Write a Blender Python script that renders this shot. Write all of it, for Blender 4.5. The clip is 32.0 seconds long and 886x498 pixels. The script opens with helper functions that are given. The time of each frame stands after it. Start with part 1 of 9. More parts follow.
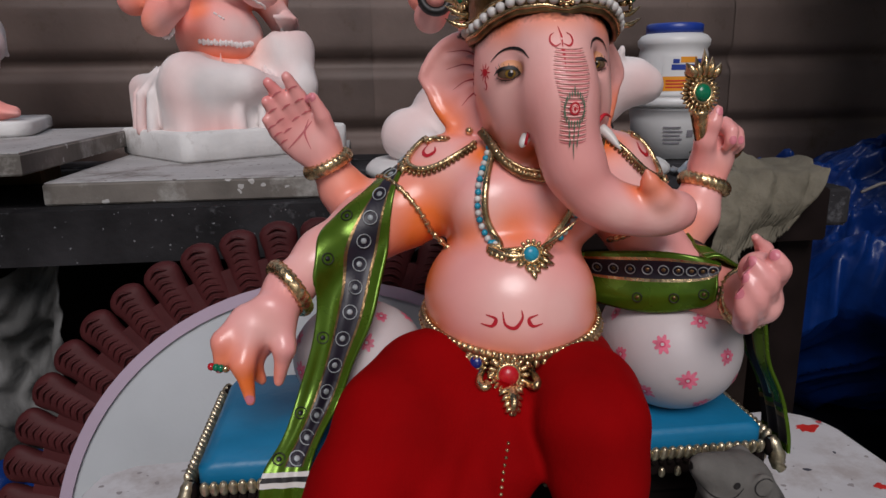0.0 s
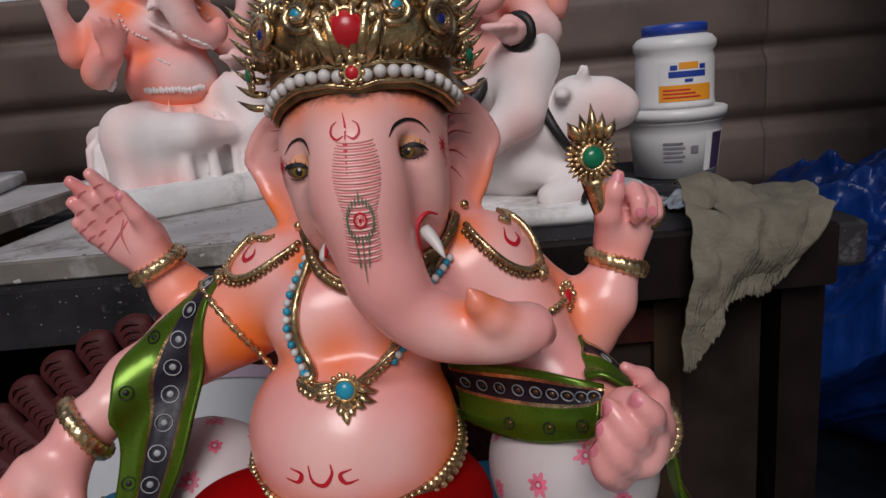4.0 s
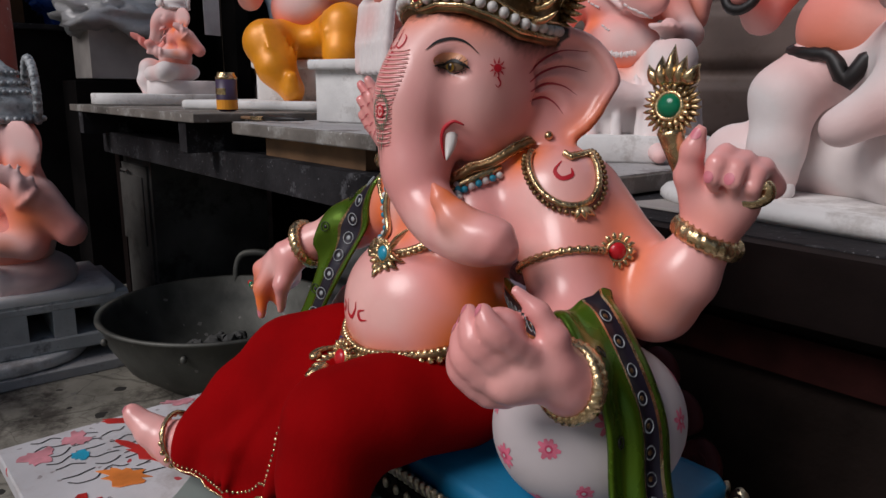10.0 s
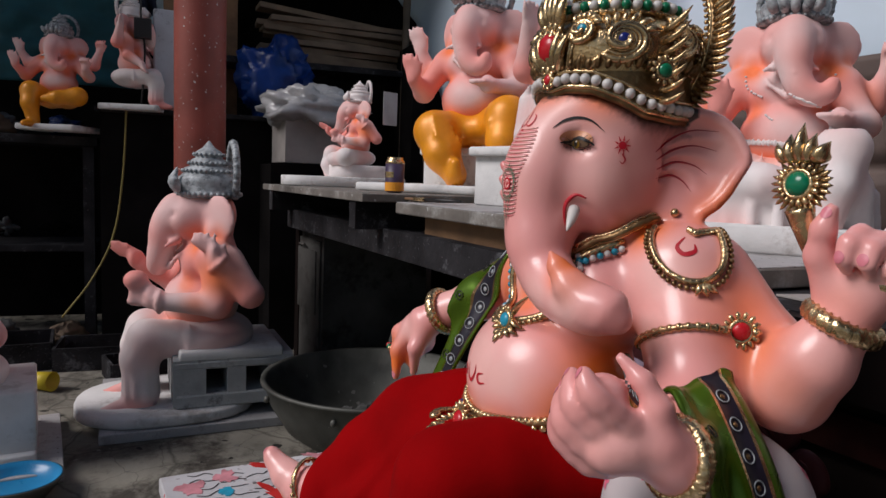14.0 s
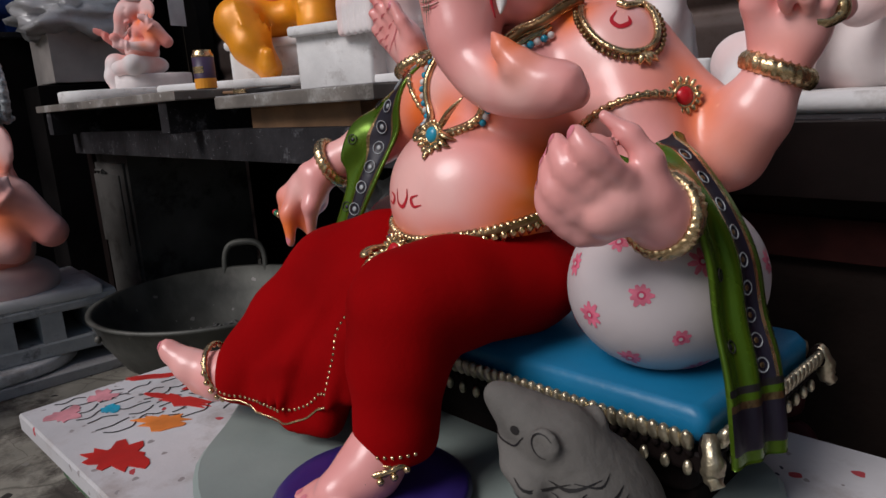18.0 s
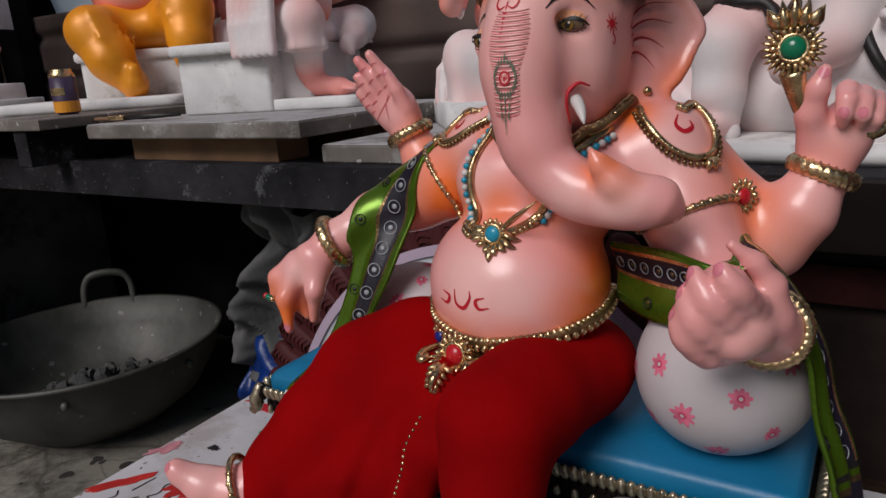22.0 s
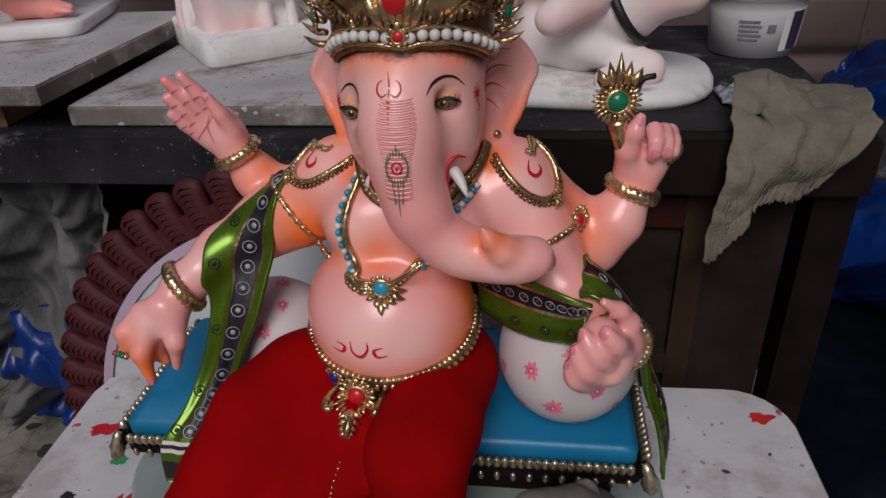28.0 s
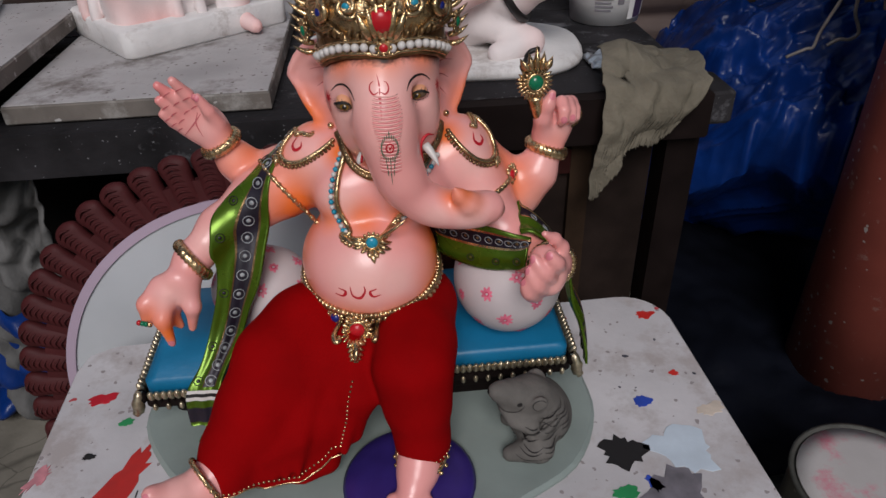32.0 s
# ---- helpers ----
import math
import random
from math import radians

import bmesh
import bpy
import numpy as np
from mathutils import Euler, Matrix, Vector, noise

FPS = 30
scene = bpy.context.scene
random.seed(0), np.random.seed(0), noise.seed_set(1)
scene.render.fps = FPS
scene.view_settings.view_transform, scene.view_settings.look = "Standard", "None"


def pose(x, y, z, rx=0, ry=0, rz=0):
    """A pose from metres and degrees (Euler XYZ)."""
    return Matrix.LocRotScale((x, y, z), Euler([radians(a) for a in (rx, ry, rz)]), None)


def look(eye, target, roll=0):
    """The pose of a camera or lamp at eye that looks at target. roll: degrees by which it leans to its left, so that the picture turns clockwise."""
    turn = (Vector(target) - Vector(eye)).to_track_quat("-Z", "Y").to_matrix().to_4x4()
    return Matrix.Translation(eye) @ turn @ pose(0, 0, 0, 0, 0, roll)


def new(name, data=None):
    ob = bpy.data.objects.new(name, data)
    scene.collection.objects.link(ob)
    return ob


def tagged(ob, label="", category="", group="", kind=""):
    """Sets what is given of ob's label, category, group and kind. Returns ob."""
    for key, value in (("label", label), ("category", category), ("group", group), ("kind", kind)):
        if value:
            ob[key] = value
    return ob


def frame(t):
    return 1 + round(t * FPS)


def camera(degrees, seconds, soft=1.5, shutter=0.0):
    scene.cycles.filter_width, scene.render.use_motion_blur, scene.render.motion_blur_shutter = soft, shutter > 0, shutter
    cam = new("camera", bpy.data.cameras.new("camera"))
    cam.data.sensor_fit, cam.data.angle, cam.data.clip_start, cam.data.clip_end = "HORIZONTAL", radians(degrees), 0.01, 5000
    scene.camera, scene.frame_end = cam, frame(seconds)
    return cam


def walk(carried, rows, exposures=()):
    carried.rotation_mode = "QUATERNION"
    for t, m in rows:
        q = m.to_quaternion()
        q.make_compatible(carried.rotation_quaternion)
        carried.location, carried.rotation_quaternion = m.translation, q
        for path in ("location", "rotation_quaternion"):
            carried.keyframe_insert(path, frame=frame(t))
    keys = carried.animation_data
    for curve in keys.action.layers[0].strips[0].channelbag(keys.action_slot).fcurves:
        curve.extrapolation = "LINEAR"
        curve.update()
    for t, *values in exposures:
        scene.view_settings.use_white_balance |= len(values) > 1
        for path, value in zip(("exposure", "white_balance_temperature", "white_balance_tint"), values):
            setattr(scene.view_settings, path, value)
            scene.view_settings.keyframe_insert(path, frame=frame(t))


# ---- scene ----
cam = camera(65.1, 32.0)
METRES, EYE, TILT, LEAN, TURN = 2.4, 0.96, -13.75, 0.75, 0.0
ROWS = [
    (0.0, 0.0, 0.0, 0.0, 0.0, 0.0, 0.0),
    (0.5, 0.0024, 0.0176, 0.0082, -1.64, 1.27, 1.19),
    (1.0, 0.0085, 0.0317, 0.0162, -3.45, 2.26, 2.0),
    (1.5, 0.0164, 0.0412, 0.0215, -4.48, 2.0, 2.46),
    (2.0, 0.0269, 0.0468, 0.0266, -4.1, 1.25, 2.91),
    (2.5, 0.0394, 0.0532, 0.0328, -4.34, 1.12, 3.72),
    (4.5, 0.128, 0.0687, 0.0506, 11.53, -1.25, 1.59),
    (5.0, 0.1501, 0.0734, 0.05, 15.32, -0.96, 0.08),
    (5.5, 0.1625, 0.0753, 0.0498, 22.7, -1.44, -2.29),
    (6.0, 0.1759, 0.0851, 0.0501, 28.64, -2.33, -5.29),
    (6.5, 0.1908, 0.0977, 0.0482, 30.94, -4.15, -6.36),
    (7.0, 0.2037, 0.1011, 0.0478, 37.07, -3.7, -8.23),
    (7.5, 0.2146, 0.1032, 0.0466, 40.65, -3.9, -9.91),
    (8.0, 0.2291, 0.1106, 0.0451, 43.79, -4.72, -10.74),
    (8.5, 0.241, 0.1162, 0.0451, 47.5, -5.43, -10.93),
    (9.0, 0.2556, 0.1224, 0.0439, 51.91, -5.84, -12.57),
    (9.5, 0.2766, 0.1326, 0.0382, 54.87, -6.62, -13.65),
    (10.0, 0.2937, 0.1409, 0.0336, 55.52, -5.56, -12.51),
    (10.5, 0.307, 0.1467, 0.0235, 58.14, -4.55, -12.23),
    (11.0, 0.3159, 0.1516, 0.0226, 60.25, -2.2, -11.4),
    (11.5, 0.3188, 0.1535, 0.0264, 61.86, 0.77, -11.53),
    (12.0, 0.3156, 0.1554, 0.0319, 62.98, 1.54, -11.64),
    (12.5, 0.3106, 0.1548, 0.038, 64.23, 1.74, -11.65),
    (13.0, 0.3047, 0.1522, 0.045, 65.78, 2.91, -12.66),
    (13.5, 0.3048, 0.1481, 0.0495, 67.25, 1.78, -13.83),
    (14.0, 0.3141, 0.1508, 0.0292, 69.45, -1.57, -15.32),
    (14.5, 0.3242, 0.1616, 0.0159, 69.45, -1.98, -14.43),
    (15.0, 0.3315, 0.1669, 0.001, 70.12, -2.47, -14.31),
    (15.5, 0.3373, 0.1726, -0.0159, 71.17, -3.46, -13.45),
    (17.5, 0.3105, 0.1582, -0.0333, 58.33, -4.36, -8.57),
    (18.0, 0.2717, 0.1257, -0.0235, 52.74, -4.95, -7.71),
    (18.5, 0.2369, 0.0994, -0.0142, 48.8, -4.34, -9.98),
    (19.0, 0.2204, 0.0808, -0.0057, 44.99, -5.89, -10.34),
    (19.5, 0.2137, 0.0687, 0.0138, 40.46, -7.94, -8.87),
    (20.0, 0.2116, 0.0622, 0.0265, 40.59, -7.86, -7.37),
    (20.5, 0.2121, 0.0613, 0.0157, 39.57, -4.74, -7.2),
    (21.0, 0.2083, 0.0567, 0.0094, 38.77, -5.26, -5.57),
    (21.5, 0.1975, 0.0607, 0.0066, 39.24, -4.96, -5.87),
    (22.0, 0.1938, 0.0641, 0.012, 38.55, -4.53, -5.47),
    (22.5, 0.1937, 0.0639, 0.0228, 38.78, -4.49, -5.88),
    (23.0, 0.1928, 0.0662, 0.0365, 39.44, -5.54, -6.97),
    (23.5, 0.1865, 0.0712, 0.0436, 38.0, -9.11, -7.1),
    (24.0, 0.1767, 0.0724, 0.0556, 36.9, -12.98, -7.65),
    (24.5, 0.1705, 0.0688, 0.0688, 36.42, -14.34, -8.01),
    (26.5, 0.1448, 0.0385, 0.112, 27.92, -18.65, -6.45),
    (27.0, 0.1406, 0.0317, 0.1146, 24.21, -18.03, -5.15),
    (27.5, 0.137, 0.032, 0.1078, 18.59, -18.59, -3.68),
    (28.0, 0.129, 0.0292, 0.1011, 14.17, -16.85, -1.52),
    (28.5, 0.1151, 0.0165, 0.0959, 11.48, -15.65, -0.88),
    (29.0, 0.1022, 0.0081, 0.0921, 9.78, -16.01, -0.73),
    (29.5, 0.0951, 0.0022, 0.093, 6.73, -15.3, -0.07),
    (30.0, 0.0926, -0.0104, 0.096, 3.23, -16.64, 1.15),
    (30.5, 0.089, -0.0251, 0.104, 2.48, -17.45, 1.86),
    (31.0, 0.0873, -0.0378, 0.1118, 1.44, -17.46, 1.48),
    (31.5, 0.0886, -0.0503, 0.1203, 1.15, -19.01, 1.41),
    (32.0, 0.0873, -0.0607, 0.125, 1.62, -20.19, 0.47),
]
EXPOSURES = [(0.0, -0.20), (2.5, -0.28), (6.0, -0.28), (9.0, -0.20), (11.0, -0.06), (13.0, 0.08), (15.5, 0.02), (18.0, -0.08), (20.0, -0.20), (24.5, -0.24), (28.0, -0.28), (32.0, -0.16)]
walk(cam, [(t, pose(0, 0, EYE, TILT, LEAN, TURN) @ pose(METRES * x, METRES * y, METRES * z, 90 + pitch, roll, yaw)) for t, x, y, z, yaw, pitch, roll in ROWS], EXPOSURES)

# ---- light ----
world = bpy.data.worlds.new("sky")
scene.world = world
world.use_nodes = True
_n, _l = world.node_tree.nodes, world.node_tree.links
_sky = _n.new("ShaderNodeTexSky")
_sky.sky_type, _sky.sun_disc = "NISHITA", False
_sky.sun_elevation, _sky.sun_rotation = radians(42), radians(178)
_bg = _n["Background"]
_bg.inputs["Strength"].default_value = 0.044
_l.new(_sky.outputs["Color"], _bg.inputs["Color"])
sun = new("sun", bpy.data.lights.new("sun", "SUN"))
sun.data.energy, sun.data.angle, sun.data.color = 2.3, radians(28), (1.0, 0.945, 0.95)
sun.matrix_world = look((0.15, -3.4, 4.4), (0, 0.7, 0.7))


# ---- materials ----
def mat(name, color, rough=0.6, metal=0.0, vary=0.15, scale=8.0, bump=0.15, fine=90.0, spec=0.5, dirt=None, dirt_amount=0.0, dirt_scale=3.0, coat=0.0):
    """A painted or plain surface: two scales of colour change, fine relief, and patches of dirt."""
    m = bpy.data.materials.new(name)
    m.use_nodes = True
    n, l = m.node_tree.nodes, m.node_tree.links
    b = n["Principled BSDF"]
    co = n.new("ShaderNodeTexCoord")
    big = n.new("ShaderNodeTexNoise")
    big.inputs["Scale"].default_value, big.inputs["Detail"].default_value = scale, 6
    l.new(co.outputs["Object"], big.inputs["Vector"])
    ramp = n.new("ShaderNodeMapRange")
    ramp.inputs["From Min"].default_value, ramp.inputs["From Max"].default_value = 0.3, 0.7
    ramp.inputs["To Min"].default_value, ramp.inputs["To Max"].default_value = 1 - vary, 1 + vary
    l.new(big.outputs["Fac"], ramp.inputs["Value"])
    mul = n.new("ShaderNodeVectorMath")
    mul.operation = "SCALE"
    mul.inputs[0].default_value = color[:3]
    l.new(ramp.outputs["Result"], mul.inputs["Scale"])
    out = mul.outputs["Vector"]
    if dirt:
        dn = n.new("ShaderNodeTexNoise")
        dn.inputs["Scale"].default_value, dn.inputs["Detail"].default_value = dirt_scale, 8
        dn.inputs["Roughness"].default_value = 0.7
        l.new(co.outputs["Object"], dn.inputs["Vector"])
        dr = n.new("ShaderNodeMapRange")
        dr.inputs["From Min"].default_value, dr.inputs["From Max"].default_value = 0.62 - 0.3 * dirt_amount, 0.72 - 0.2 * dirt_amount
        l.new(dn.outputs["Fac"], dr.inputs["Value"])
        mx = n.new("ShaderNodeMix")
        mx.data_type = "RGBA"
        l.new(dr.outputs["Result"], mx.inputs["Factor"])
        l.new(out, mx.inputs["A"])
        mx.inputs["B"].default_value = (*dirt[:3], 1)
        out = mx.outputs["Result"]
    l.new(out, b.inputs["Base Color"])
    b.inputs["Metallic"].default_value = metal
    b.inputs["Specular IOR Level"].default_value = spec
    b.inputs["Coat Weight"].default_value = coat
    rr = n.new("ShaderNodeMapRange")
    rr.inputs["To Min"].default_value, rr.inputs["To Max"].default_value = max(0.02, rough - 0.1), min(1, rough + 0.1)
    l.new(big.outputs["Fac"], rr.inputs["Value"])
    l.new(rr.outputs["Result"], b.inputs["Roughness"])
    if bump:
        fn = n.new("ShaderNodeTexNoise")
        fn.inputs["Scale"].default_value, fn.inputs["Detail"].default_value = fine, 4
        l.new(co.outputs["Object"], fn.inputs["Vector"])
        bp = n.new("ShaderNodeBump")
        bp.inputs["Strength"].default_value, bp.inputs["Distance"].default_value = bump, 0.004
        l.new(fn.outputs["Fac"], bp.inputs["Height"])
        l.new(bp.outputs["Normal"], b.inputs["Normal"])
    return m


def idol_paint(name, base, tints, rough=0.38, spec=0.5, bump=0.04):
    """Airbrushed statue paint: the base colour, with sprayed tints laid on by the named attributes."""
    m = mat(name, base, rough, 0, 0.05, 14, bump, 160, spec)
    n, l = m.node_tree.nodes, m.node_tree.links
    b = n["Principled BSDF"]
    out = b.inputs["Base Color"].links[0].from_socket
    for attr, color in tints:
        a = n.new("ShaderNodeAttribute")
        a.attribute_name = attr
        mx = n.new("ShaderNodeMix")
        mx.data_type = "RGBA"
        l.new(a.outputs["Fac"], mx.inputs["Factor"])
        l.new(out, mx.inputs["A"])
        mx.inputs["B"].default_value = (*color, 1)
        out = mx.outputs["Result"]
    l.new(out, b.inputs["Base Color"])
    return m


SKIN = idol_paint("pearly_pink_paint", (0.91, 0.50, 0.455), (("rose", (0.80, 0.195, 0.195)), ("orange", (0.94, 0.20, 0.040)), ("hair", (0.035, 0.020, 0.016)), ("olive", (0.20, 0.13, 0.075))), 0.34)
SKIN.node_tree.nodes["Principled BSDF"].inputs["Coat Weight"].default_value = 0.35
SKIN.node_tree.nodes["Principled BSDF"].inputs["Coat Roughness"].default_value = 0.22
PLASTER = idol_paint("sprayed_plaster", (0.78, 0.72, 0.71), (("rose", (0.86, 0.33, 0.29)), ("orange", (0.92, 0.20, 0.05))), 0.6, 0.3, 0.1)
RED_CLOTH = mat("red_dhoti_paint", (0.27, 0.0015, 0.0025), 0.85, 0, 0.16, 10, 0.10, 200, 0.04)
GOLD = mat("antique_gold_paint", (0.60, 0.43, 0.235), 0.25, 0.92, 0.45, 60, 0.25, 220)
GOLD_DARK = mat("dark_gold_paint", (0.24, 0.15, 0.07), 0.34, 0.82, 0.5, 60, 0.3, 220)
GREEN_CLOTH = mat("metallic_green_paint", (0.085, 0.16, 0.010), 0.27, 0.55, 0.2, 20, 0.05, 150)
NAVY = mat("navy_band_paint", (0.010, 0.007, 0.016), 0.45, 0, 0.3, 40)
PEARL = mat("white_bead_paint", (0.62, 0.60, 0.58), 0.4, 0, 0.15, 60, 0.1)
TURQ = mat("turquoise_bead", (0.02, 0.28, 0.42), 0.25, 0, 0.2, 60, 0.05)
RUBY = mat("red_gem", (0.50, 0.012, 0.02), 0.25, 0, 0.15, 60, 0.05)
EMERALD = mat("green_gem", (0.005, 0.16, 0.075), 0.2, 0, 0.15, 60, 0.03)
SAPPHIRE = mat("blue_gem", (0.012, 0.02, 0.16), 0.2, 0, 0.15, 60, 0.03)
PAINT_RED = mat("red_paint_mark", (0.50, 0.008, 0.022), 0.5, 0, 0.1, 60, 0.0)
PAINT_GROOVE = mat("pink_groove_paint", (0.60, 0.15, 0.165), 0.5, 0, 0.1, 60, 0.0)
EAR_LINE = mat("dark_rose_line", (0.42, 0.025, 0.04), 0.5, 0, 0.1, 60, 0.0)
PAINT_GREEN = mat("green_paint_mark", (0.10, 0.16, 0.10), 0.5, 0, 0.1, 60, 0.0)
BLACK = mat("black_paint_mark", (0.012, 0.010, 0.010), 0.5, 0, 0.1, 60, 0.0)
BROW = mat("brown_lash_paint", (0.07, 0.04, 0.03), 0.5, 0, 0.1, 60, 0.0)
EYE_WHITE = mat("eye_shade_paint", (0.16, 0.10, 0.06), 0.3, 0, 0.1, 60, 0.0)
IRIS = mat("amber_iris_paint", (0.22, 0.125, 0.02), 0.2, 0, 0.2, 200, 0.0)
LID = mat("eyelid_shadow_paint", (0.78, 0.36, 0.20), 0.4, 0, 0.1, 60, 0.0)
NAIL = mat("rose_nail_paint", (0.72, 0.22, 0.27), 0.35, 0, 0.1, 60, 0.0)
IVORY = mat("ivory_tusk_paint", (0.66, 0.63, 0.60), 0.35, 0, 0.06, 30, 0.0)
WHITE_PLASTER = mat("white_plaster", (0.70, 0.69, 0.68), 0.75, 0, 0.10, 9, 0.25, 70, 0.3, (0.45, 0.42, 0.40), 0.25, 6)
CUSHION_WHITE = mat("white_cushion_paint", (0.58, 0.52, 0.525), 0.5, 0, 0.06, 14, 0.05)
PAINT_ROSE = mat("rose_ring_paint", (0.62, 0.05, 0.13), 0.5, 0, 0.2, 80, 0.0)
PINK_MARK = mat("pink_flower_paint", (0.74, 0.17, 0.26), 0.5, 0, 0.25, 80, 0.0)
BLUE_SEAT = mat("sky_blue_seat_paint", (0.006, 0.15, 0.30), 0.42, 0, 0.15, 14, 0.2, 60)
GILT = mat("worn_silver_gilt", (0.50, 0.43, 0.30), 0.32, 0.85, 0.45, 80, 0.3, 220)
DARK_WOOD = mat("dark_brown_paint", (0.010, 0.0065, 0.006), 0.6, 0, 0.3, 12, 0.1, 90, 0.08)
SAGE = mat("grey_green_base_paint", (0.25, 0.30, 0.28), 0.55, 0, 0.12, 9, 0.12, 60)
VIOLET = mat("violet_disc_paint", (0.035, 0.02, 0.16), 0.35, 0, 0.2, 20, 0.05)
CLAY = mat("grey_clay", (0.13, 0.122, 0.112), 0.8, 0, 0.18, 25, 0.4, 90, 0.2)
TABLE_WHITE = mat("splattered_white_top", (0.55, 0.535, 0.545), 0.6, 0, 0.14, 6, 0.15, 80, 0.25, (0.42, 0.38, 0.37), 0.35, 7)
WOOD_GREY = mat("weathered_grey_wood", (0.17, 0.152, 0.135), 0.75, 0, 0.35, 7, 0.5, 50, 0.3, (0.33, 0.32, 0.30), 0.35, 8)
WOOD_DARK = mat("grimy_dark_wood", (0.022, 0.021, 0.023), 0.75, 0, 0.6, 7, 0.6, 50, 0.12, (0.13, 0.13, 0.14), 0.14, 9)
WOOD_TAN = mat("raw_tan_wood", (0.22, 0.12, 0.06), 0.7, 0, 0.3, 9, 0.3, 50)
PLY_WHITE = mat("dusty_white_board", (0.42, 0.41, 0.41), 0.75, 0, 0.22, 5, 0.3, 60, 0.3, (0.18, 0.16, 0.15), 0.4, 5)
TIN = mat("corrugated_tin", (0.115, 0.084, 0.073), 0.6, 0.15, 0.35, 3, 0.3, 30, 0.4, (0.07, 0.045, 0.03), 0.2, 5)
STEEL_PAINT = mat("cabinet_grey_paint", (0.075, 0.072, 0.068), 0.6, 0.1, 0.4, 4, 0.2, 40, 0.15, (0.03, 0.028, 0.025), 0.35, 6)
FLOOR = mat("dusty_cement_floor", (0.23, 0.215, 0.18), 0.9, 0, 0.4, 3.5, 0.5, 40, 0.1, (0.08, 0.07, 0.06), 0.4, 4)
PILLAR = mat("red_oxide_paint", (0.24, 0.055, 0.04), 0.5, 0, 0.2, 5, 0.15, 50, 0.4, (0.34, 0.22, 0.19), 0.04, 26)
TARP_BLUE = mat("blue_tarpaulin", (0.003, 0.026, 0.150), 0.34, 0, 0.4, 7, 0.7, 34, 0.35)
TARP_PALE = mat("pale_blue_sheet", (0.80, 0.91, 0.99), 0.5, 0, 0.12, 2, 0.1, 20)
SACK = mat("grey_sack", (0.11, 0.11, 0.108), 0.8, 0, 0.3, 6, 0.5, 70, 0.1)
JUTE = mat("khaki_cloth", (0.165, 0.148, 0.112), 0.95, 0, 0.22, 9, 0.6, 130, 0.2)
IRON = mat("iron_basin", (0.095, 0.096, 0.086), 0.55, 0.4, 0.35, 9, 0.3, 60, 0.3, (0.12, 0.115, 0.105), 0.3, 8)
RUBBLE = mat("clay_lumps", (0.055, 0.055, 0.053), 0.9, 0, 0.4, 20, 0.4)
MAROON = mat("maroon_scallop_paint", (0.060, 0.012, 0.013), 0.6, 0, 0.25, 12, 0.25, 60, 0.2)
DISC_WHITE = mat("white_disc_paint", (0.46, 0.485, 0.51), 0.6, 0, 0.08, 4, 0.08)
DISC_LILAC = mat("lilac_edge_paint", (0.42, 0.33, 0.42), 0.5, 0, 0.08, 4, 0.08)
PLASTIC_WHITE = mat("white_plastic", (0.66, 0.66, 0.66), 0.4, 0, 0.06, 6, 0.03)
PLASTIC_BLUE = mat("blue_plastic_cap", (0.015, 0.045, 0.28), 0.35, 0, 0.1, 9, 0.03)
LABEL_ORANGE = mat("orange_label", (0.75, 0.30, 0.02), 0.45, 0, 0.08, 9, 0.0)
LABEL_WHITE = mat("white_label", (0.70, 0.70, 0.70), 0.45, 0, 0.05, 9, 0.0)
LABEL_DARK = mat("dark_label", (0.05, 0.03, 0.07), 0.45, 0, 0.1, 9, 0.0)
ORANGE_CLOTH = mat("marigold_paint", (0.80, 0.30, 0.012), 0.4, 0.1, 0.15, 10, 0.05)
SILVER = mat("silver_grey_paint", (0.36, 0.385, 0.40), 0.55, 0.15, 0.4, 40, 0.4, 90, 0.4, (0.10, 0.11, 0.12), 0.35, 30)
# near-black: deep shade put into colour, also the black cabinet and rubbish
DARK = mat("shade_and_black", (0.008, 0.007, 0.007), 0.9, 0, 0.5, 4, 0.3, 90, 0.05)
BAMBOO = mat("bamboo_pole", (0.10, 0.075, 0.05), 0.6, 0, 0.3, 9, 0.2)
CARD = mat("brown_boards", (0.17, 0.12, 0.08), 0.8, 0, 0.35, 6, 0.3)
BOWL_BLUE = mat("blue_enamel", (0.02, 0.22, 0.45), 0.3, 0, 0.1, 9, 0.05)
CARD_GREY = mat("grey_cardboard", (0.36, 0.33, 0.31), 0.85, 0, 0.15, 9, 0.1)
GREEN_PAINT = mat("flaking_green_paint", (0.05, 0.11, 0.05), 0.6, 0, 0.3, 12, 0.3, 60, 0.4, (0.30, 0.28, 0.26), 0.3, 12)
RED_PAINT = mat("red_paint", (0.50, 0.02, 0.015), 0.5, 0, 0.2, 20, 0.1)
ORANGE_PAINT = mat("orange_paint", (0.75, 0.22, 0.04), 0.5, 0, 0.3, 20, 0.1)
YELLOW = mat("yellow_plastic", (0.55, 0.42, 0.02), 0.5, 0, 0.1, 9, 0.0)
POLY = mat("clear_polythene", (0.40, 0.40, 0.41), 0.25, 0, 0.2, 8, 0.4, 20)


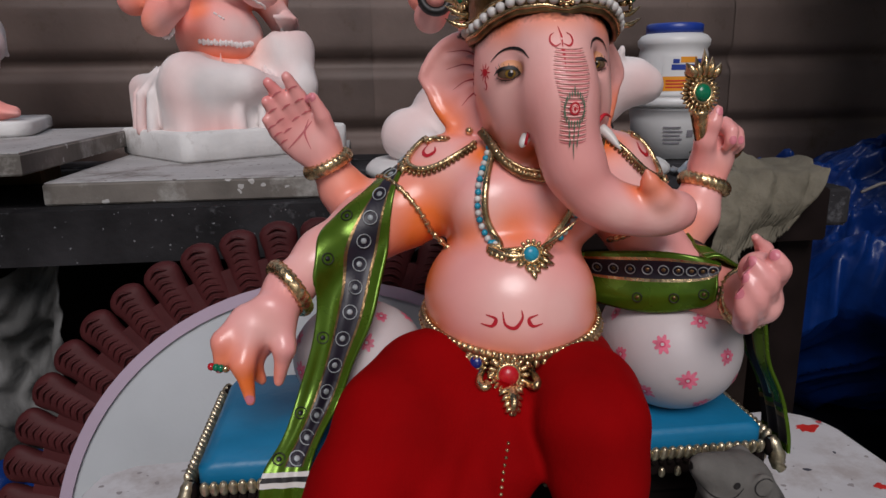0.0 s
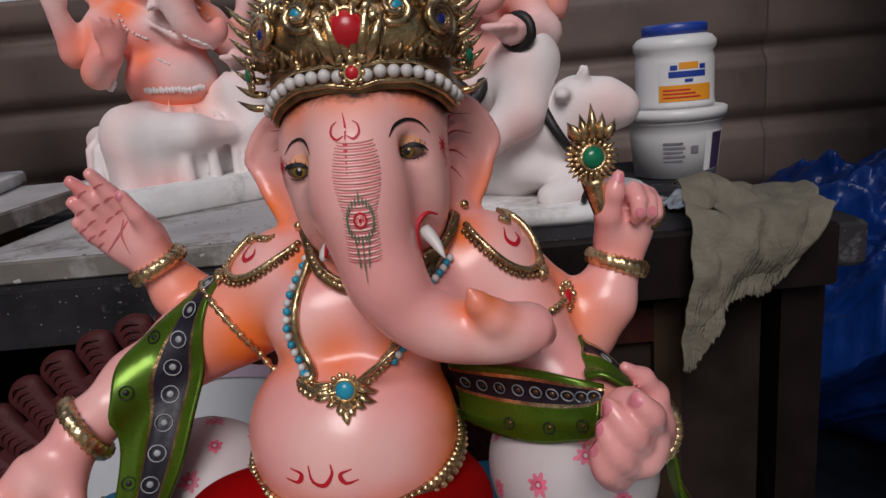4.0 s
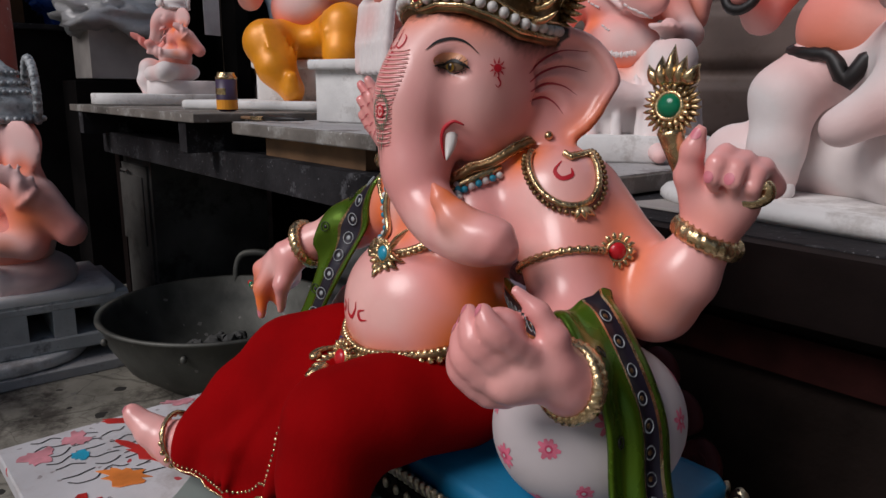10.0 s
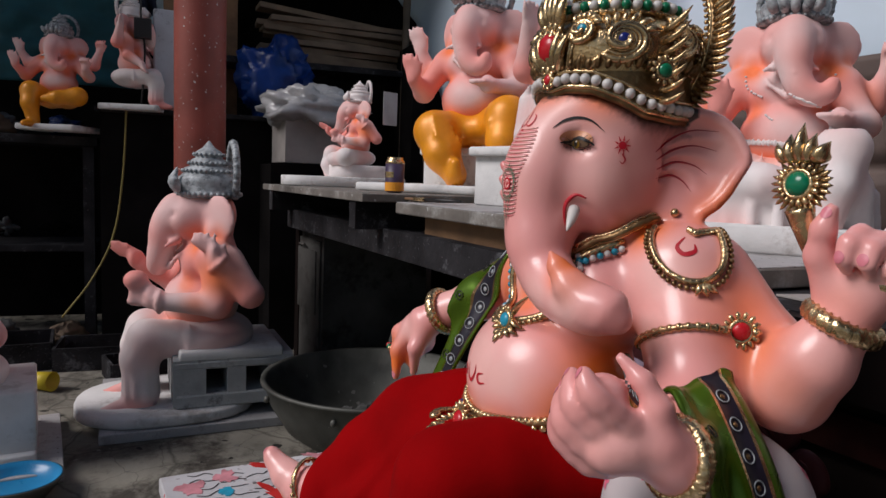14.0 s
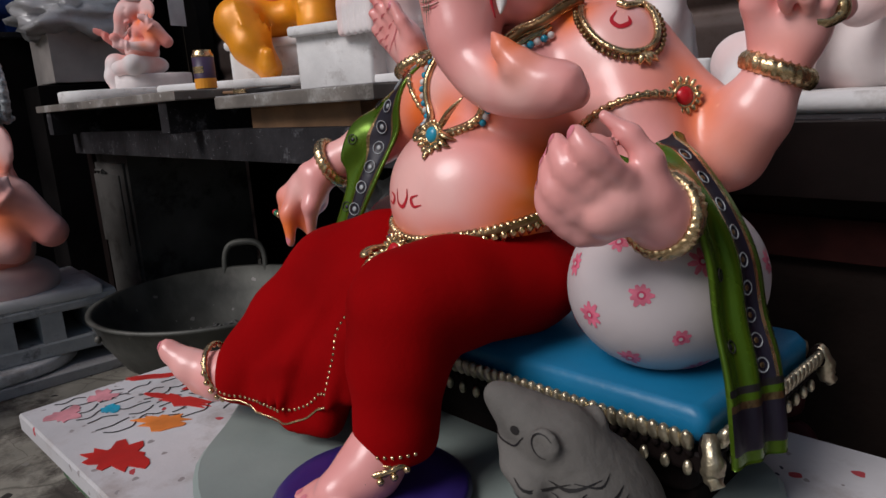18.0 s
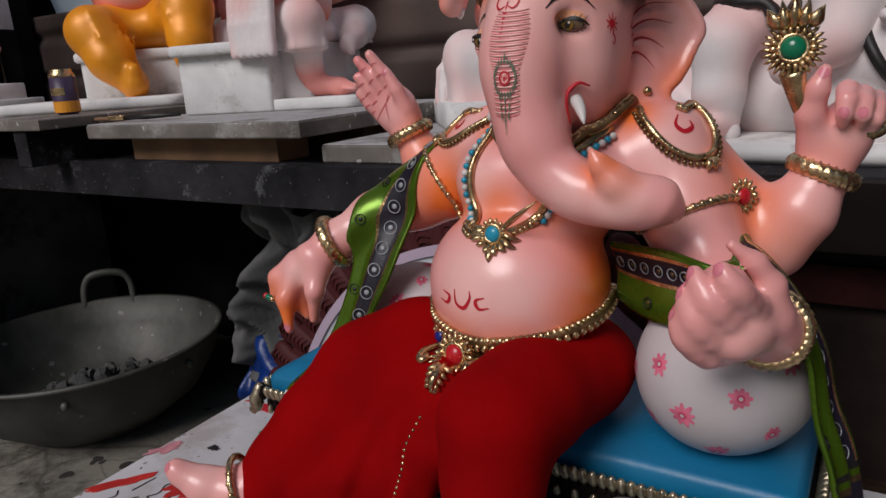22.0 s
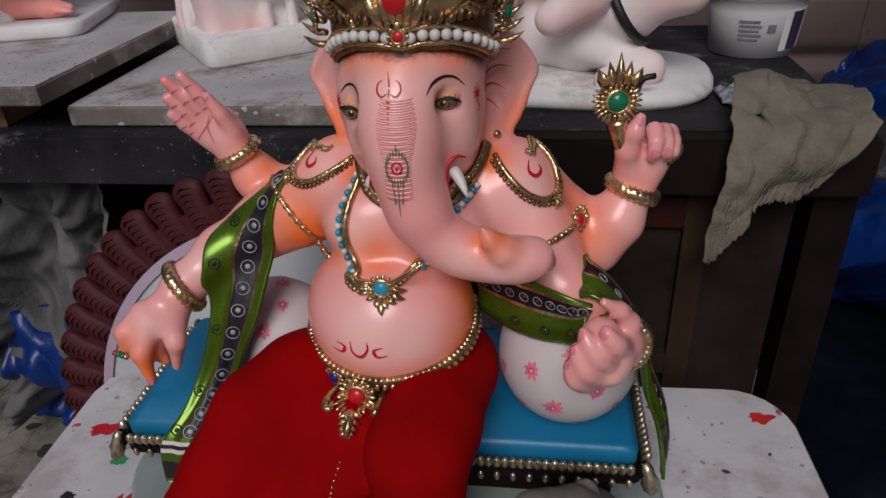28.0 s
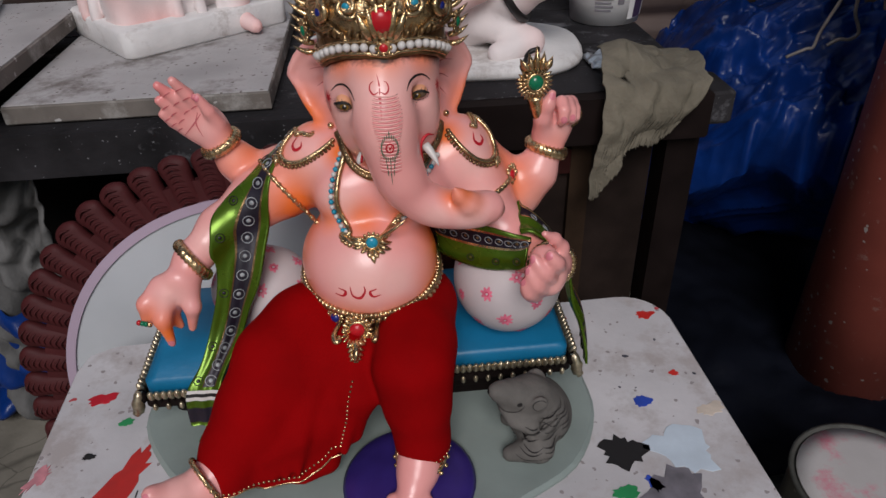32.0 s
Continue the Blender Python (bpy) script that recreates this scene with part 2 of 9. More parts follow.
def splatter(m, color, scale, size, seed=0.0):
    """Small drops of another colour scattered over a surface."""
    n, l = m.node_tree.nodes, m.node_tree.links
    b = n["Principled BSDF"]
    co = n.new("ShaderNodeTexCoord")
    mp = n.new("ShaderNodeMapping")
    mp.inputs["Location"].default_value = (seed, 2 * seed, 3 * seed)
    l.new(co.outputs["Object"], mp.inputs["Vector"])
    vo = n.new("ShaderNodeTexVoronoi")
    vo.inputs["Scale"].default_value = scale
    nz = n.new("ShaderNodeTexNoise")
    nz.inputs["Scale"].default_value = scale * 1.3
    l.new(mp.outputs["Vector"], nz.inputs["Vector"])
    bend = n.new("ShaderNodeVectorMath")
    bend.operation = "MULTIPLY_ADD"
    bend.inputs[1].default_value = (0.7 / scale, 0.7 / scale, 0.7 / scale)
    l.new(nz.outputs["Color"], bend.inputs[0])
    l.new(mp.outputs["Vector"], bend.inputs[2])
    l.new(bend.outputs["Vector"], vo.inputs["Vector"])
    # each drop has a size of its own, most of them none
    sep = n.new("ShaderNodeSeparateColor")
    l.new(vo.outputs["Color"], sep.inputs["Color"])
    big = n.new("ShaderNodeMapRange")
    big.inputs["From Min"].default_value, big.inputs["From Max"].default_value = 0.55, 1.0
    big.inputs["To Min"].default_value, big.inputs["To Max"].default_value = 0.0, size
    l.new(sep.outputs["Red"], big.inputs["Value"])
    lt = n.new("ShaderNodeMath")
    lt.operation = "LESS_THAN"
    l.new(vo.outputs["Distance"], lt.inputs[0])
    l.new(big.outputs["Result"], lt.inputs[1])
    mx = n.new("ShaderNodeMix")
    mx.data_type = "RGBA"
    l.new(lt.outputs["Value"], mx.inputs["Factor"])
    l.new(b.inputs["Base Color"].links[0].from_socket, mx.inputs["A"])
    mx.inputs["B"].default_value = (*color, 1)
    l.new(mx.outputs["Result"], b.inputs["Base Color"])


def cracks(m, color, scale, width):
    """Dark joints and cracks running over a floor, bent by noise."""
    n, l = m.node_tree.nodes, m.node_tree.links
    b = n["Principled BSDF"]
    co = n.new("ShaderNodeTexCoord")
    nz = n.new("ShaderNodeTexNoise")
    nz.inputs["Scale"].default_value, nz.inputs["Detail"].default_value = 6, 5
    l.new(co.outputs["Object"], nz.inputs["Vector"])
    off = n.new("ShaderNodeVectorMath")
    off.operation = "MULTIPLY_ADD"
    off.inputs[1].default_value = (0.10, 0.10, 0.0)
    l.new(nz.outputs["Color"], off.inputs[0])
    l.new(co.outputs["Object"], off.inputs[2])
    vo = n.new("ShaderNodeTexVoronoi")
    vo.feature = "DISTANCE_TO_EDGE"
    vo.inputs["Scale"].default_value = scale
    l.new(off.outputs["Vector"], vo.inputs["Vector"])
    rg = n.new("ShaderNodeMapRange")
    rg.inputs["From Min"].default_value, rg.inputs["From Max"].default_value = 0.0, width
    rg.inputs["To Min"].default_value, rg.inputs["To Max"].default_value = 0.55, 0.0
    l.new(vo.outputs["Distance"], rg.inputs["Value"])
    mx = n.new("ShaderNodeMix")
    mx.data_type = "RGBA"
    l.new(rg.outputs["Result"], mx.inputs["Factor"])
    l.new(b.inputs["Base Color"].links[0].from_socket, mx.inputs["A"])
    mx.inputs["B"].default_value = (*color, 1)
    l.new(mx.outputs["Result"], b.inputs["Base Color"])


splatter(TABLE_WHITE, (0.30, 0.27, 0.27), 70, 0.30, 1.0)
splatter(TABLE_WHITE, (0.45, 0.06, 0.07), 22, 0.16, 2.0)
splatter(TABLE_WHITE, (0.06, 0.06, 0.08), 30, 0.16, 3.0)
splatter(WOOD_DARK, (0.17, 0.17, 0.18), 110, 0.20, 1.0)
splatter(WOOD_GREY, (0.42, 0.41, 0.40), 50, 0.3, 1.0)
splatter(PLY_WHITE, (0.16, 0.14, 0.13), 80, 0.3, 2.0)
splatter(STEEL_PAINT, (0.15, 0.145, 0.14), 70, 0.18, 2.0)
splatter(PILLAR, (0.45, 0.40, 0.38), 45, 0.24, 2.0)
splatter(IRON, (0.22, 0.21, 0.20), 30, 0.22, 2.0)
splatter(FLOOR, (0.20, 0.19, 0.17), 26, 0.26, 2.0)
splatter(FLOOR, (0.04, 0.037, 0.034), 11, 0.32, 6.0)
cracks(FLOOR, (0.035, 0.032, 0.027), 2.3, 0.022)
cracks(FLOOR, (0.045, 0.04, 0.034), 6.5, 0.014)

# ---- mesh tools ----
class Field:
    """A signed distance field on a grid, from which surface() draws a smooth skin."""

    def __init__(self, lo, hi, h):
        self.lo, self.h = np.array(lo, np.float32), h
        self.n = np.ceil((np.array(hi) - np.array(lo)) / h).astype(int) + 1
        self.f = np.full(self.n, 0.06, np.float32)

    def window(self, lo, hi):
        a = np.clip(np.floor((np.array(lo) - self.lo) / self.h).astype(int), 0, self.n)
        b = np.clip(np.ceil((np.array(hi) - self.lo) / self.h).astype(int) + 1, 0, self.n)
        s = tuple(slice(int(i), int(j)) for i, j in zip(a, b))
        axes = [self.lo[i] + self.h * np.arange(a[i], b[i], dtype=np.float32) for i in range(3)]
        return s, np.meshgrid(*axes, indexing="ij", sparse=True)

    def blend(self, s, d, k, cut=False):
        a = self.f[s]
        if cut:
            d = -d
            self.f[s] = np.maximum(a, d) + k * 0.25 * np.maximum(1 - np.abs(a - d) / k, 0) ** 2
        else:
            self.f[s] = np.minimum(a, d) - k * 0.25 * np.maximum(1 - np.abs(a - d) / k, 0) ** 2

    def cone(self, a, ra, b, rb, k=0.01, cut=False):
        a, b = np.array(a, np.float32), np.array(b, np.float32)
        m = max(ra, rb) + k + 3 * self.h
        s, (x, y, z) = self.window(np.minimum(a, b) - m, np.maximum(a, b) + m)
        ab = b - a
        t = ((x - a[0]) * ab[0] + (y - a[1]) * ab[1] + (z - a[2]) * ab[2]) / max(float(ab @ ab), 1e-9)
        t = np.clip(t, 0, 1)
        d = np.sqrt((x - a[0] - t * ab[0]) ** 2 + (y - a[1] - t * ab[1]) ** 2 + (z - a[2] - t * ab[2]) ** 2) - (ra + (rb - ra) * t)
        self.blend(s, d, k, cut)
        return self

    def chain(self, pts, k=0.01, inner=0.004):
        """Round cones through points of (x, y, z, r)."""
        for i in range(len(pts) - 1):
            self.cone(pts[i][:3], pts[i][3], pts[i + 1][:3], pts[i + 1][3], k if i == 0 else max(inner, 0.6 * min(pts[i][3], k)))
        return self

    def ball(self, c, r, k=0.01, turn=(0, 0, 0), cut=False):
        """An ellipsoid with half axes r, turned by Euler degrees."""
        c, r = np.array(c, np.float32), np.array(r if hasattr(r, "__len__") else (r, r, r), np.float32)
        m = float(r.max()) + k + 3 * self.h
        s, (x, y, z) = self.window(c - m, c + m)
        q = np.array(Euler([radians(v) for v in turn]).to_matrix().transposed(), np.float32)
        x, y, z = x - c[0], y - c[1], z - c[2]
        u = [q[i, 0] * x + q[i, 1] * y + q[i, 2] * z for i in range(3)]
        k0 = np.sqrt(sum((u[i] / r[i]) ** 2 for i in range(3)))
        k1 = np.sqrt(sum((u[i] / r[i] ** 2) ** 2 for i in range(3))) + 1e-6
        self.blend(s, k0 * (k0 - 1) / k1, k, cut)
        return self

    def box(self, c, r, k=0.01, turn=(0, 0, 0), rnd=0.01, cut=False):
        c, r = np.array(c, np.float32), np.array(r, np.float32) - rnd
        m = float(np.linalg.norm(r)) + rnd + k + 3 * self.h
        s, (x, y, z) = self.window(c - m, c + m)
        q = np.array(Euler([radians(v) for v in turn]).to_matrix().transposed(), np.float32)
        x, y, z = x - c[0], y - c[1], z - c[2]
        u = [np.abs(q[i, 0] * x + q[i, 1] * y + q[i, 2] * z) - r[i] for i in range(3)]
        d = np.sqrt(sum(np.maximum(v, 0) ** 2 for v in u)) + np.minimum(np.maximum(np.maximum(u[0], u[1]), u[2]), 0) - rnd
        self.blend(s, d, k, cut)
        return self

    def plate(self, o, h, outline, half, dish, k=0.01):
        """A dished blade standing on edge: outline of (u, z), u along the level direction h from o."""
        h = np.array(h, np.float32) / np.linalg.norm(h)
        p = np.array(outline, np.float32)
        m = 0.03
        ends = np.array([(o[0] + h[0] * u, o[1] + h[1] * u, z) for u, z in p])
        s, (x, y, z) = self.window(ends.min(0) - m, ends.max(0) + m)
        u = (x - o[0]) * h[0] + (y - o[1]) * h[1] + 0 * z
        w = (x - o[0]) * h[1] - (y - o[1]) * h[0] + 0 * z
        z = z + 0 * u
        d2, sg = np.full(u.shape, 9.0, np.float32), np.ones(u.shape, np.float32)
        for i in range(len(p)):
            a, b = p[i], p[i - 1]
            e = b - a
            wu, wz = u - a[0], z - a[1]
            t = np.clip((wu * e[0] + wz * e[1]) / float(e @ e), 0, 1)
            d2 = np.minimum(d2, (wu - e[0] * t) ** 2 + (wz - e[1] * t) ** 2)
            c1, c2, c3 = z >= a[1], z < b[1], e[0] * wz > e[1] * wu
            sg = np.where((c1 & c2 & c3) | (~c1 & ~c2 & ~c3), -sg, sg)
        d2 = sg * np.sqrt(d2)
        q1, q2 = d2 + half, np.abs(w - dish(u, z)) * 0.9
        d = np.sqrt(np.maximum(q1, 0) ** 2 + np.maximum(q2, 0) ** 2) + np.minimum(np.maximum(q1, q2), 0) - half
        self.blend(s, d, k)
        return self

    def surface(self, smooth=2):
        """Naive surface nets: one vertex a crossed cell, one quad a crossed edge."""
        f, h = self.f, self.h
        neg = f < 0
        cells = np.zeros(np.array(f.shape) - 1, bool)
        corner = [(i, j, k) for i in (0, 1) for j in (0, 1) for k in (0, 1)]
        nx, ny, nz = cells.shape
        cnt = sum(neg[i:i + nx, j:j + ny, k:k + nz].astype(np.int8) for i, j, k in corner)
        cells = (cnt > 0) & (cnt < 8)
        idx = np.argwhere(cells)
        ids = np.full(cells.shape, -1, np.int32)
        ids[cells] = np.arange(len(idx))
        vals = np.stack([f[idx[:, 0] + i, idx[:, 1] + j, idx[:, 2] + k] for i, j, k in corner], 1)
        pos, num = np.zeros((len(idx), 3)), np.zeros(len(idx))
        cp = np.array(corner, float)
        for a in range(8):
            for b in range(a + 1, 8):
                if np.abs(cp[a] - cp[b]).sum() == 1:
                    va, vb = vals[:, a], vals[:, b]
                    on = (va < 0) != (vb < 0)
                    t = np.where(on, va / np.where(on, va - vb, 1), 0)
                    pos += np.where(on[:, None], cp[a] + t[:, None] * (cp[b] - cp[a]), 0)
                    num += on
        v = (idx + pos / num[:, None]) * h + self.lo
        faces = []
        for ax in range(3):
            o1, o2 = [(1, 2), (2, 0), (0, 1)][ax]
            a = np.argwhere(np.diff(neg.astype(np.int8), axis=ax) != 0)
            a = a[(a[:, o1] > 0) & (a[:, o2] > 0) & (a[:, o1] < cells.shape[o1]) & (a[:, o2] < cells.shape[o2]) & (a[:, ax] < cells.shape[ax])]
            q = []
            for d1, d2 in ((-1, -1), (0, -1), (0, 0), (-1, 0)):
                c = a.copy()
                c[:, o1] += d1
                c[:, o2] += d2
                q.append(ids[c[:, 0], c[:, 1], c[:, 2]])
            q = np.stack(q, 1)
            flip = ~neg[a[:, 0], a[:, 1], a[:, 2]]
            q[flip] = q[flip][:, ::-1]
            faces.append(q)
        faces = np.concatenate(faces)
        faces = faces[(faces >= 0).all(1)]
        for step in range(smooth):
            s, c = np.zeros_like(v), np.zeros(len(v))
            for i in range(4):
                j = (i + 1) % 4
                np.add.at(s, faces[:, i], v[faces[:, j]])
                np.add.at(s, faces[:, j], v[faces[:, i]])
                np.add.at(c, faces[:, i], 1)
                np.add.at(c, faces[:, j], 1)
            v = 0.5 * v + 0.5 * s / np.maximum(c, 1)[:, None]
        return v, faces


class Build:
    """Collects pieces with their materials into ONE mesh."""

    def __init__(self):
        self.v, self.f, self.m, self.mats, self.n, self.tint = [], [], [], [], 0, []

    def slot(self, material):
        if material not in self.mats:
            self.mats.append(material)
        return self.mats.index(material)

    def add(self, v, f, material, tint=None):
        v = np.asarray(v, float)
        s = self.slot(material)
        self.v.append(v)
        for q in (f.tolist() if hasattr(f, "tolist") else f):
            self.f.append([i + self.n for i in q])
            self.m.append(s)
        self.tint.append(np.zeros((len(v), 4)) if tint is None else np.hstack([tint, np.zeros((len(v), 4 - tint.shape[1]))]))
        self.n += len(v)
        return self

    def mesh(self, name, smooth=True):
        me = bpy.data.meshes.new(name)
        v = np.concatenate(self.v)
        me.from_pydata(v.tolist(), [], self.f)
        for m in self.mats:
            me.materials.append(m)
        me.polygons.foreach_set("material_index", self.m)
        me.polygons.foreach_set("use_smooth", [smooth] * len(self.f))
        t = np.concatenate(self.tint)
        if t.any():
            for i, key in enumerate(("orange", "rose", "hair", "olive")):
                me.attributes.new(key, "FLOAT", "POINT").data.foreach_set("value", t[:, i].astype(np.float32))
        me.update()
        return me


def tint_spots(v, spots, soft=1.0):
    """How much of a sprayed tint lies at each point: spots of (x, y, z, radius, strength)."""
    out = np.zeros(len(v))
    for x, y, z, r, s in spots:
        d = np.linalg.norm(v - np.array((x, y, z)), axis=1) / r
        out = np.maximum(out, s * np.clip(1.3 - d, 0, 1) ** 1.5)
    return np.clip(out, 0, 1)


def spline(pts, n):
    """n points along a smooth curve through pts (any number of columns)."""
    p = np.asarray(pts, float)
    k = len(p)
    q = np.vstack([2 * p[0] - p[1], p, 2 * p[-1] - p[-2]])
    out = []
    for u in np.linspace(0, k - 1 - 1e-9, n):
        i, t = int(u), u - int(u)
        a, b, c, d = q[i:i + 4]
        out.append(0.5 * (2 * b + (c - a) * t + (2 * a - 5 * b + 4 * c - d) * t * t + (3 * b - a - 3 * c + d) * t ** 3))
    return np.array(out)


def tube(pts, r, sides=8, closed=False, flat=1.0, up=None, caps=True):
    """A swept tube through pts; r is one radius or one for each point."""
    p = np.asarray(pts, float)
    n = len(p)
    r = np.broadcast_to(np.asarray(r, float), (n,))
    tan = np.roll(p, -1, 0) - np.roll(p, 1, 0)
    if not closed:
        tan[0], tan[-1] = p[1] - p[0], p[-1] - p[-2]
    tan /= np.linalg.norm(tan, axis=1)[:, None] + 1e-12
    ref = np.array(up if up is not None else ((0, 0, 1) if abs(tan[0][2]) < 0.9 else (1, 0, 0)), float)
    v, f = [], []
    for i in range(n):
        s = np.cross(tan[i], ref)
        s /= np.linalg.norm(s) + 1e-12
        w = np.cross(s, tan[i])
        if up is None:
            ref = w
        for j in range(sides):
            a = 2 * math.pi * j / sides
            v.append(p[i] + r[i] * (math.cos(a) * s + flat * math.sin(a) * w))
    for i in range(n if closed else n - 1):
        k = (i + 1) % n
        for j in range(sides):
            m = (j + 1) % sides
            f.append([i * sides + j, i * sides + m, k * sides + m, k * sides + j])
    if caps and not closed:
        f.append(list(range(sides))[::-1])
        f.append([(n - 1) * sides + j for j in range(sides)])
    return np.array(v), f


_SPH = {}


def sphere(c, r, nu=10, nv=6, turn=None):
    """A ball or ellipsoid; turn: a 3x3 matrix."""
    if (nu, nv) not in _SPH:
        v, f = [(0, 0, 1)], []
        for i in range(1, nv):
            for j in range(nu):
                a, b = math.pi * i / nv, 2 * math.pi * j / nu
                v.append((math.sin(a) * math.cos(b), math.sin(a) * math.sin(b), math.cos(a)))
        v.append((0, 0, -1))
        for j in range(nu):
            f.append([0, 1 + j, 1 + (j + 1) % nu])
            f.append([len(v) - 1, 1 + (nv - 2) * nu + (j + 1) % nu, 1 + (nv - 2) * nu + j])
            for i in range(nv - 2):
                f.append([1 + i * nu + j, 1 + (i + 1) * nu + j, 1 + (i + 1) * nu + (j + 1) % nu, 1 + i * nu + (j + 1) % nu])
        _SPH[nu, nv] = np.array(v), f
    v, f = _SPH[nu, nv]
    v = v * np.asarray(r, float)
    if turn is not None:
        v = v @ np.asarray(turn, float).T
    return v + np.asarray(c, float), f


def lathe(profile, c=(0, 0, 0), sides=32, squash=(1, 1)):
    """A turned form from (radius, height) pairs."""
    v, f = [], []
    n = len(profile)
    for r, z in profile:
        for j in range(sides):
            a = 2 * math.pi * j / sides
            v.append((c[0] + r * squash[0] * math.cos(a), c[1] + r * squash[1] * math.sin(a), c[2] + z))
    for i in range(n - 1):
        for j in range(sides):
            m = (j + 1) % sides
            f.append([i * sides + j, i * sides + m, (i + 1) * sides + m, (i + 1) * sides + j])
    f.append(list(range(sides))[::-1])
    f.append([(n - 1) * sides + j for j in range(sides)])
    return np.array(v), f


def slab_mesh(outline, z0, z1, bevel=0.004):
    """A flat body with an outline of (x, y) points, its upper and lower edges bevelled."""
    p = np.asarray(outline, float)
    n = len(p)
    c = p.mean(0)
    d = p - c
    shrink = c + d * (1 - bevel / np.maximum(np.linalg.norm(d, axis=1), 1e-6))[:, None]
    rings = [(shrink, z0), (p, z0 + bevel), (p, z1 - bevel), (shrink, z1)]
    v = [(*q, z) for ring, z in rings for q in ring]
    f = [list(range(n))[::-1], [3 * n + j for j in range(n)]]
    for i in range(3):
        for j in range(n):
            m = (j + 1) % n
            f.append([i * n + j, i * n + m, (i + 1) * n + m, (i + 1) * n + j])
    return np.array(v), f


def rect(w, d, r=0.0, seg=5, c=(0, 0)):
    """The outline of a rectangle with rounded corners."""
    if r <= 0:
        return [(c[0] + sx * w / 2, c[1] + sy * d / 2) for sx, sy in ((-1, -1), (1, -1), (1, 1), (-1, 1))]
    out = []
    for sx, sy, a0 in ((1, -1, -90), (1, 1, 0), (-1, 1, 90), (-1, -1, 180)):
        for i in range(seg + 1):
            a = radians(a0 + 90 * i / seg)
            out.append((c[0] + sx * (w / 2 - r) + r * math.cos(a), c[1] + sy * (d / 2 - r) + r * math.sin(a)))
    return out


def box_mesh(size, c=(0, 0, 0), bevel=0.004):
    v, f = slab_mesh(rect(size[0], size[1]), -size[2] / 2, size[2] / 2, bevel)
    # straight chamfer along the upright edges is left to the outline
    return v + np.array(c), f


def part(name, vf, material, parent=None, label="", m=None, smooth=False):
    """Links one mesh object under a thing or part."""
    b = vf if isinstance(vf, Build) else Build().add(vf[0], vf[1], material)
    ob = new(name, b.mesh(name, smooth))
    if parent is not None:
        ob.parent = parent
    if m is not None:
        ob.matrix_basis = m
    if label:
        ob["label"] = label
    return ob


def thing(name, label, category, m=None, group="", kind=""):
    ob = new(name)
    ob.empty_display_size = 0.05
    if m is not None:
        ob.matrix_basis = m
    return tagged(ob, label, category, group, kind)


def solid(name, vf, material, label, category, m=None, group="", kind="", smooth=False):
    """A thing of one mesh."""
    ob = part(name, vf, material, None, "", m, smooth)
    return tagged(ob, label, category, group, kind)


def bench_frame(u, v, z=0.0, turn=0.0):
    """A place on the plan turned by the angle of the long bench: u along it, v behind its front edge."""
    return pose(0, 1.20, 0, 0, 0, 7.0) @ pose(u, v, z, 0, 0, turn)

# ---- ground, walls, roof ----
FLOOR_Z = -0.10
solid("floor", slab_mesh(rect(26, 26), FLOOR_Z - 0.1, FLOOR_Z, 0.001), FLOOR, "dusty grey cement workshop floor", "floor", kind="structure")


def corrugated(w, h, pitch=0.21, depth=0.030, thick=0.004):
    """A sheet in x and z with broad horizontal ribs."""
    steps = int(h / pitch * 12)
    prof = []
    for i in range(steps + 1):
        z = h * i / steps
        t = (z / pitch) % 1
        y = depth * (0.5 - 0.5 * math.cos(2 * math.pi * min(1, max(0, (t - 0.1) / 0.4)))) if t < 0.5 else 0
        prof.append((y, z))
    prof += [(y + thick, z) for y, z in prof[::-1]]
    n = len(prof)
    v = [(x, y, z) for x in (-w / 2, w / 2) for y, z in prof]
    return np.array(v), [[j, (j + 1) % n, n + (j + 1) % n, n + j] for j in range(n)]


wall = thing("wall_back", "dark brown corrugated tin wall behind the bench", "wall", bench_frame(0, 1.05, FLOOR_Z), kind="structure")
for i, u in enumerate(np.arange(-3.1, 2.6, 1.2)):
    part("tin_sheet", corrugated(1.22, 1.43), TIN, wall, m=pose(u, 0.006 * (i % 2), 0), smooth=True)


def sheet(nu, nv, place, thick=0.003):
    """A thin cloth or film: place(s, t) gives its points for s and t from 0 to 1."""
    v = np.array([place(i / (nu - 1), j / (nv - 1)) for i in range(nu) for j in range(nv)], float)
    g = v.reshape(nu, nv, 3)
    n = np.cross(np.gradient(g, axis=0), np.gradient(g, axis=1))
    n /= np.linalg.norm(n, axis=2)[..., None] + 1e-12
    w = (g - n * thick).reshape(-1, 3)
    o = nu * nv
    f = []
    for i in range(nu - 1):
        for j in range(nv - 1):
            a = i * nv + j
            f += [[a, a + nv, a + nv + 1, a + 1], [o + a, o + a + 1, o + a + nv + 1, o + a + nv]]
    for i in range(nu - 1):
        a, c = i * nv, i * nv + nv - 1
        f += [[a, o + a, o + a + nv, a + nv], [c, c + nv, o + c + nv, o + c]]
    for j in range(nv - 1):
        a, c = j, (nu - 1) * nv + j
        f += [[a, a + 1, o + a + 1, o + a], [c, o + c, o + c + 1, c + 1]]
    return np.vstack([v, w]), f


def wrinkle(x, y, z, s, amount):
    return amount * (noise.noise(Vector((x, y, z)) * s) + 0.5 * noise.noise(Vector((x, y, z)) * 2.3 * s))


# pale sheet hung behind and above the wall, lit through from outside
def pale(s, t):
    z = 1.20 + 2.9 * t
    left = np.interp(z, (1.2, 1.67, 2.9, 4.1), (-3.35, -3.67, -5.15, -6.4))
    u = left + (3.6 - left) * s
    m = bench_frame(u, 1.16 + wrinkle(u, 0, z, 1.1, 0.10), z)
    return m.translation


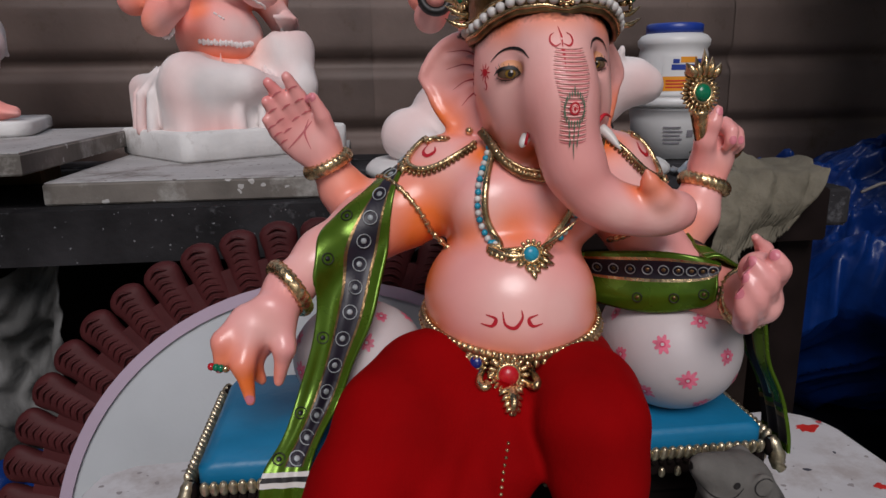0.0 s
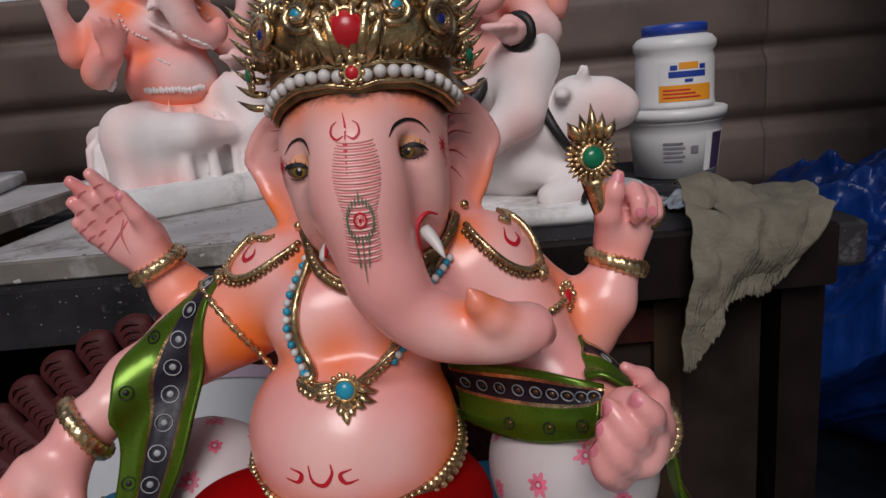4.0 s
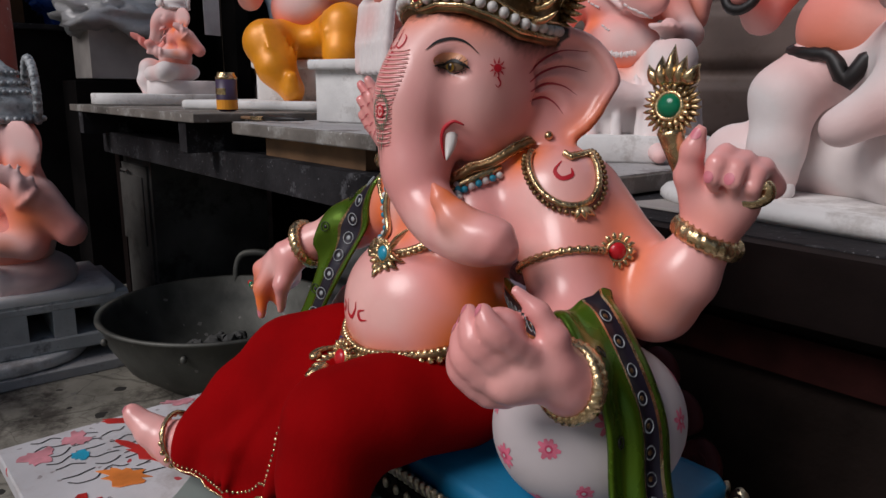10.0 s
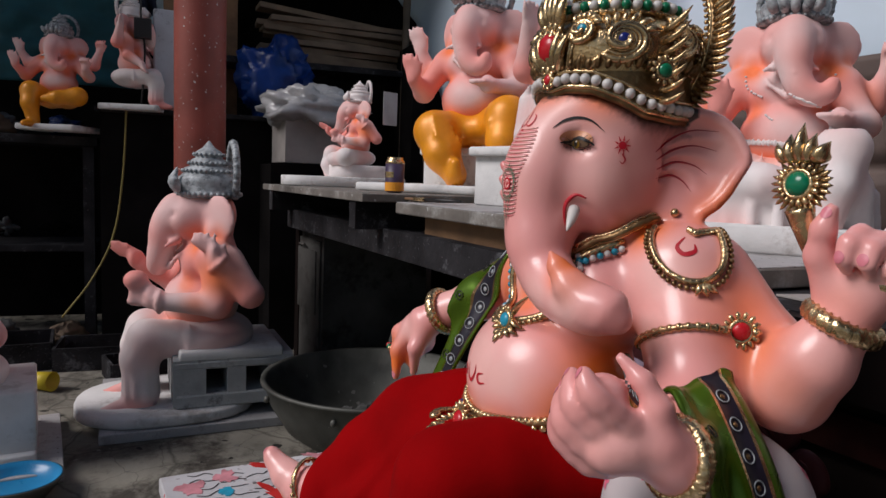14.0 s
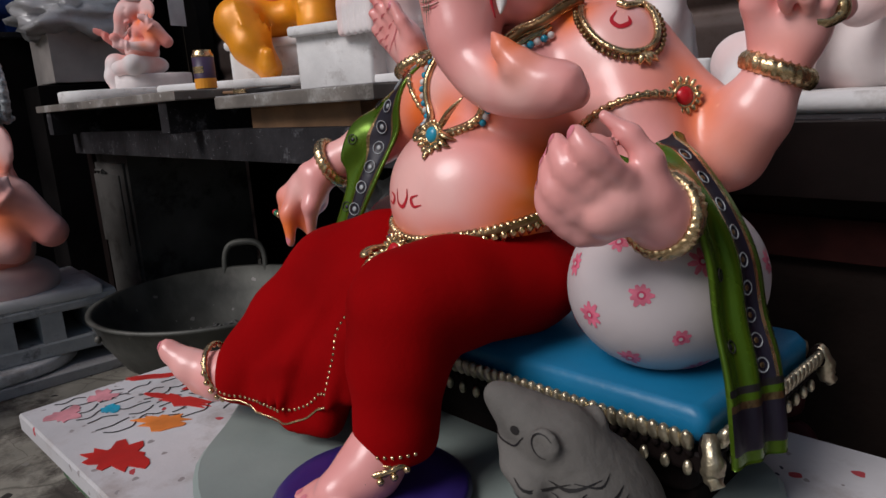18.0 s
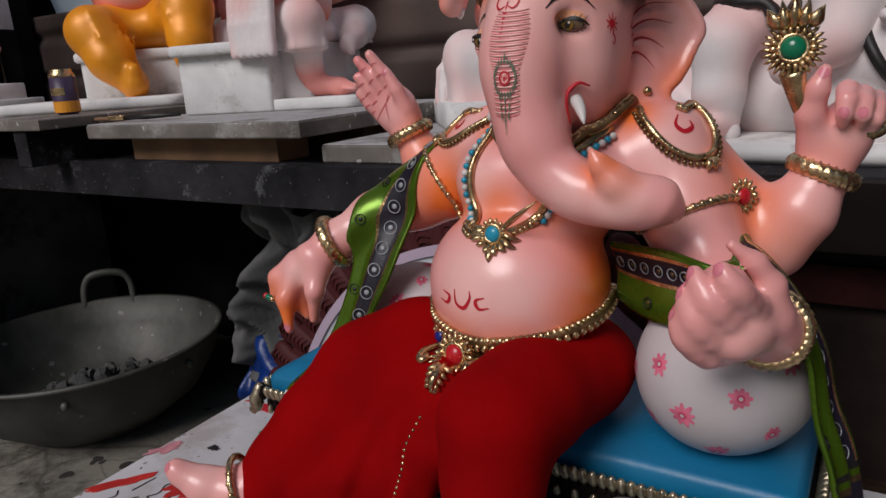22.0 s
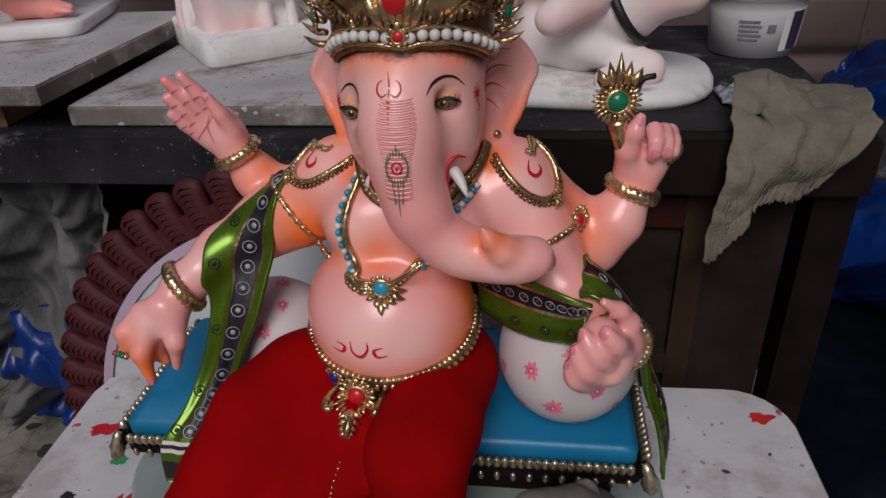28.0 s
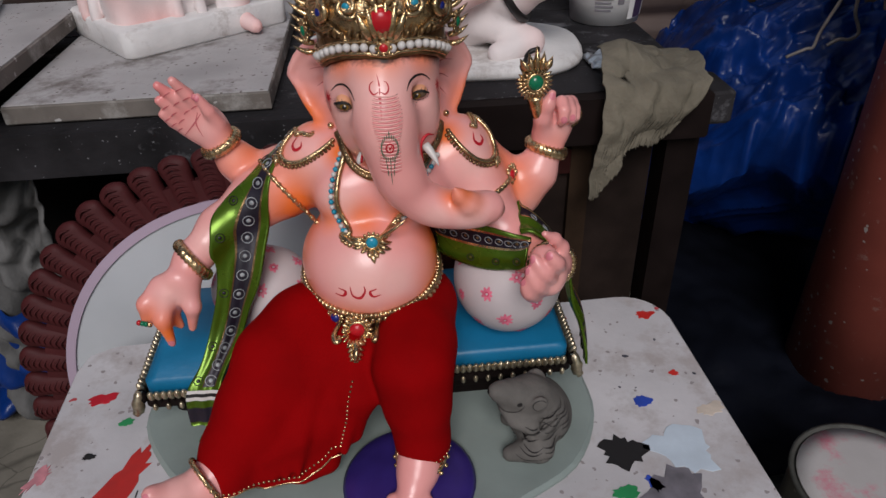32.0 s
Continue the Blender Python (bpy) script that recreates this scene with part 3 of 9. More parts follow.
film = bpy.data.materials["pale_blue_sheet"].node_tree
_tr = film.nodes.new("ShaderNodeBsdfTranslucent")
_tr.inputs["Color"].default_value = (0.72, 0.84, 0.95, 1)
_mx = film.nodes.new("ShaderNodeMixShader")
_mx.inputs["Fac"].default_value = 0.22
film.links.new(film.nodes["Principled BSDF"].outputs["BSDF"], _mx.inputs[1])
film.links.new(_tr.outputs["BSDF"], _mx.inputs[2])
_cl = film.nodes.new("ShaderNodeBsdfTransparent")
_cl.inputs["Color"].default_value = (0.80, 0.91, 1.0, 1)
_m2 = film.nodes.new("ShaderNodeMixShader")
_m2.inputs["Fac"].default_value = 0.15
film.links.new(_mx.outputs["Shader"], _m2.inputs[1])
film.links.new(_cl.outputs["BSDF"], _m2.inputs[2])
film.links.new(_m2.outputs["Shader"], film.nodes["Material Output"].inputs["Surface"])
solid("tarpaulin_sheet", sheet(60, 24, pale, 0.002), TARP_PALE, "pale blue translucent sheet hung above the tin wall", "tarpaulin", smooth=True)

# near-black walls stand in for the dark shed interior; an unseen roof is added to shade it
shed = thing("wall_left", "near-black wall standing in for the dark shed interior", "wall", kind="structure")
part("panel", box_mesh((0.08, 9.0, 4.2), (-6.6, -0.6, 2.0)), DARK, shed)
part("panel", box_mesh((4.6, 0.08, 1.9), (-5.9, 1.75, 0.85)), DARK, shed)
solid("roof", box_mesh((3.9, 7.5, 0.06), (-5.35, -0.4, 3.1)), DARK, "unseen roof added to shade the far end of the workshop", "roof", kind="structure")
# near-black side wall added to keep the tarpaulin corner dark
side = thing("wall_right", "near-black side wall added to darken the tarpaulin corner", "wall", kind="structure")
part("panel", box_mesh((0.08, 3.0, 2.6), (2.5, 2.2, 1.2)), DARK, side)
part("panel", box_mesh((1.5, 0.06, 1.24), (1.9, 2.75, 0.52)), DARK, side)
# unseen roof added so that the heap and pillar fall in shade
solid("shade_roof_right", box_mesh((1.7, 3.6, 0.05), (2.15, 0.90, 2.60)), DARK, "unseen roof added to shade the tarpaulin corner", "roof", kind="structure")

# pillars
for name, x, y, r, lab in (("pillar_left", -3.02, 0.41, 0.125, "round red-oxide painted steel pillar in the workshop"), ("pillar_right", 1.25, 1.38, 0.15, "chipped red-oxide painted pillar beside the tarpaulin heap")):
    solid(name, lathe([(r * 1.0, FLOOR_Z), (r, 0.6), (r, 1.4), (r, 2.2), (r, 3.4)], (x, y, 0), 40), PILLAR, lab, "pillar", kind="structure", smooth=True)
solid("bamboo_pole", tube([np.array(bench_frame(-3.78, 1.0, FLOOR_Z + z).translation) + np.array((0.01 * math.sin(3 * z), 0, 0)) for z in np.linspace(0, 3.2, 30)], [0.024 + 0.004 * (i % 5 == 0) for i in range(30)], 10), BAMBOO, "thin bamboo pole holding up the sheet", "pole", smooth=True)
for a, c in (((-3.78, 0.98, 2.35), (-1.9, 1.02, 2.75)), ((-1.2, 1.02, 1.72), (1.2, 1.02, 2.05)), ((-3.78, 0.98, 1.72), (-3.2, 1.08, 1.75))):
    p = [np.array(bench_frame(*(np.array(a) + (np.array(c) - np.array(a)) * t)).translation) - np.array((0, 0, 0.10 * math.sin(math.pi * t))) for t in np.linspace(0, 1, 14)]
    solid("rope", tube(p, 0.004, 5), JUTE, "thin jute rope tied along the sheet", "rope", smooth=True)

# ---- the long bench ----
TOP = 0.760
bench = thing("work_bench", "long grimy wooden work bench with thick front beam", "bench", bench_frame(0, 0))
for i in range(5):
    part("plank", slab_mesh(rect(3.46, 0.146, c=(-1.02, 0.085 + 0.15 * i)), TOP - 0.035, TOP - 0.001 * (i % 2), 0.004), WOOD_DARK, bench)
part("front_beam", slab_mesh(rect(2.74, 0.05, c=(-1.42, -0.015)), TOP - 0.085, TOP + 0.004, 0.005), WOOD_DARK, bench, "paint-spotted beam")
part("front_rail", slab_mesh(rect(0.76, 0.04, c=(0.33, -0.005)), TOP - 0.10, TOP - 0.002, 0.005), DARK_WOOD, bench)
for u in (-2.80, 0.68):
    for v in (0.05, 0.68):
        part("leg", slab_mesh(rect(0.07, 0.07, c=(u, v)), FLOOR_Z, TOP - 0.036, 0.003), DARK_WOOD, bench)
cup = thing("cupboard", "dark brown wooden cupboard with framed panel under the bench", "cupboard", bench_frame(0, 0))
part("body", slab_mesh(rect(0.735, 0.55, c=(0.268, 0.34)), FLOOR_Z, TOP - 0.11, 0.004), mat("dull_brown_wood", (0.018, 0.012, 0.010), 0.7, 0, 0.4, 9, 0.2, 90, 0.1), cup)
for x in (-0.06, 0.47):
    part("frame_stile", slab_mesh(rect(0.045, 0.02, c=(x, 0.055)), FLOOR_Z + 0.03, TOP - 0.13, 0.003), mat("worn_brown_wood", (0.030, 0.018, 0.011), 0.7, 0, 0.4, 9, 0.2, 90, 0.1) if x < 0 else bpy.data.materials["worn_brown_wood"], cup)
part("frame_rail", slab_mesh(rect(0.49, 0.018, c=(0.205, 0.056)), TOP - 0.20, TOP - 0.14, 0.003), mat("maroon_wood", (0.030, 0.008, 0.007), 0.7, 0, 0.5, 12, 0.2, 90, 0.1), cup)
part("frame_rail", slab_mesh(rect(0.49, 0.018, c=(0.205, 0.056)), 0.22, 0.27, 0.003), bpy.data.materials["worn_brown_wood"], cup)

# planks laid on the left part of the bench
lay = thing("loose_plank", "long weathered plank laid across the bench", "plank", bench_frame(0, 0))
part("board", slab_mesh(rect(1.42, 0.62, c=(-2.14, 0.16)), 0.855, 0.882, 0.003), WOOD_GREY, lay)
part("batten", slab_mesh(rect(0.06, 0.60, c=(-2.72, 0.16)), TOP, 0.855, 0.003), WOOD_DARK, lay)
part("batten", slab_mesh(rect(0.06, 0.60, c=(-1.55, 0.16)), TOP, 0.855, 0.003), WOOD_DARK, lay)
b1 = thing("work_board", "thick grey plywood board on a tan wooden block", "board", bench_frame(0, 0))
part("board", slab_mesh(rect(0.74, 0.62, c=(-1.035, 0.265)), 0.822, 0.856, 0.003), WOOD_GREY, b1)
part("dusty_top", slab_mesh(rect(0.735, 0.615, c=(-1.035, 0.265)), 0.8562, 0.8582, 0.0008), PLY_WHITE, b1)
part("block", slab_mesh(rect(0.52, 0.10, c=(-1.06, 0.07)), TOP, 0.822, 0.004), WOOD_TAN, b1, "raw tan timber block")
part("block", slab_mesh(rect(0.52, 0.10, c=(-1.06, 0.38)), TOP, 0.822, 0.004), WOOD_TAN, b1)
b2 = thing("work_board", "dusty whitish wooden board under a white statue", "board", bench_frame(0, 0))
part("board", slab_mesh(rect(0.50, 0.72, c=(-0.415, 0.375)), TOP + 0.004, TOP + 0.040, 0.003), WOOD_GREY, b2)
part("dusty_top", slab_mesh(rect(0.495, 0.715, c=(-0.415, 0.375)), TOP + 0.0402, TOP + 0.0424, 0.0008), PLY_WHITE, b2)

# steel cabinet under the bench end
cab = thing("steel_cabinet", "dented grey steel cabinet under the bench end", "cabinet", bench_frame(0, 0))
part("body", slab_mesh(rect(0.46, 0.52, c=(-2.63, 0.29)), FLOOR_Z, TOP - 0.09, 0.004), STEEL_PAINT, cab)
door = part("door", slab_mesh(rect(0.40, 0.012, c=(-2.63, 0.026)), FLOOR_Z + 0.04, TOP - 0.13, 0.002), STEEL_PAINT, cab)
part("panel", slab_mesh(rect(0.30, 0.008, c=(-2.63, 0.018)), 0.28, 0.58, 0.002), STEEL_PAINT, door)
part("latch", tube([(-2.70, 0.012, 0.585), (-2.70, 0.0, 0.60), (-2.62, 0.0, 0.60), (-2.62, 0.012, 0.585)], 0.006, 6), STEEL_PAINT, door)
# near-black backing put in for the deep shade under the bench
solid("under_panel", slab_mesh(rect(3.2, 0.03, c=(-1.1, 0.74)), FLOOR_Z, TOP - 0.05, 0.002), DARK, "near-black backing added for the shade under the bench", "board", bench_frame(0, 0))

# ---- the low table that carries the idol ----
table = thing("low_table", "low wooden table with paint-splattered white top", "table", pose(0.087, 0.672, 0, 0, 0, 8.5))
corner = [(-0.54, -0.275), (0.53, -0.275), (0.54, -0.265), (0.54, 0.20)] + [(0.46 + 0.08 * math.cos(a), 0.195 + 0.08 * math.sin(a)) for a in np.linspace(0.1, 1.57, 7)] + [(-0.49, 0.275), (-0.53, 0.255), (-0.54, 0.22)]
part("tabletop", slab_mesh(corner, 0.412, 0.440, 0.004), TABLE_WHITE, table)
part("apron", slab_mesh(rect(1.02, 0.49, 0.01), 0.345, 0.412, 0.003), GREEN_PAINT, table, "flaking green apron")
for sx in (-1, 1):
    for sy in (-1, 1):
        part("leg", slab_mesh(rect(0.045, 0.045, c=(sx * 0.46, sy * 0.20)), FLOOR_Z, 0.346, 0.003), RED_PAINT if (sx, sy) == (-1, -1) else DARK_WOOD, table, "red painted leg" if (sx, sy) == (-1, -1) else "")


def splash(x, y, r, material, seed, stretch=1.0, ang=0.0, spiky=0.35, name="paint_spot", label=""):
    """A dried splash of paint on the table top."""
    rng = random.Random(seed)
    n = 26
    o = []
    for i in range(n):
        a = 2 * math.pi * i / n
        q = r * (1 + spiky * (rng.random() - 0.4) + 0.25 * spiky * math.sin(3 * a + seed))
        px, py = q * math.cos(a) * stretch, q * math.sin(a)
        o.append((x + px * math.cos(ang) - py * math.sin(ang), y + px * math.sin(ang) + py * math.cos(ang)))
    return part(name, slab_mesh(o, 0.4402, 0.4412, 0.0004), material, table, label)


BLUE_PAINT = mat("blue_paint", (0.02, 0.06, 0.40), 0.4, 0, 0.2, 20, 0.1)
TEAL_PAINT = mat("teal_paint", (0.02, 0.30, 0.45), 0.4, 0, 0.2, 20, 0.1)
LIGHT_PAINT = mat("pale_blue_paint", (0.55, 0.64, 0.72), 0.45, 0, 0.1, 20, 0.1)
LEAF_PAINT = mat("green_paint", (0.02, 0.25, 0.08), 0.45, 0, 0.2, 20, 0.1)
PINK_STAIN = mat("pink_stain", (0.55, 0.22, 0.25), 0.6, 0, 0.3, 40, 0.1)
GREY_STAIN = mat("grey_stain", (0.16, 0.15, 0.17), 0.6, 0, 0.3, 40, 0.1)

# ---- the painted idol: one mesh ----
from mathutils.bvhtree import BVHTree


EAR = [(-0.052, 0.930), (-0.036, 0.912), (-0.014, 0.901), (0.000, 0.8985), (0.010, 0.8995), (0.024, 0.904), (0.039, 0.913), (0.050, 0.928), (0.057, 0.944), (0.0665, 0.9615), (0.0625, 0.973), (0.054, 0.990), (0.040, 1.004),
       (0.020, 1.012), (-0.004, 1.012), (-0.026, 1.004), (-0.046, 0.992)]
EAR_FOLDS = [[(-0.024, 0.968), (-0.010, 0.982), (0.010, 0.991), (0.034, 0.990)], [(-0.023, 0.960), (-0.008, 0.971), (0.012, 0.976), (0.034, 0.971)], [(-0.022, 0.951), (-0.006, 0.959), (0.012, 0.957), (0.026, 0.948)], [(-0.022, 0.942), (-0.008, 0.946), (0.004, 0.940), (0.012, 0.930)]]
EAR_RIM = [(-0.030, 0.998), (-0.006, 1.007), (0.018, 1.007), (0.037, 0.999), (0.050, 0.986), (0.058, 0.972), (0.0615, 0.9615)]
EAR_EDGE = [(0.0605, 0.958), (0.052, 0.943), (0.045, 0.930), (0.035, 0.918), (0.022, 0.909)]


def ear_dish(u, z):
    """How far the ear's blade stands back of its flat plane."""
    return -0.015 * np.sin(np.pi * np.clip((u + 0.03) / 0.098, 0, 1)) * np.clip((z - 0.90) / 0.05, 0.2, 1)


PALM = (((-0.156, 0.826, 0.919), (-0.166, 0.818, 0.942), (-0.177, 0.808, 0.965)), ((-0.167, 0.827, 0.912), (-0.182, 0.818, 0.936), (-0.198, 0.807, 0.959)),
        ((-0.178, 0.828, 0.900), (-0.190, 0.819, 0.919), (-0.202, 0.808, 0.938)), ((-0.184, 0.828, 0.888), (-0.194, 0.820, 0.902), (-0.203, 0.811, 0.917)),
        ((-0.132, 0.820, 0.898), (-0.139, 0.812, 0.920), (-0.148, 0.806, 0.942)))


def idol_skin():
    s = Field((-0.26, 0.44, 0.455), (0.41, 0.96, 1.09), 0.003)
    # trunk of the body
    s.ball((0.072, 0.752, 0.722), (0.096, 0.094, 0.082), 0.01)
    s.ball((0.078, 0.735, 0.700), (0.080, 0.070, 0.050), 0.02)
    s.ball((0.090, 0.792, 0.825), (0.098, 0.066, 0.070), 0.022)
    s.ball((0.045, 0.748, 0.825), (0.040, 0.030, 0.036), 0.025)
    s.ball((0.140, 0.757, 0.825), (0.042, 0.032, 0.036), 0.025)
    s.ball((0.012, 0.812, 0.845), (0.048, 0.045, 0.046), 0.03)
    s.ball((0.190, 0.828, 0.845), (0.050, 0.046, 0.046), 0.03)
    s.cone((0.105, 0.800, 0.86), 0.050, (0.11, 0.79, 0.93), 0.050, 0.02)
    # head
    s.ball((0.109, 0.792, 0.968), (0.066, 0.074, 0.074), 0.02)
    s.ball((0.108, 0.790, 1.002), (0.070, 0.072, 0.044), 0.02)
    s.ball((0.076, 0.758, 0.956), (0.029, 0.040, 0.042), 0.020)
    s.ball((0.064, 0.768, 0.966), (0.028, 0.034, 0.046), 0.020)
    s.ball((0.144, 0.768, 0.958), (0.030, 0.040, 0.042), 0.020)
    s.ball((0.110, 0.750, 1.000), (0.050, 0.036, 0.034), 0.022)
    s.ball((0.079, 0.754, 0.914), (0.022, 0.030, 0.030), 0.022)
    s.ball((0.150, 0.766, 0.914), (0.022, 0.030, 0.030), 0.022)
    trunk = spline([(0.111, 0.738, 1.000, 0.022), (0.113, 0.710, 0.960, 0.0230), (0.118, 0.701, 0.925, 0.0240), (0.126, 0.697, 0.887, 0.0255), (0.141, 0.697, 0.854, 0.0265),
                    (0.168, 0.700, 0.833, 0.0265), (0.200, 0.702, 0.825, 0.0245), (0.226, 0.706, 0.823, 0.0230), (0.240, 0.709, 0.825, 0.020)], 26)
    for i in range(25):
        s.cone(trunk[i][:3], trunk[i][3], trunk[i + 1][:3], trunk[i + 1][3], 0.030 if i < 7 else (0.016 if i < 12 else 0.004))
    s.chain([(0.116, 0.736, 0.960, 0.026), (0.121, 0.726, 0.925, 0.025), (0.130, 0.716, 0.890, 0.023)], 0.012, 0.012)
    s.ball((0.084, 0.741, 0.932), (0.027, 0.032, 0.040), 0.020)
    s.ball((0.147, 0.750, 0.934), (0.026, 0.032, 0.040), 0.020)
    # jaw down to the neck
    s.cone((0.146, 0.796, 0.945), 0.027, (0.134, 0.795, 0.885), 0.030, 0.016)
    s.cone((0.066, 0.786, 0.945), 0.027, (0.080, 0.792, 0.885), 0.030, 0.016)
    s.chain([(0.228, 0.700, 0.828, 0.020), (0.213, 0.688, 0.843, 0.0150), (0.203, 0.680, 0.858, 0.0092), (0.1970, 0.675, 0.871, 0.0030)], 0.006, 0.006)
    s.chain([(0.244, 0.712, 0.822, 0.018), (0.250, 0.716, 0.817, 0.012)], 0.008)
    s.cone((0.218, 0.672, 0.862), 0.0060, (0.240, 0.684, 0.848), 0.0070, 0.006, True)
    # eye sockets
    s.ball((0.066, 0.708, 0.966), (0.012, 0.008, 0.008), 0.012, (0, 0, -20), True)
    s.ball((0.155, 0.722, 0.973), (0.012, 0.008, 0.008), 0.012, (0, 0, 25), True)
    s.ball((0.067, 0.7185, 0.967), (0.0125, 0.0085, 0.0095), 0.003)
    s.ball((0.1525, 0.7315, 0.9745), (0.0125, 0.0085, 0.0095), 0.003)
    # ears: dished fans with three furrows
    for o, h in (((0.181, 0.824), (0.588, 0.809)), ((0.030, 0.804), (-0.883, 0.470))):
        sg = 1 if h[0] > 0 else -1
        s.plate(o, h, EAR, 0.0046, lambda u, z: sg * ear_dish(u, z), 0.005)
        n3 = np.array((h[1], -h[0], 0)) * sg
        face = lambda u, z, lift: np.array((o[0] + h[0] * u, o[1] + h[1] * u, z)) + n3 * (lift + float(ear_dish(u, z)))
        # rolled upper rim, thinner lower edge
        for pts, r0, r1 in ((EAR_RIM, 0.0058, 0.0030), (EAR_EDGE, 0.0030, 0.0036)):
            q = [face(u, z, 0.0040) for u, z in spline(pts, 14)]
            for i in range(13):
                s.cone(q[i], r0 + (r1 - r0) * i / 13, q[i + 1], r0 + (r1 - r0) * (i + 1) / 13, 0.005)
        # soft ribs between the furrows
        for a, b in zip(EAR_FOLDS, EAR_FOLDS[1:]):
            mid = 0.5 * (np.array(a) + np.array(b))
            q = [face(u, z, 0.0030) for u, z in spline(mid, 8)]
            for i in range(7):
                s.cone(q[i], 0.0042 - 0.0004 * i, q[i + 1], 0.0038 - 0.0004 * i, 0.006)
        for pts in EAR_FOLDS:
            q = [face(u, z, 0.0066) for u, z in spline(pts, 8)]
            for i in range(7):
                s.cone(q[i], 0.0026, q[i + 1], 0.0026 if i < 6 else 0.001, 0.004, True)
    # back arms
    s.chain([(0.203, 0.852, 0.845, 0.042), (0.256, 0.872, 0.778, 0.041), (0.288, 0.870, 0.760, 0.038), (0.316, 0.870, 0.790, 0.030), (0.332, 0.880, 0.828, 0.021), (0.338, 0.884, 0.842, 0.020)], 0.02, 0.016)
    s.chain([(0.000, 0.835, 0.845, 0.040), (-0.070, 0.846, 0.805, 0.036), (-0.100, 0.846, 0.797, 0.033), (-0.124, 0.838, 0.832, 0.026), (-0.140, 0.831, 0.866, 0.018), (-0.145, 0.830, 0.880, 0.017)], 0.02, 0.016)
    # front arms
    s.chain([(0.196, 0.820, 0.850, 0.045), (0.228, 0.812, 0.795, 0.042), (0.253, 0.798, 0.745, 0.039), (0.292, 0.765, 0.724, 0.033), (0.328, 0.724, 0.723, 0.0245), (0.330, 0.712, 0.730, 0.0235)], 0.025, 0.018)
    s.chain([(0.005, 0.808, 0.848, 0.046), (-0.050, 0.792, 0.812, 0.041), (-0.090, 0.785, 0.793, 0.037), (-0.135, 0.752, 0.770, 0.029), (-0.168, 0.710, 0.745, 0.022), (-0.173, 0.701, 0.738, 0.021)], 0.025, 0.018)
    # raised open hand
    s.ball((-0.160, 0.829, 0.895), (0.032, 0.014, 0.036), 0.014, (0, -38, 5))
    s.ball((-0.140, 0.826, 0.892), (0.016, 0.015, 0.026), 0.012, (0, -20, 0))
    for base, mid, tip in PALM:
        s.chain([(*base, 0.0098), (*mid, 0.0092), (*tip, 0.0066)], 0.005, 0.003)
    # drooping hand
    s.ball((-0.188, 0.684, 0.716), (0.026, 0.018, 0.036), 0.014, (20, 25, 0))
    for pts in (((-0.210, 0.678, 0.722), (-0.227, 0.662, 0.704), (-0.231, 0.656, 0.677)), ((-0.198, 0.671, 0.712), (-0.206, 0.654, 0.682), (-0.2000, 0.650, 0.644)),
                ((-0.170, 0.684, 0.724), (-0.166, 0.668, 0.694), (-0.175, 0.669, 0.656)), ((-0.196, 0.688, 0.696), (-0.205, 0.676, 0.672), (-0.194, 0.676, 0.655))):
        s.chain([(*pts[0], 0.0135), (*pts[1], 0.0108), (*pts[2], 0.0058)], 0.014, 0.008)
    # cupped hand with a sweet
    s.ball((0.324, 0.694, 0.738), (0.022, 0.032, 0.023), 0.012, (0, 0, 12))
    s.ball((0.318, 0.672, 0.734), (0.019, 0.024, 0.021), 0.012, (0, 0, 20))
    for knuckle, mid, tip in (((0.330, 0.680, 0.752), (0.326, 0.652, 0.774), (0.315, 0.644, 0.794)), ((0.323, 0.672, 0.738), (0.312, 0.644, 0.762), (0.295, 0.646, 0.788)),
                              ((0.314, 0.668, 0.726), (0.302, 0.642, 0.746), (0.289, 0.642, 0.772)), ((0.304, 0.668, 0.716), (0.293, 0.646, 0.732), (0.285, 0.641, 0.755))):
        q = spline([(0.328, 0.700, 0.736, 0.0150), (*knuckle, 0.0118), (*mid, 0.0106), (*(0.5 * (np.array(mid) + np.array(tip)) + np.array((0, -0.003, -0.001))), 0.0092), (*tip, 0.0058)], 11)
        s.chain([tuple(p) for p in q], 0.0035, 0.003)
    s.chain([(0.337, 0.702, 0.744, 0.0150), (0.336, 0.697, 0.768, 0.0108), (0.326, 0.689, 0.787, 0.0082), (0.311, 0.678, 0.802, 0.0048)], 0.010, 0.006)
    s.ball((0.311, 0.664, 0.771), (0.020, 0.020, 0.020), 0.004)
    # hand closed on the flower stem
    s.ball((0.345, 0.888, 0.862), (0.026, 0.024, 0.030), 0.012, (0, 0, 35))
    s.chain([(0.324, 0.874, 0.852, 0.0165), (0.321, 0.860, 0.882, 0.0122), (0.327, 0.854, 0.904, 0.0098), (0.332, 0.855, 0.920, 0.0064)], 0.012, 0.005)
    for k, tip in (((0.348, 0.866, 0.902), (0.350, 0.852, 0.882)), ((0.358, 0.878, 0.897), (0.363, 0.862, 0.880)), ((0.366, 0.893, 0.891), (0.371, 0.878, 0.875))):
        s.chain([(k[0] + 0.000, k[1] + 0.022, k[2] - 0.018, 0.0115), (k[0], k[1] + 0.004, k[2] - 0.001, 0.0096), (0.5 * (k[0] + tip[0]) + 0.001, 0.5 * (k[1] + tip[1]) - 0.003, 0.5 * (k[2] + tip[2]) + 0.002, 0.0088), (*tip, 0.0070), (tip[0] - 0.002, tip[1] + 0.006, tip[2] - 0.008, 0.0055)], 0.004, 0.003)
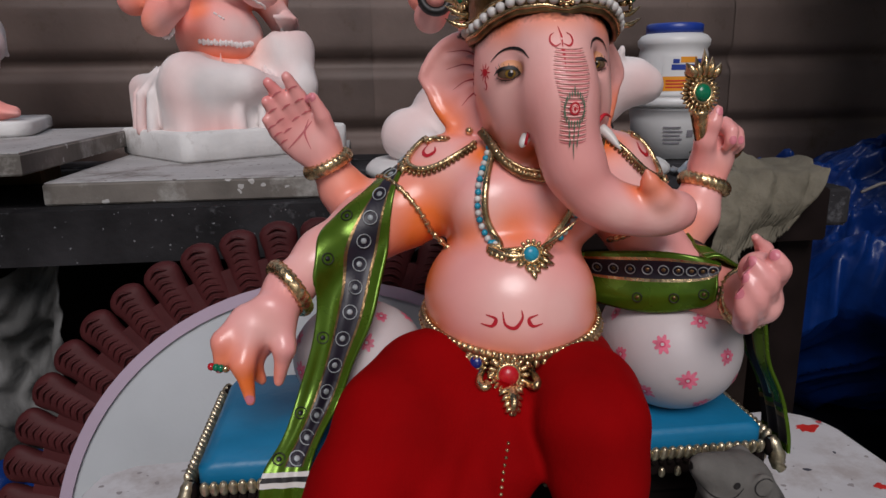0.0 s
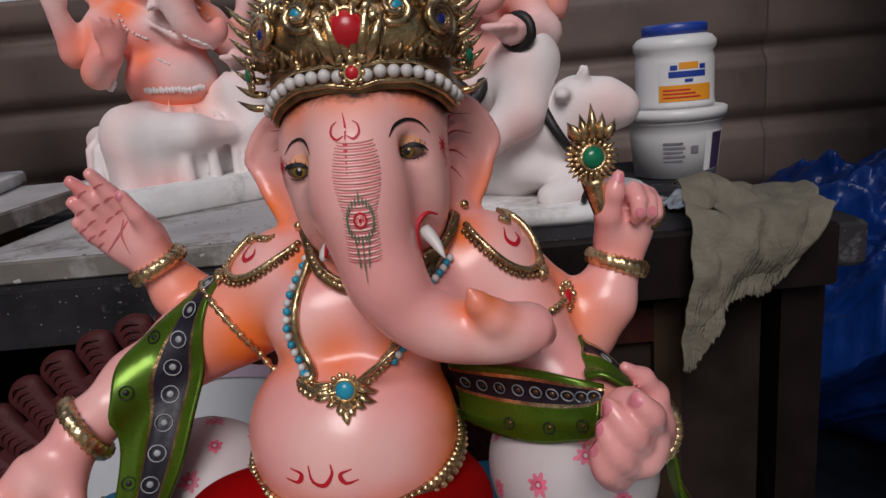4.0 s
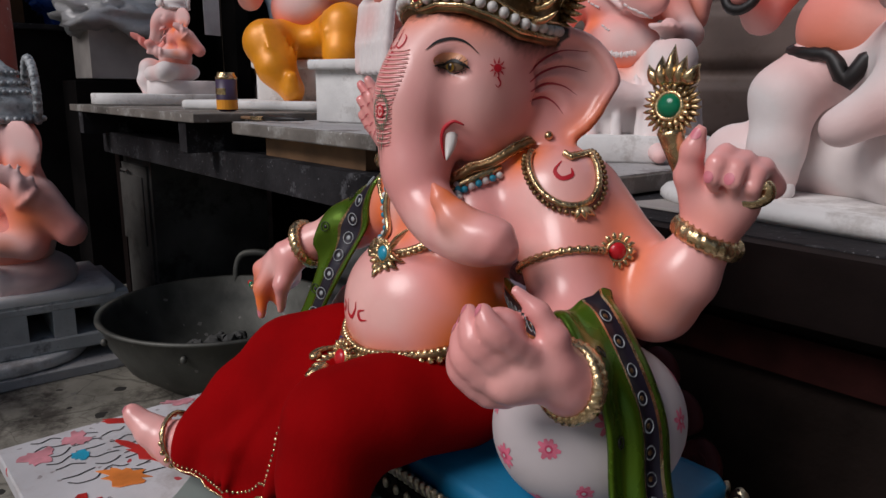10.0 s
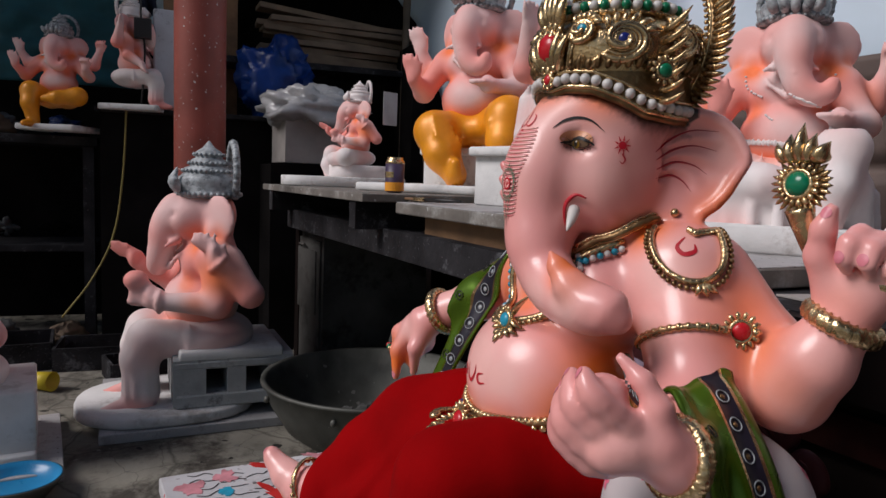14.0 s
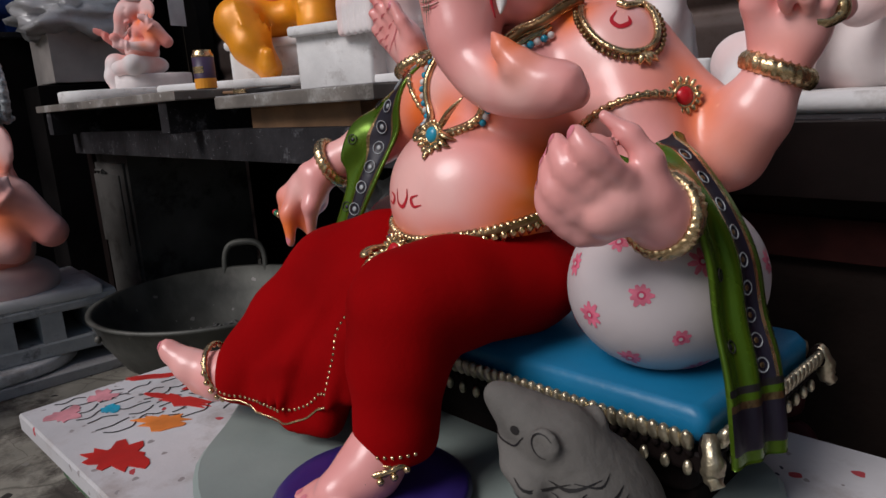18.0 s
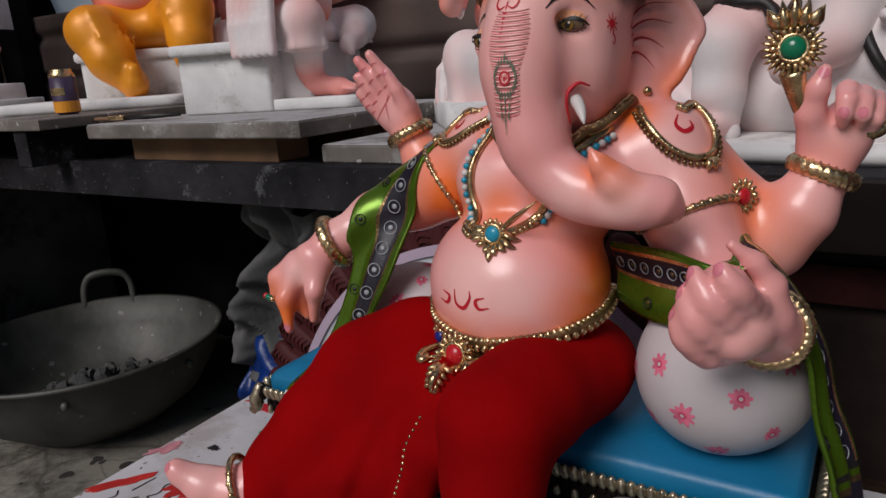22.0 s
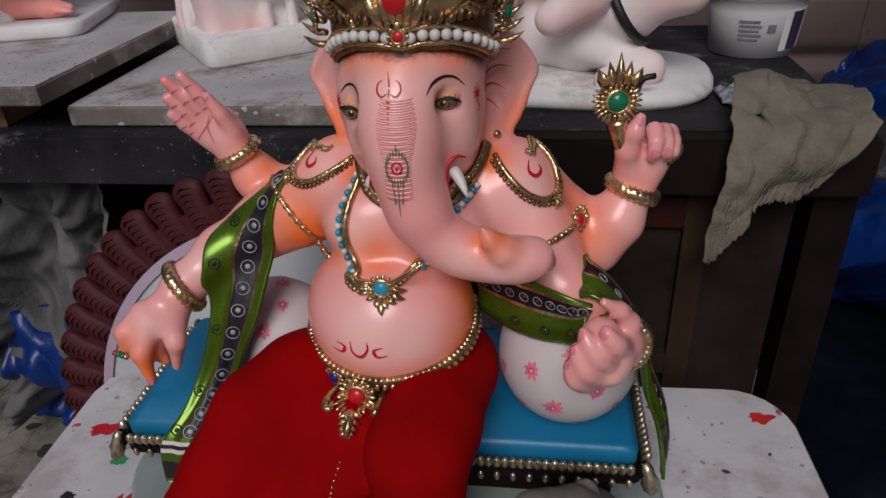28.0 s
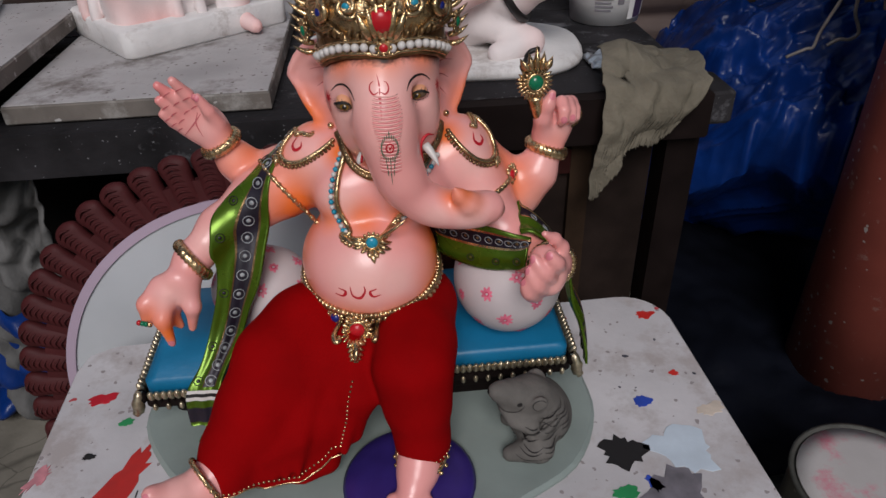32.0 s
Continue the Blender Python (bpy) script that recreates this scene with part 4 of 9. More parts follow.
    # feet
    s.chain([(-0.118, 0.540, 0.530, 0.030), (-0.140, 0.515, 0.515, 0.026), (-0.168, 0.490, 0.528, 0.0185), (-0.186, 0.476, 0.543, 0.0115), (-0.190, 0.472, 0.550, 0.0095)], 0.015, 0.012)
    s.chain([(-0.150, 0.512, 0.505, 0.020), (-0.165, 0.498, 0.503, 0.014)], 0.012)
    s.chain([(0.146, 0.575, 0.530, 0.030), (0.142, 0.552, 0.500, 0.028), (0.134, 0.522, 0.484, 0.021)], 0.015, 0.012)
    for i in range(5):
        s.chain([(0.108 + 0.012 * i, 0.518 - 0.001 * i, 0.478, 0.010), (0.103 + 0.0125 * i, 0.497 + 0.002 * abs(i - 1), 0.474, 0.0068 + (0.002 if i == 4 else 0))], 0.006)
    return s.surface(3)


def idol_dhoti():
    s = Field((-0.20, 0.44, 0.47), (0.26, 0.90, 0.74), 0.0035)
    s.ball((0.078, 0.775, 0.630), (0.112, 0.085, 0.055), 0.015)
    s.ball((0.074, 0.745, 0.655), (0.085, 0.062, 0.024), 0.015)
    s.chain([(0.140, 0.745, 0.632, 0.055), (0.141, 0.650, 0.640, 0.052), (0.139, 0.606, 0.637, 0.050), (0.143, 0.590, 0.590, 0.043), (0.148, 0.580, 0.535, 0.035), (0.148, 0.577, 0.505, 0.034)], 0.02, 0.02)
    s.chain([(0.020, 0.752, 0.630, 0.060), (-0.020, 0.688, 0.634, 0.062), (-0.050, 0.640, 0.622, 0.060), (-0.081, 0.592, 0.576, 0.051), (-0.108, 0.558, 0.536, 0.042), (-0.118, 0.540, 0.515, 0.040)], 0.02, 0.02)
    s.chain([(-0.042, 0.634, 0.608, 0.056), (-0.064, 0.584, 0.540, 0.042), (-0.071, 0.560, 0.480, 0.034)], 0.02, 0.02)
    s.chain([(-0.016, 0.636, 0.608, 0.050), (-0.021, 0.588, 0.540, 0.036), (-0.026, 0.564, 0.475, 0.026)], 0.02, 0.02)
    s.chain([(0.020, 0.645, 0.620, 0.044), (0.018, 0.600, 0.560, 0.028), (0.010, 0.576, 0.490, 0.020)], 0.02, 0.02)
    s.chain([(0.050, 0.640, 0.630, 0.036), (0.060, 0.605, 0.590, 0.024), (0.050, 0.590, 0.530, 0.014)], 0.02, 0.02)
    for i in range(6):
        # long soft pleats fanning from the waist over the shin
        t = i / 5
        s.chain([(0.046 - 0.012 * t, 0.655 - 0.02 * t, 0.650 - 0.012 * t, 0.003), (0.008 - 0.030 * t, 0.600 - 0.010 * t, 0.618 - 0.028 * t, 0.0055), (-0.012 - 0.055 * t, 0.552 - 0.010 * t, 0.556 - 0.020 * t, 0.0060), (-0.020 - 0.083 * t, 0.534 - 0.008 * t, 0.505 + 0.004 * t, 0.003)], 0.014, 0.012)
    s.chain([(0.062, 0.668, 0.640, 0.010), (0.056, 0.616, 0.625, 0.010), (0.054, 0.588, 0.590, 0.008), (0.040, 0.566, 0.520, 0.006)], 0.012, 0.01)
    s.box((0.148, 0.56, 0.44), (0.09, 0.12, 0.068), 0.004, (0, 0, 0), 0.005, True)
    s.box((-0.05, 0.52, 0.41), (0.20, 0.14, 0.072), 0.004, (0, 9, 0), 0.005, True)
    s.box((-0.215, 0.465, 0.50), (0.066, 0.09, 0.09), 0.004, (0, -28, 40), 0.005, True)
    return s.surface(3)


SKIN_V, SKIN_F = idol_skin()
DHOTI_V, DHOTI_F = idol_dhoti()
SKIN_BVH = BVHTree.FromPolygons(SKIN_V.tolist(), SKIN_F.tolist())
DHOTI_BVH = BVHTree.FromPolygons(DHOTI_V.tolist(), DHOTI_F.tolist())
_low = SKIN_F[(SKIN_V[SKIN_F][:, :, 2] < 0.893).all(1)]
SHOULDER_BVH = BVHTree.FromPolygons(SKIN_V.tolist(), _low.tolist())
BODY_BVH = BVHTree.FromPolygons(np.vstack([SKIN_V, DHOTI_V]).tolist(), SKIN_F.tolist() + (DHOTI_F + len(SKIN_V)).tolist())


def bare_body():
    s = Field((-0.10, 0.62, 0.62), (0.32, 0.93, 0.97), 0.005)
    s.ball((0.072, 0.752, 0.722), (0.096, 0.094, 0.082), 0.01)
    s.ball((0.090, 0.792, 0.825), (0.098, 0.066, 0.070), 0.022)
    s.ball((0.045, 0.748, 0.825), (0.040, 0.030, 0.036), 0.025)
    s.ball((0.140, 0.757, 0.825), (0.042, 0.032, 0.036), 0.025)
    s.ball((0.012, 0.812, 0.845), (0.048, 0.045, 0.046), 0.03)
    s.ball((0.190, 0.828, 0.845), (0.050, 0.046, 0.046), 0.03)
    s.cone((0.105, 0.800, 0.86), 0.058, (0.11, 0.79, 0.95), 0.056, 0.03)
    v, f = s.surface(2)
    return BVHTree.FromPolygons(v.tolist(), f.tolist())


TORSO_BVH = bare_body()


def drop(p, way, tree=None, lift=0.0, reach=0.12):
    """The place where a line from p along way meets the body, lifted off it."""
    hit, normal, _, _ = (tree or SKIN_BVH).ray_cast(Vector(p), Vector(way).normalized(), reach)
    if hit is None:
        near, normal, _, _ = (tree or SKIN_BVH).find_nearest(Vector(p))
        hit = near
    if normal.dot(Vector(way)) > 0:
        normal = -normal
    return np.array(hit + normal * lift)


def ring_round(c, axis, start, radius, a0, a1, n, tree=None, lift=0.0, tilt=None):
    """Points on the body all round an axis, from outside inwards."""
    ax = Vector(axis).normalized()
    u = (Vector(start) - ax * ax.dot(Vector(start))).normalized()
    w = ax.cross(u)
    out = []
    for i in range(n):
        t = i / (n - 1)
        a = radians(a0 + (a1 - a0) * t)
        d = u * math.cos(a) + w * math.sin(a)
        off = ax * (tilt(t) if tilt else 0)
        out.append(drop(Vector(c) + off + d * radius, -d, tree, lift, radius * 1.2))
    return np.array(out)


def clear(p, lift=0.004):
    """p, moved out of the skin if it lies inside it."""
    q, nn, _, dist = SKIN_BVH.find_nearest(Vector(p))
    return np.array(q + nn * lift) if (Vector(p) - q).dot(nn) < lift and dist < 0.03 else np.array(p)


class Decal:
    """Paint laid on the body: a small plane at c, facing n, whose strokes are thrown onto the skin."""

    def __init__(self, b, c, n, up=(0, 0, 1), tree=None, lift=0.0007):
        self.b, self.c, self.tree, self.lift = b, Vector(c), tree, lift
        self.n = Vector(n).normalized()
        self.u = Vector(up).cross(self.n).normalized()
        self.v = self.n.cross(self.u)

    def put(self, x, y):
        return drop(self.c + self.u * x + self.v * y + self.n * 0.05, -self.n, self.tree, self.lift, 0.1)

    def stroke(self, pts, width, material, n=14, closed=False):
        p = spline(pts, n)
        w = np.broadcast_to(np.interp(np.linspace(0, 1, n), np.linspace(0, 1, len(width)), width) if hasattr(width, "__len__") else width, (n,))
        t = np.gradient(p, axis=0)
        t /= np.linalg.norm(t, axis=1)[:, None] + 1e-12
        q = np.stack([-t[:, 1], t[:, 0]], 1)
        v = []
        for i in range(n):
            for sgn in (1, -1):
                x, y = p[i] + sgn * q[i] * w[i] / 2
                v.append(self.put(x, y))
        f = [[2 * i, 2 * i + 1, 2 * i + 3, 2 * i + 2] for i in range(n - 1)]
        self.b.add(v, f, material)

    def patch(self, outline, material, rings=3, bulge=0.0):
        o = np.asarray(outline, float)
        c = o.mean(0)
        n = len(o)
        v = [self.put(*c)]
        for r in range(1, rings + 1):
            for q in o:
                v.append(self.put(*(c + (q - c) * r / rings)))
        f = [[0, 1 + j, 1 + (j + 1) % n] for j in range(n)]
        for r in range(rings - 1):
            for j in range(n):
                k = (j + 1) % n
                f.append([1 + r * n + j, 1 + (r + 1) * n + j, 1 + (r + 1) * n + k, 1 + r * n + k])
        v = np.array(v)
        if bulge:
            v[0] += np.array(self.n) * bulge
        self.b.add(v, f, material)

    def dot(self, x, y, r, material, ry=None):
        self.patch([(x + r * math.cos(a), y + (ry or r) * math.sin(a)) for a in np.linspace(0, 2 * math.pi, 12, endpoint=False)], material, 2)


def gem(b, c, n, r, material, ring=GOLD, petals=0, petal_len=0.006):
    """A domed stone in a collar, with a frill of petals if asked."""
    n = Vector(n).normalized()
    q = n.to_track_quat("Z", "Y").to_matrix()
    b.add(*sphere(c, (r, r, 0.6 * r), 14, 8, q), material)
    circle = [np.array(Vector(c) + q @ Vector((1.08 * r * math.cos(a), 1.08 * r * math.sin(a), 0))) for a in np.linspace(0, 2 * math.pi, 16, endpoint=False)]
    b.add(*tube(circle, 0.0016 + 0.06 * r, 6, True), ring)
    for i in range(petals):
        a = 2 * math.pi * i / petals
        d = q @ Vector((math.cos(a), math.sin(a), 0))
        b.add(*sphere(Vector(c) + d * (1.25 * r + petal_len / 2), (petal_len * 0.75, 1.25 * math.pi * r / petals + 0.0004, 0.0022), 6, 5, np.array(Matrix((d, n.cross(d), n)).transposed())), ring)


def beads(b, pts, step, r, materials, lift=None):
    """Beads strung along a line, an even step apart, their materials taken in turn."""
    p = np.asarray(pts, float)
    d = np.concatenate([[0], np.cumsum(np.linalg.norm(np.diff(p, axis=0), axis=1))])
    for i, s in enumerate(np.arange(step / 2, d[-1], step)):
        c = [np.interp(s, d, p[:, k]) for k in range(3)]
        b.add(*sphere(c, r, 8, 6), materials[i % len(materials)])


def bangle(b, c, axis, r, thick, squash=1.0, studs=26):
    """A ring round a wrist, with a twisted, hammered face."""
    ax = Vector(axis).normalized()
    q = ax.to_track_quat("Z", "Y").to_matrix()
    n, m = 96, 12
    v, f = [], []
    for i in range(n):
        a = 2 * math.pi * i / n
        d = q @ Vector((math.cos(a), squash * math.sin(a), 0))
        for j in range(m):
            w = 2 * math.pi * j / m
            t = thick * (0.94 + 0.11 * math.sin(1.5 * studs * a + 2 * w) + 0.05 * math.sin(3 * studs * a - w))
            v.append(np.array(Vector(c) + d * (r + t * math.cos(w)) + ax * (1.25 * t * math.sin(w))))
    for i in range(n):
        for j in range(m):
            f.append([i * m + j, ((i + 1) % n) * m + j, ((i + 1) % n) * m + (j + 1) % m, i * m + (j + 1) % m])
    b.add(v, f, GOLD)


def ribbon(b, left, right, material, n=40, m=13, thick=0.003, folds=0.003, waves=2.5, bands=(), tree=None, lift=0.0062, way=None):
    """A cloth strip between two edges, with soft folds along it and painted bands across its width: (from, to, material)."""
    L, R = spline(left, n), spline(right, n)
    top = np.zeros((n, m, 3))
    for i in range(n):
        for j in range(m):
            u = j / (m - 1)
            top[i, j] = L[i] * (1 - u) + R[i] * u
    du, dv = np.gradient(top, axis=0), np.gradient(top, axis=1)
    nm = np.cross(du, dv)
    nm /= np.linalg.norm(nm, axis=2)[..., None] + 1e-12
    u = np.linspace(0, 1, m)[None, :, None]
    t = np.linspace(0, 1, n)[:, None, None]
    top = top + nm * (folds * np.sin(2 * math.pi * waves * u + 0.8 * t) + 0.4 * folds * np.sin(11 * u + 5 * t))
    def before(flat):
        # lay the cloth in front of the body, seen along the way
        d = Vector(way).normalized()
        for i in range(len(flat)):
            q, _, _, dist = tree.ray_cast(Vector(flat[i]) + d * 0.055, -d, 0.055 + lift)
            if q is not None:
                flat[i] = np.array(q + d * lift)
    if way is not None:
        before(top.reshape(-1, 3))
        for step in range(5):
            top[1:-1] = 0.5 * top[1:-1] + 0.25 * (top[:-2] + top[2:])
            top[:, 1:-1] = 0.5 * top[:, 1:-1] + 0.25 * (top[:, :-2] + top[:, 2:])
        before(top.reshape(-1, 3))
        du, dv = np.gradient(top, axis=0), np.gradient(top, axis=1)
        nm = np.cross(du, dv)
        nm /= np.linalg.norm(nm, axis=2)[..., None] + 1e-12
    elif tree is not None:
        flat = top.reshape(-1, 3)
        for i in range(len(flat)):
            q, nn, _, dist = tree.find_nearest(Vector(flat[i]))
            if dist < 0.06:
                off = (Vector(flat[i]) - q).dot(nn)
                if off < lift:
                    flat[i] = np.array(q + nn * (lift + 0.25 * max(0, folds + off * 0)))
        top = flat.reshape(n, m, 3)
        for step in range(4):
            top[1:-1] = 0.5 * top[1:-1] + 0.25 * (top[:-2] + top[2:])
            top[:, 1:-1] = 0.5 * top[:, 1:-1] + 0.25 * (top[:, :-2] + top[:, 2:])
        flat = top.reshape(-1, 3)
        for i in range(len(flat)):
            q, nn, _, dist = tree.find_nearest(Vector(flat[i]))
            if dist < 0.06 and (Vector(flat[i]) - q).dot(nn) < lift:
                flat[i] = np.array(q + nn * lift)
        top = flat.reshape(n, m, 3)
        du, dv = np.gradient(top, axis=0), np.gradient(top, axis=1)
        nm = np.cross(du, dv)
        nm /= np.linalg.norm(nm, axis=2)[..., None] + 1e-12
    v = np.concatenate([top.reshape(-1, 3), (top - nm * thick).reshape(-1, 3)])
    o = n * m
    groups = {}
    for i in range(n - 1):
        for j in range(m - 1):
            a = i * m + j
            key = material
            for u0, u1, t0, t1, mm in bands:
                if u0 <= (j + 0.5) / (m - 1) <= u1 and t0 <= (i + 0.5) / (n - 1) <= t1:
                    key = mm
            groups.setdefault(key, []).append([a, a + m, a + m + 1, a + 1])
            groups.setdefault(key, []).append([o + a, o + a + 1, o + a + m + 1, o + a + m])
    for i in range(n - 1):
        for j in (0, m - 1):
            a = i * m + j
            groups.setdefault(material, []).append([a, a + m, o + a + m, o + a] if j else [a, o + a, o + a + m, a + m])
    for j in range(m - 1):
        for i in (0, n - 1):
            a = i * m + j
            groups.setdefault(material, []).append([a, a + 1, o + a + 1, o + a])
    for key, fs in groups.items():
        b.add(v, fs, key)
    return top, nm


HEM_A, HEM_Z = (0, 0.25, 0.6, 0.95, 1.25, 1.7, 3.2), (0.002, 0.006, 0.004, -0.006, -0.018, -0.022, -0.020)


def crown(b):
    """The tall gilt crown: head band, domed body with scrolls, tiers, crest plate and the spiked wheel behind."""
    c = np.array((0.108, 0.790, 1.030))
    low = lambda z: float(np.interp(z, (-1, 0.01, 0.0915, 0.135, 0.2), (-1, 0.01, 0.077, 0.125, 0.19)))
    def lat(profile, material, sides=48):
        b.add(*lathe([(r, low(z)) for r, z in profile], c, sides), material)
    lat([(0.066, 0.004), (0.077, 0.006), (0.077, 0.010), (0.080, 0.022), (0.084, 0.040), (0.082, 0.058), (0.073, 0.072), (0.063, 0.080), (0.05, 0.082)], GOLD)
    lat([(0.05, 0.079), (0.064, 0.080), (0.067, 0.084), (0.064, 0.088), (0.066, 0.094), (0.060, 0.099), (0.050, 0.102), (0.043, 0.105), (0.046, 0.109), (0.041, 0.113), (0.035, 0.117), (0.034, 0.124),
         (0.039, 0.129), (0.041, 0.135), (0.038, 0.141), (0.034, 0.144), (0.010, 0.1455)], GOLD)
    fwd = radians(-82)
    # beads round the tiers
    for r, z, n, rb, ms in ((0.0655, 0.0915, 40, 0.0052, (PEARL, EMERALD)), (0.041, 0.135, 26, 0.0048, (PEARL,)), (0.046, 0.109, 34, 0.0026, (GOLD,)), (0.066, 0.0835, 50, 0.0022, (GOLD,))):
        for i in range(n):
            a = 2 * math.pi * i / n
            b.add(*sphere(c + np.array((r * math.cos(a), r * math.sin(a), low(z))), rb, 8, 6), ms[i % len(ms)])
    # pearls along the arched hem of the band
    def hem(a):
        d = abs((a - fwd + math.pi) % (2 * math.pi) - math.pi)
        return float(np.interp(d, HEM_A, HEM_Z))
    wall_v, wall_f = [], []
    for i in range(90):
        a = 2 * math.pi * i / 90
        for rr, z in ((0.0765, hem(a) - 0.012), (0.0795, hem(a) - 0.010), (0.0795, hem(a)), (0.0790, 0.012)):
            wall_v.append(c + np.array((rr * math.cos(a), rr * math.sin(a), z)))
    for i in range(90):
        for j in range(3):
            wall_f.append([4 * i + j, 4 * ((i + 1) % 90) + j, 4 * ((i + 1) % 90) + j + 1, 4 * i + j + 1])
    b.add(wall_v, wall_f, GOLD_DARK)
    n = 48
    for i in range(n):
        a = 2 * math.pi * i / n
        b.add(*sphere(c + np.array((0.0825 * math.cos(a), 0.0825 * math.sin(a), hem(a))), 0.0052, 10, 8), PEARL)
    for dz, rr, rad in ((0.0072, 0.082, 0.0020), (-0.0072, 0.081, 0.0026)):
        b.add(*tube([c + np.array((rr * math.cos(a), rr * math.sin(a), hem(a) + dz)) for a in np.linspace(0, 2 * math.pi, 90, endpoint=False)], rad, 6, True), GOLD)
    # the lower rim under the pearls
    b.add(*tube([c + np.array((0.0775 * math.cos(a), 0.0775 * math.sin(a), hem(a) - 0.010)) for a in np.linspace(0, 2 * math.pi, 90, endpoint=False)], 0.0036, 6, True, 1.3), GOLD_DARK)
    # scrolls on the dome
    prof = [(0.0815, 0.016), (0.0845, 0.030), (0.0855, 0.040), (0.0835, 0.058), (0.075, 0.072), (0.066, 0.080)]
    pz = [p[1] for p in prof]
    pr = [p[0] for p in prof]
    def on(a, z, lift=0.001):
        r = np.interp(z, pz, pr) + lift
        return c + np.array((r * math.cos(a), r * math.sin(a), low(z)))
    # bold volutes in pairs on both sides of the crest, with leaves springing from them
    def scroll(a0, sgn, zc, r0, turns, thick, stem):
        for inset, th in ((0.0, thick), (0.0062, 0.62 * thick), (0.0110, 0.45 * thick)):
            if r0 - inset < 0.008:
                continue
            pts = [on(sgn * sa + fwd, sz - 0.5 * inset, 0.0012) for sa, sz in stem]
            for i in range(34):
                t = i / 33
                ang = -2.4 + turns * 2 * math.pi * t
                rad = (r0 - inset) * (1 - 0.80 * t)
                pts.append(on(fwd + sgn * (a0 + rad * math.cos(ang) / 0.084), min(0.0785, max(0.016, zc + rad * math.sin(ang))), 0.0014 + 0.0050 * t))
            n_ = len(pts)
            b.add(*tube(np.array(pts), np.interp(np.linspace(0, 1, n_), (0, 0.12, 0.5, 1), (0.0008, th, th, 0.55 * th)), 8), GOLD)
    for sgn in (1, -1):
        for a0, zc, r0, turns, th, a1 in ((0.93, 0.047, 0.0250, 1.45, 0.0044, 0.50), (0.44, 0.060, 0.0150, 1.35, 0.0036, 0.22), (1.66, 0.052, 0.0200, 1.4, 0.0040, 1.28), (2.24, 0.046, 0.0230, 1.45, 0.0042, 1.86), (2.82, 0.050, 0.0190, 1.4, 0.0040, 2.52)):
            scroll(a0, sgn, zc, r0, turns, th, [(a1, 0.018), (a1 + 0.05, 0.019)])
            for j in range(6):
                t = j / 5
                ang = 0.5 + 1.9 * t
                p0 = on(fwd + sgn * (a0 + 0.80 * r0 * math.cos(ang) / 0.084), min(0.078, zc + 0.80 * r0 * math.sin(ang)), 0.0030)
                p2 = on(fwd + sgn * (a0 + (1.55 - 0.2 * t) * r0 * math.cos(ang - 0.25) / 0.084), min(0.0795, zc + 1.5 * r0 * math.sin(ang - 0.25)), 0.0045)
                b.add(*tube(spline([p0, (p0 + p2) / 2 + (p0 - c) * 0.035, p2], 6), [0.0016, 0.0030, 0.0034, 0.0028, 0.0018, 0.0004], 6), GOLD)
    for i in range(56):
        a = 2 * math.pi * i / 56
        p0, p2 = on(a, 0.015, 0.001), on(a + 0.05, 0.0265 + 0.004 * (i % 2), 0.0030)
        b.add(*tube(spline([p0, (p0 + p2) / 2 + (p0 - c) * 0.02, p2], 5), [0.0014, 0.0030, 0.0030, 0.0020, 0.0004], 5), GOLD_DARK)
    for a, z, m, r in ((0.93, 0.047, SAPPHIRE, 0.0058), (-0.93, 0.047, SAPPHIRE, 0.0058), (-0.46, 0.060, TURQ, 0.0055), (0.46, 0.060, TURQ, 0.0055)):
        d = np.array((math.cos(fwd + a), math.sin(fwd + a), 0.0))
        gem(b, on(fwd + a, z, 0.003), d, r, m)
    # crest plate in front
    f = np.array((math.cos(fwd), math.sin(fwd), 0))
    side = np.array((-f[1], f[0], 0))
    base = c + f * 0.083
    gem(b, base + np.array((0, 0, 0.037)) + f * 0.004, f, 0.0145, RUBY, GOLD, 16, 0.007)
    gem(b, base + np.array((0, 0, 0.006)) + f * 0.003, f, 0.0055, RUBY, GOLD, 8, 0.003)
    gem(b, base + np.array((0, 0, 0.079)) - f * 0.004, f, 0.0075, RUBY, GOLD, 12, 0.005)
    for row, (z0, z1, w, cnt) in enumerate(((0.012, 0.062, 0.034, 6), (0.050, 0.100, 0.026, 5), (0.070, 0.118, 0.010, 3))):
        for i in range(cnt):
            t = (i + 0.5) / cnt * 2 - 1
            p0 = base + side * (0.4 * w * t) + np.array((0, 0, z0)) - f * 0.003 * row
            p2 = base + side * (w * t) + np.array((0, 0, z1 - 0.018 * t * t)) + f * (0.002 - 0.002 * row)
            p1 = (p0 + p2) / 2 + f * 0.005
            b.add(*tube(spline([p0, p1, p2], 8), [0.0012, 0.0038, 0.0054, 0.0058, 0.0052, 0.0040, 0.0024, 0.0003], 6), GOLD)
    # flared leaves at both sides of the band
    for sgn in (1, -1):
        a = fwd + sgn * 1.36
        d = np.array((math.cos(a), math.sin(a), 0))
        q = c + d * 0.088 + np.array((0, 0, 0.012))
        gem(b, q + d * 0.006, d - 0.2 * f * -1, 0.0070, EMERALD, GOLD, 12, 0.005)
        for j in range(7):
            z0 = -0.026 + 0.011 * j
            dd = d - 0.55 * f * (0.6 + 0.05 * j)
            dd /= np.linalg.norm(dd)
            p0 = c + d * 0.084 - f * 0.004 + np.array((0, 0, z0 + 0.010))
            p2 = p0 + dd * 0.026 + np.array((0, 0, 0.008 + 0.002 * j))
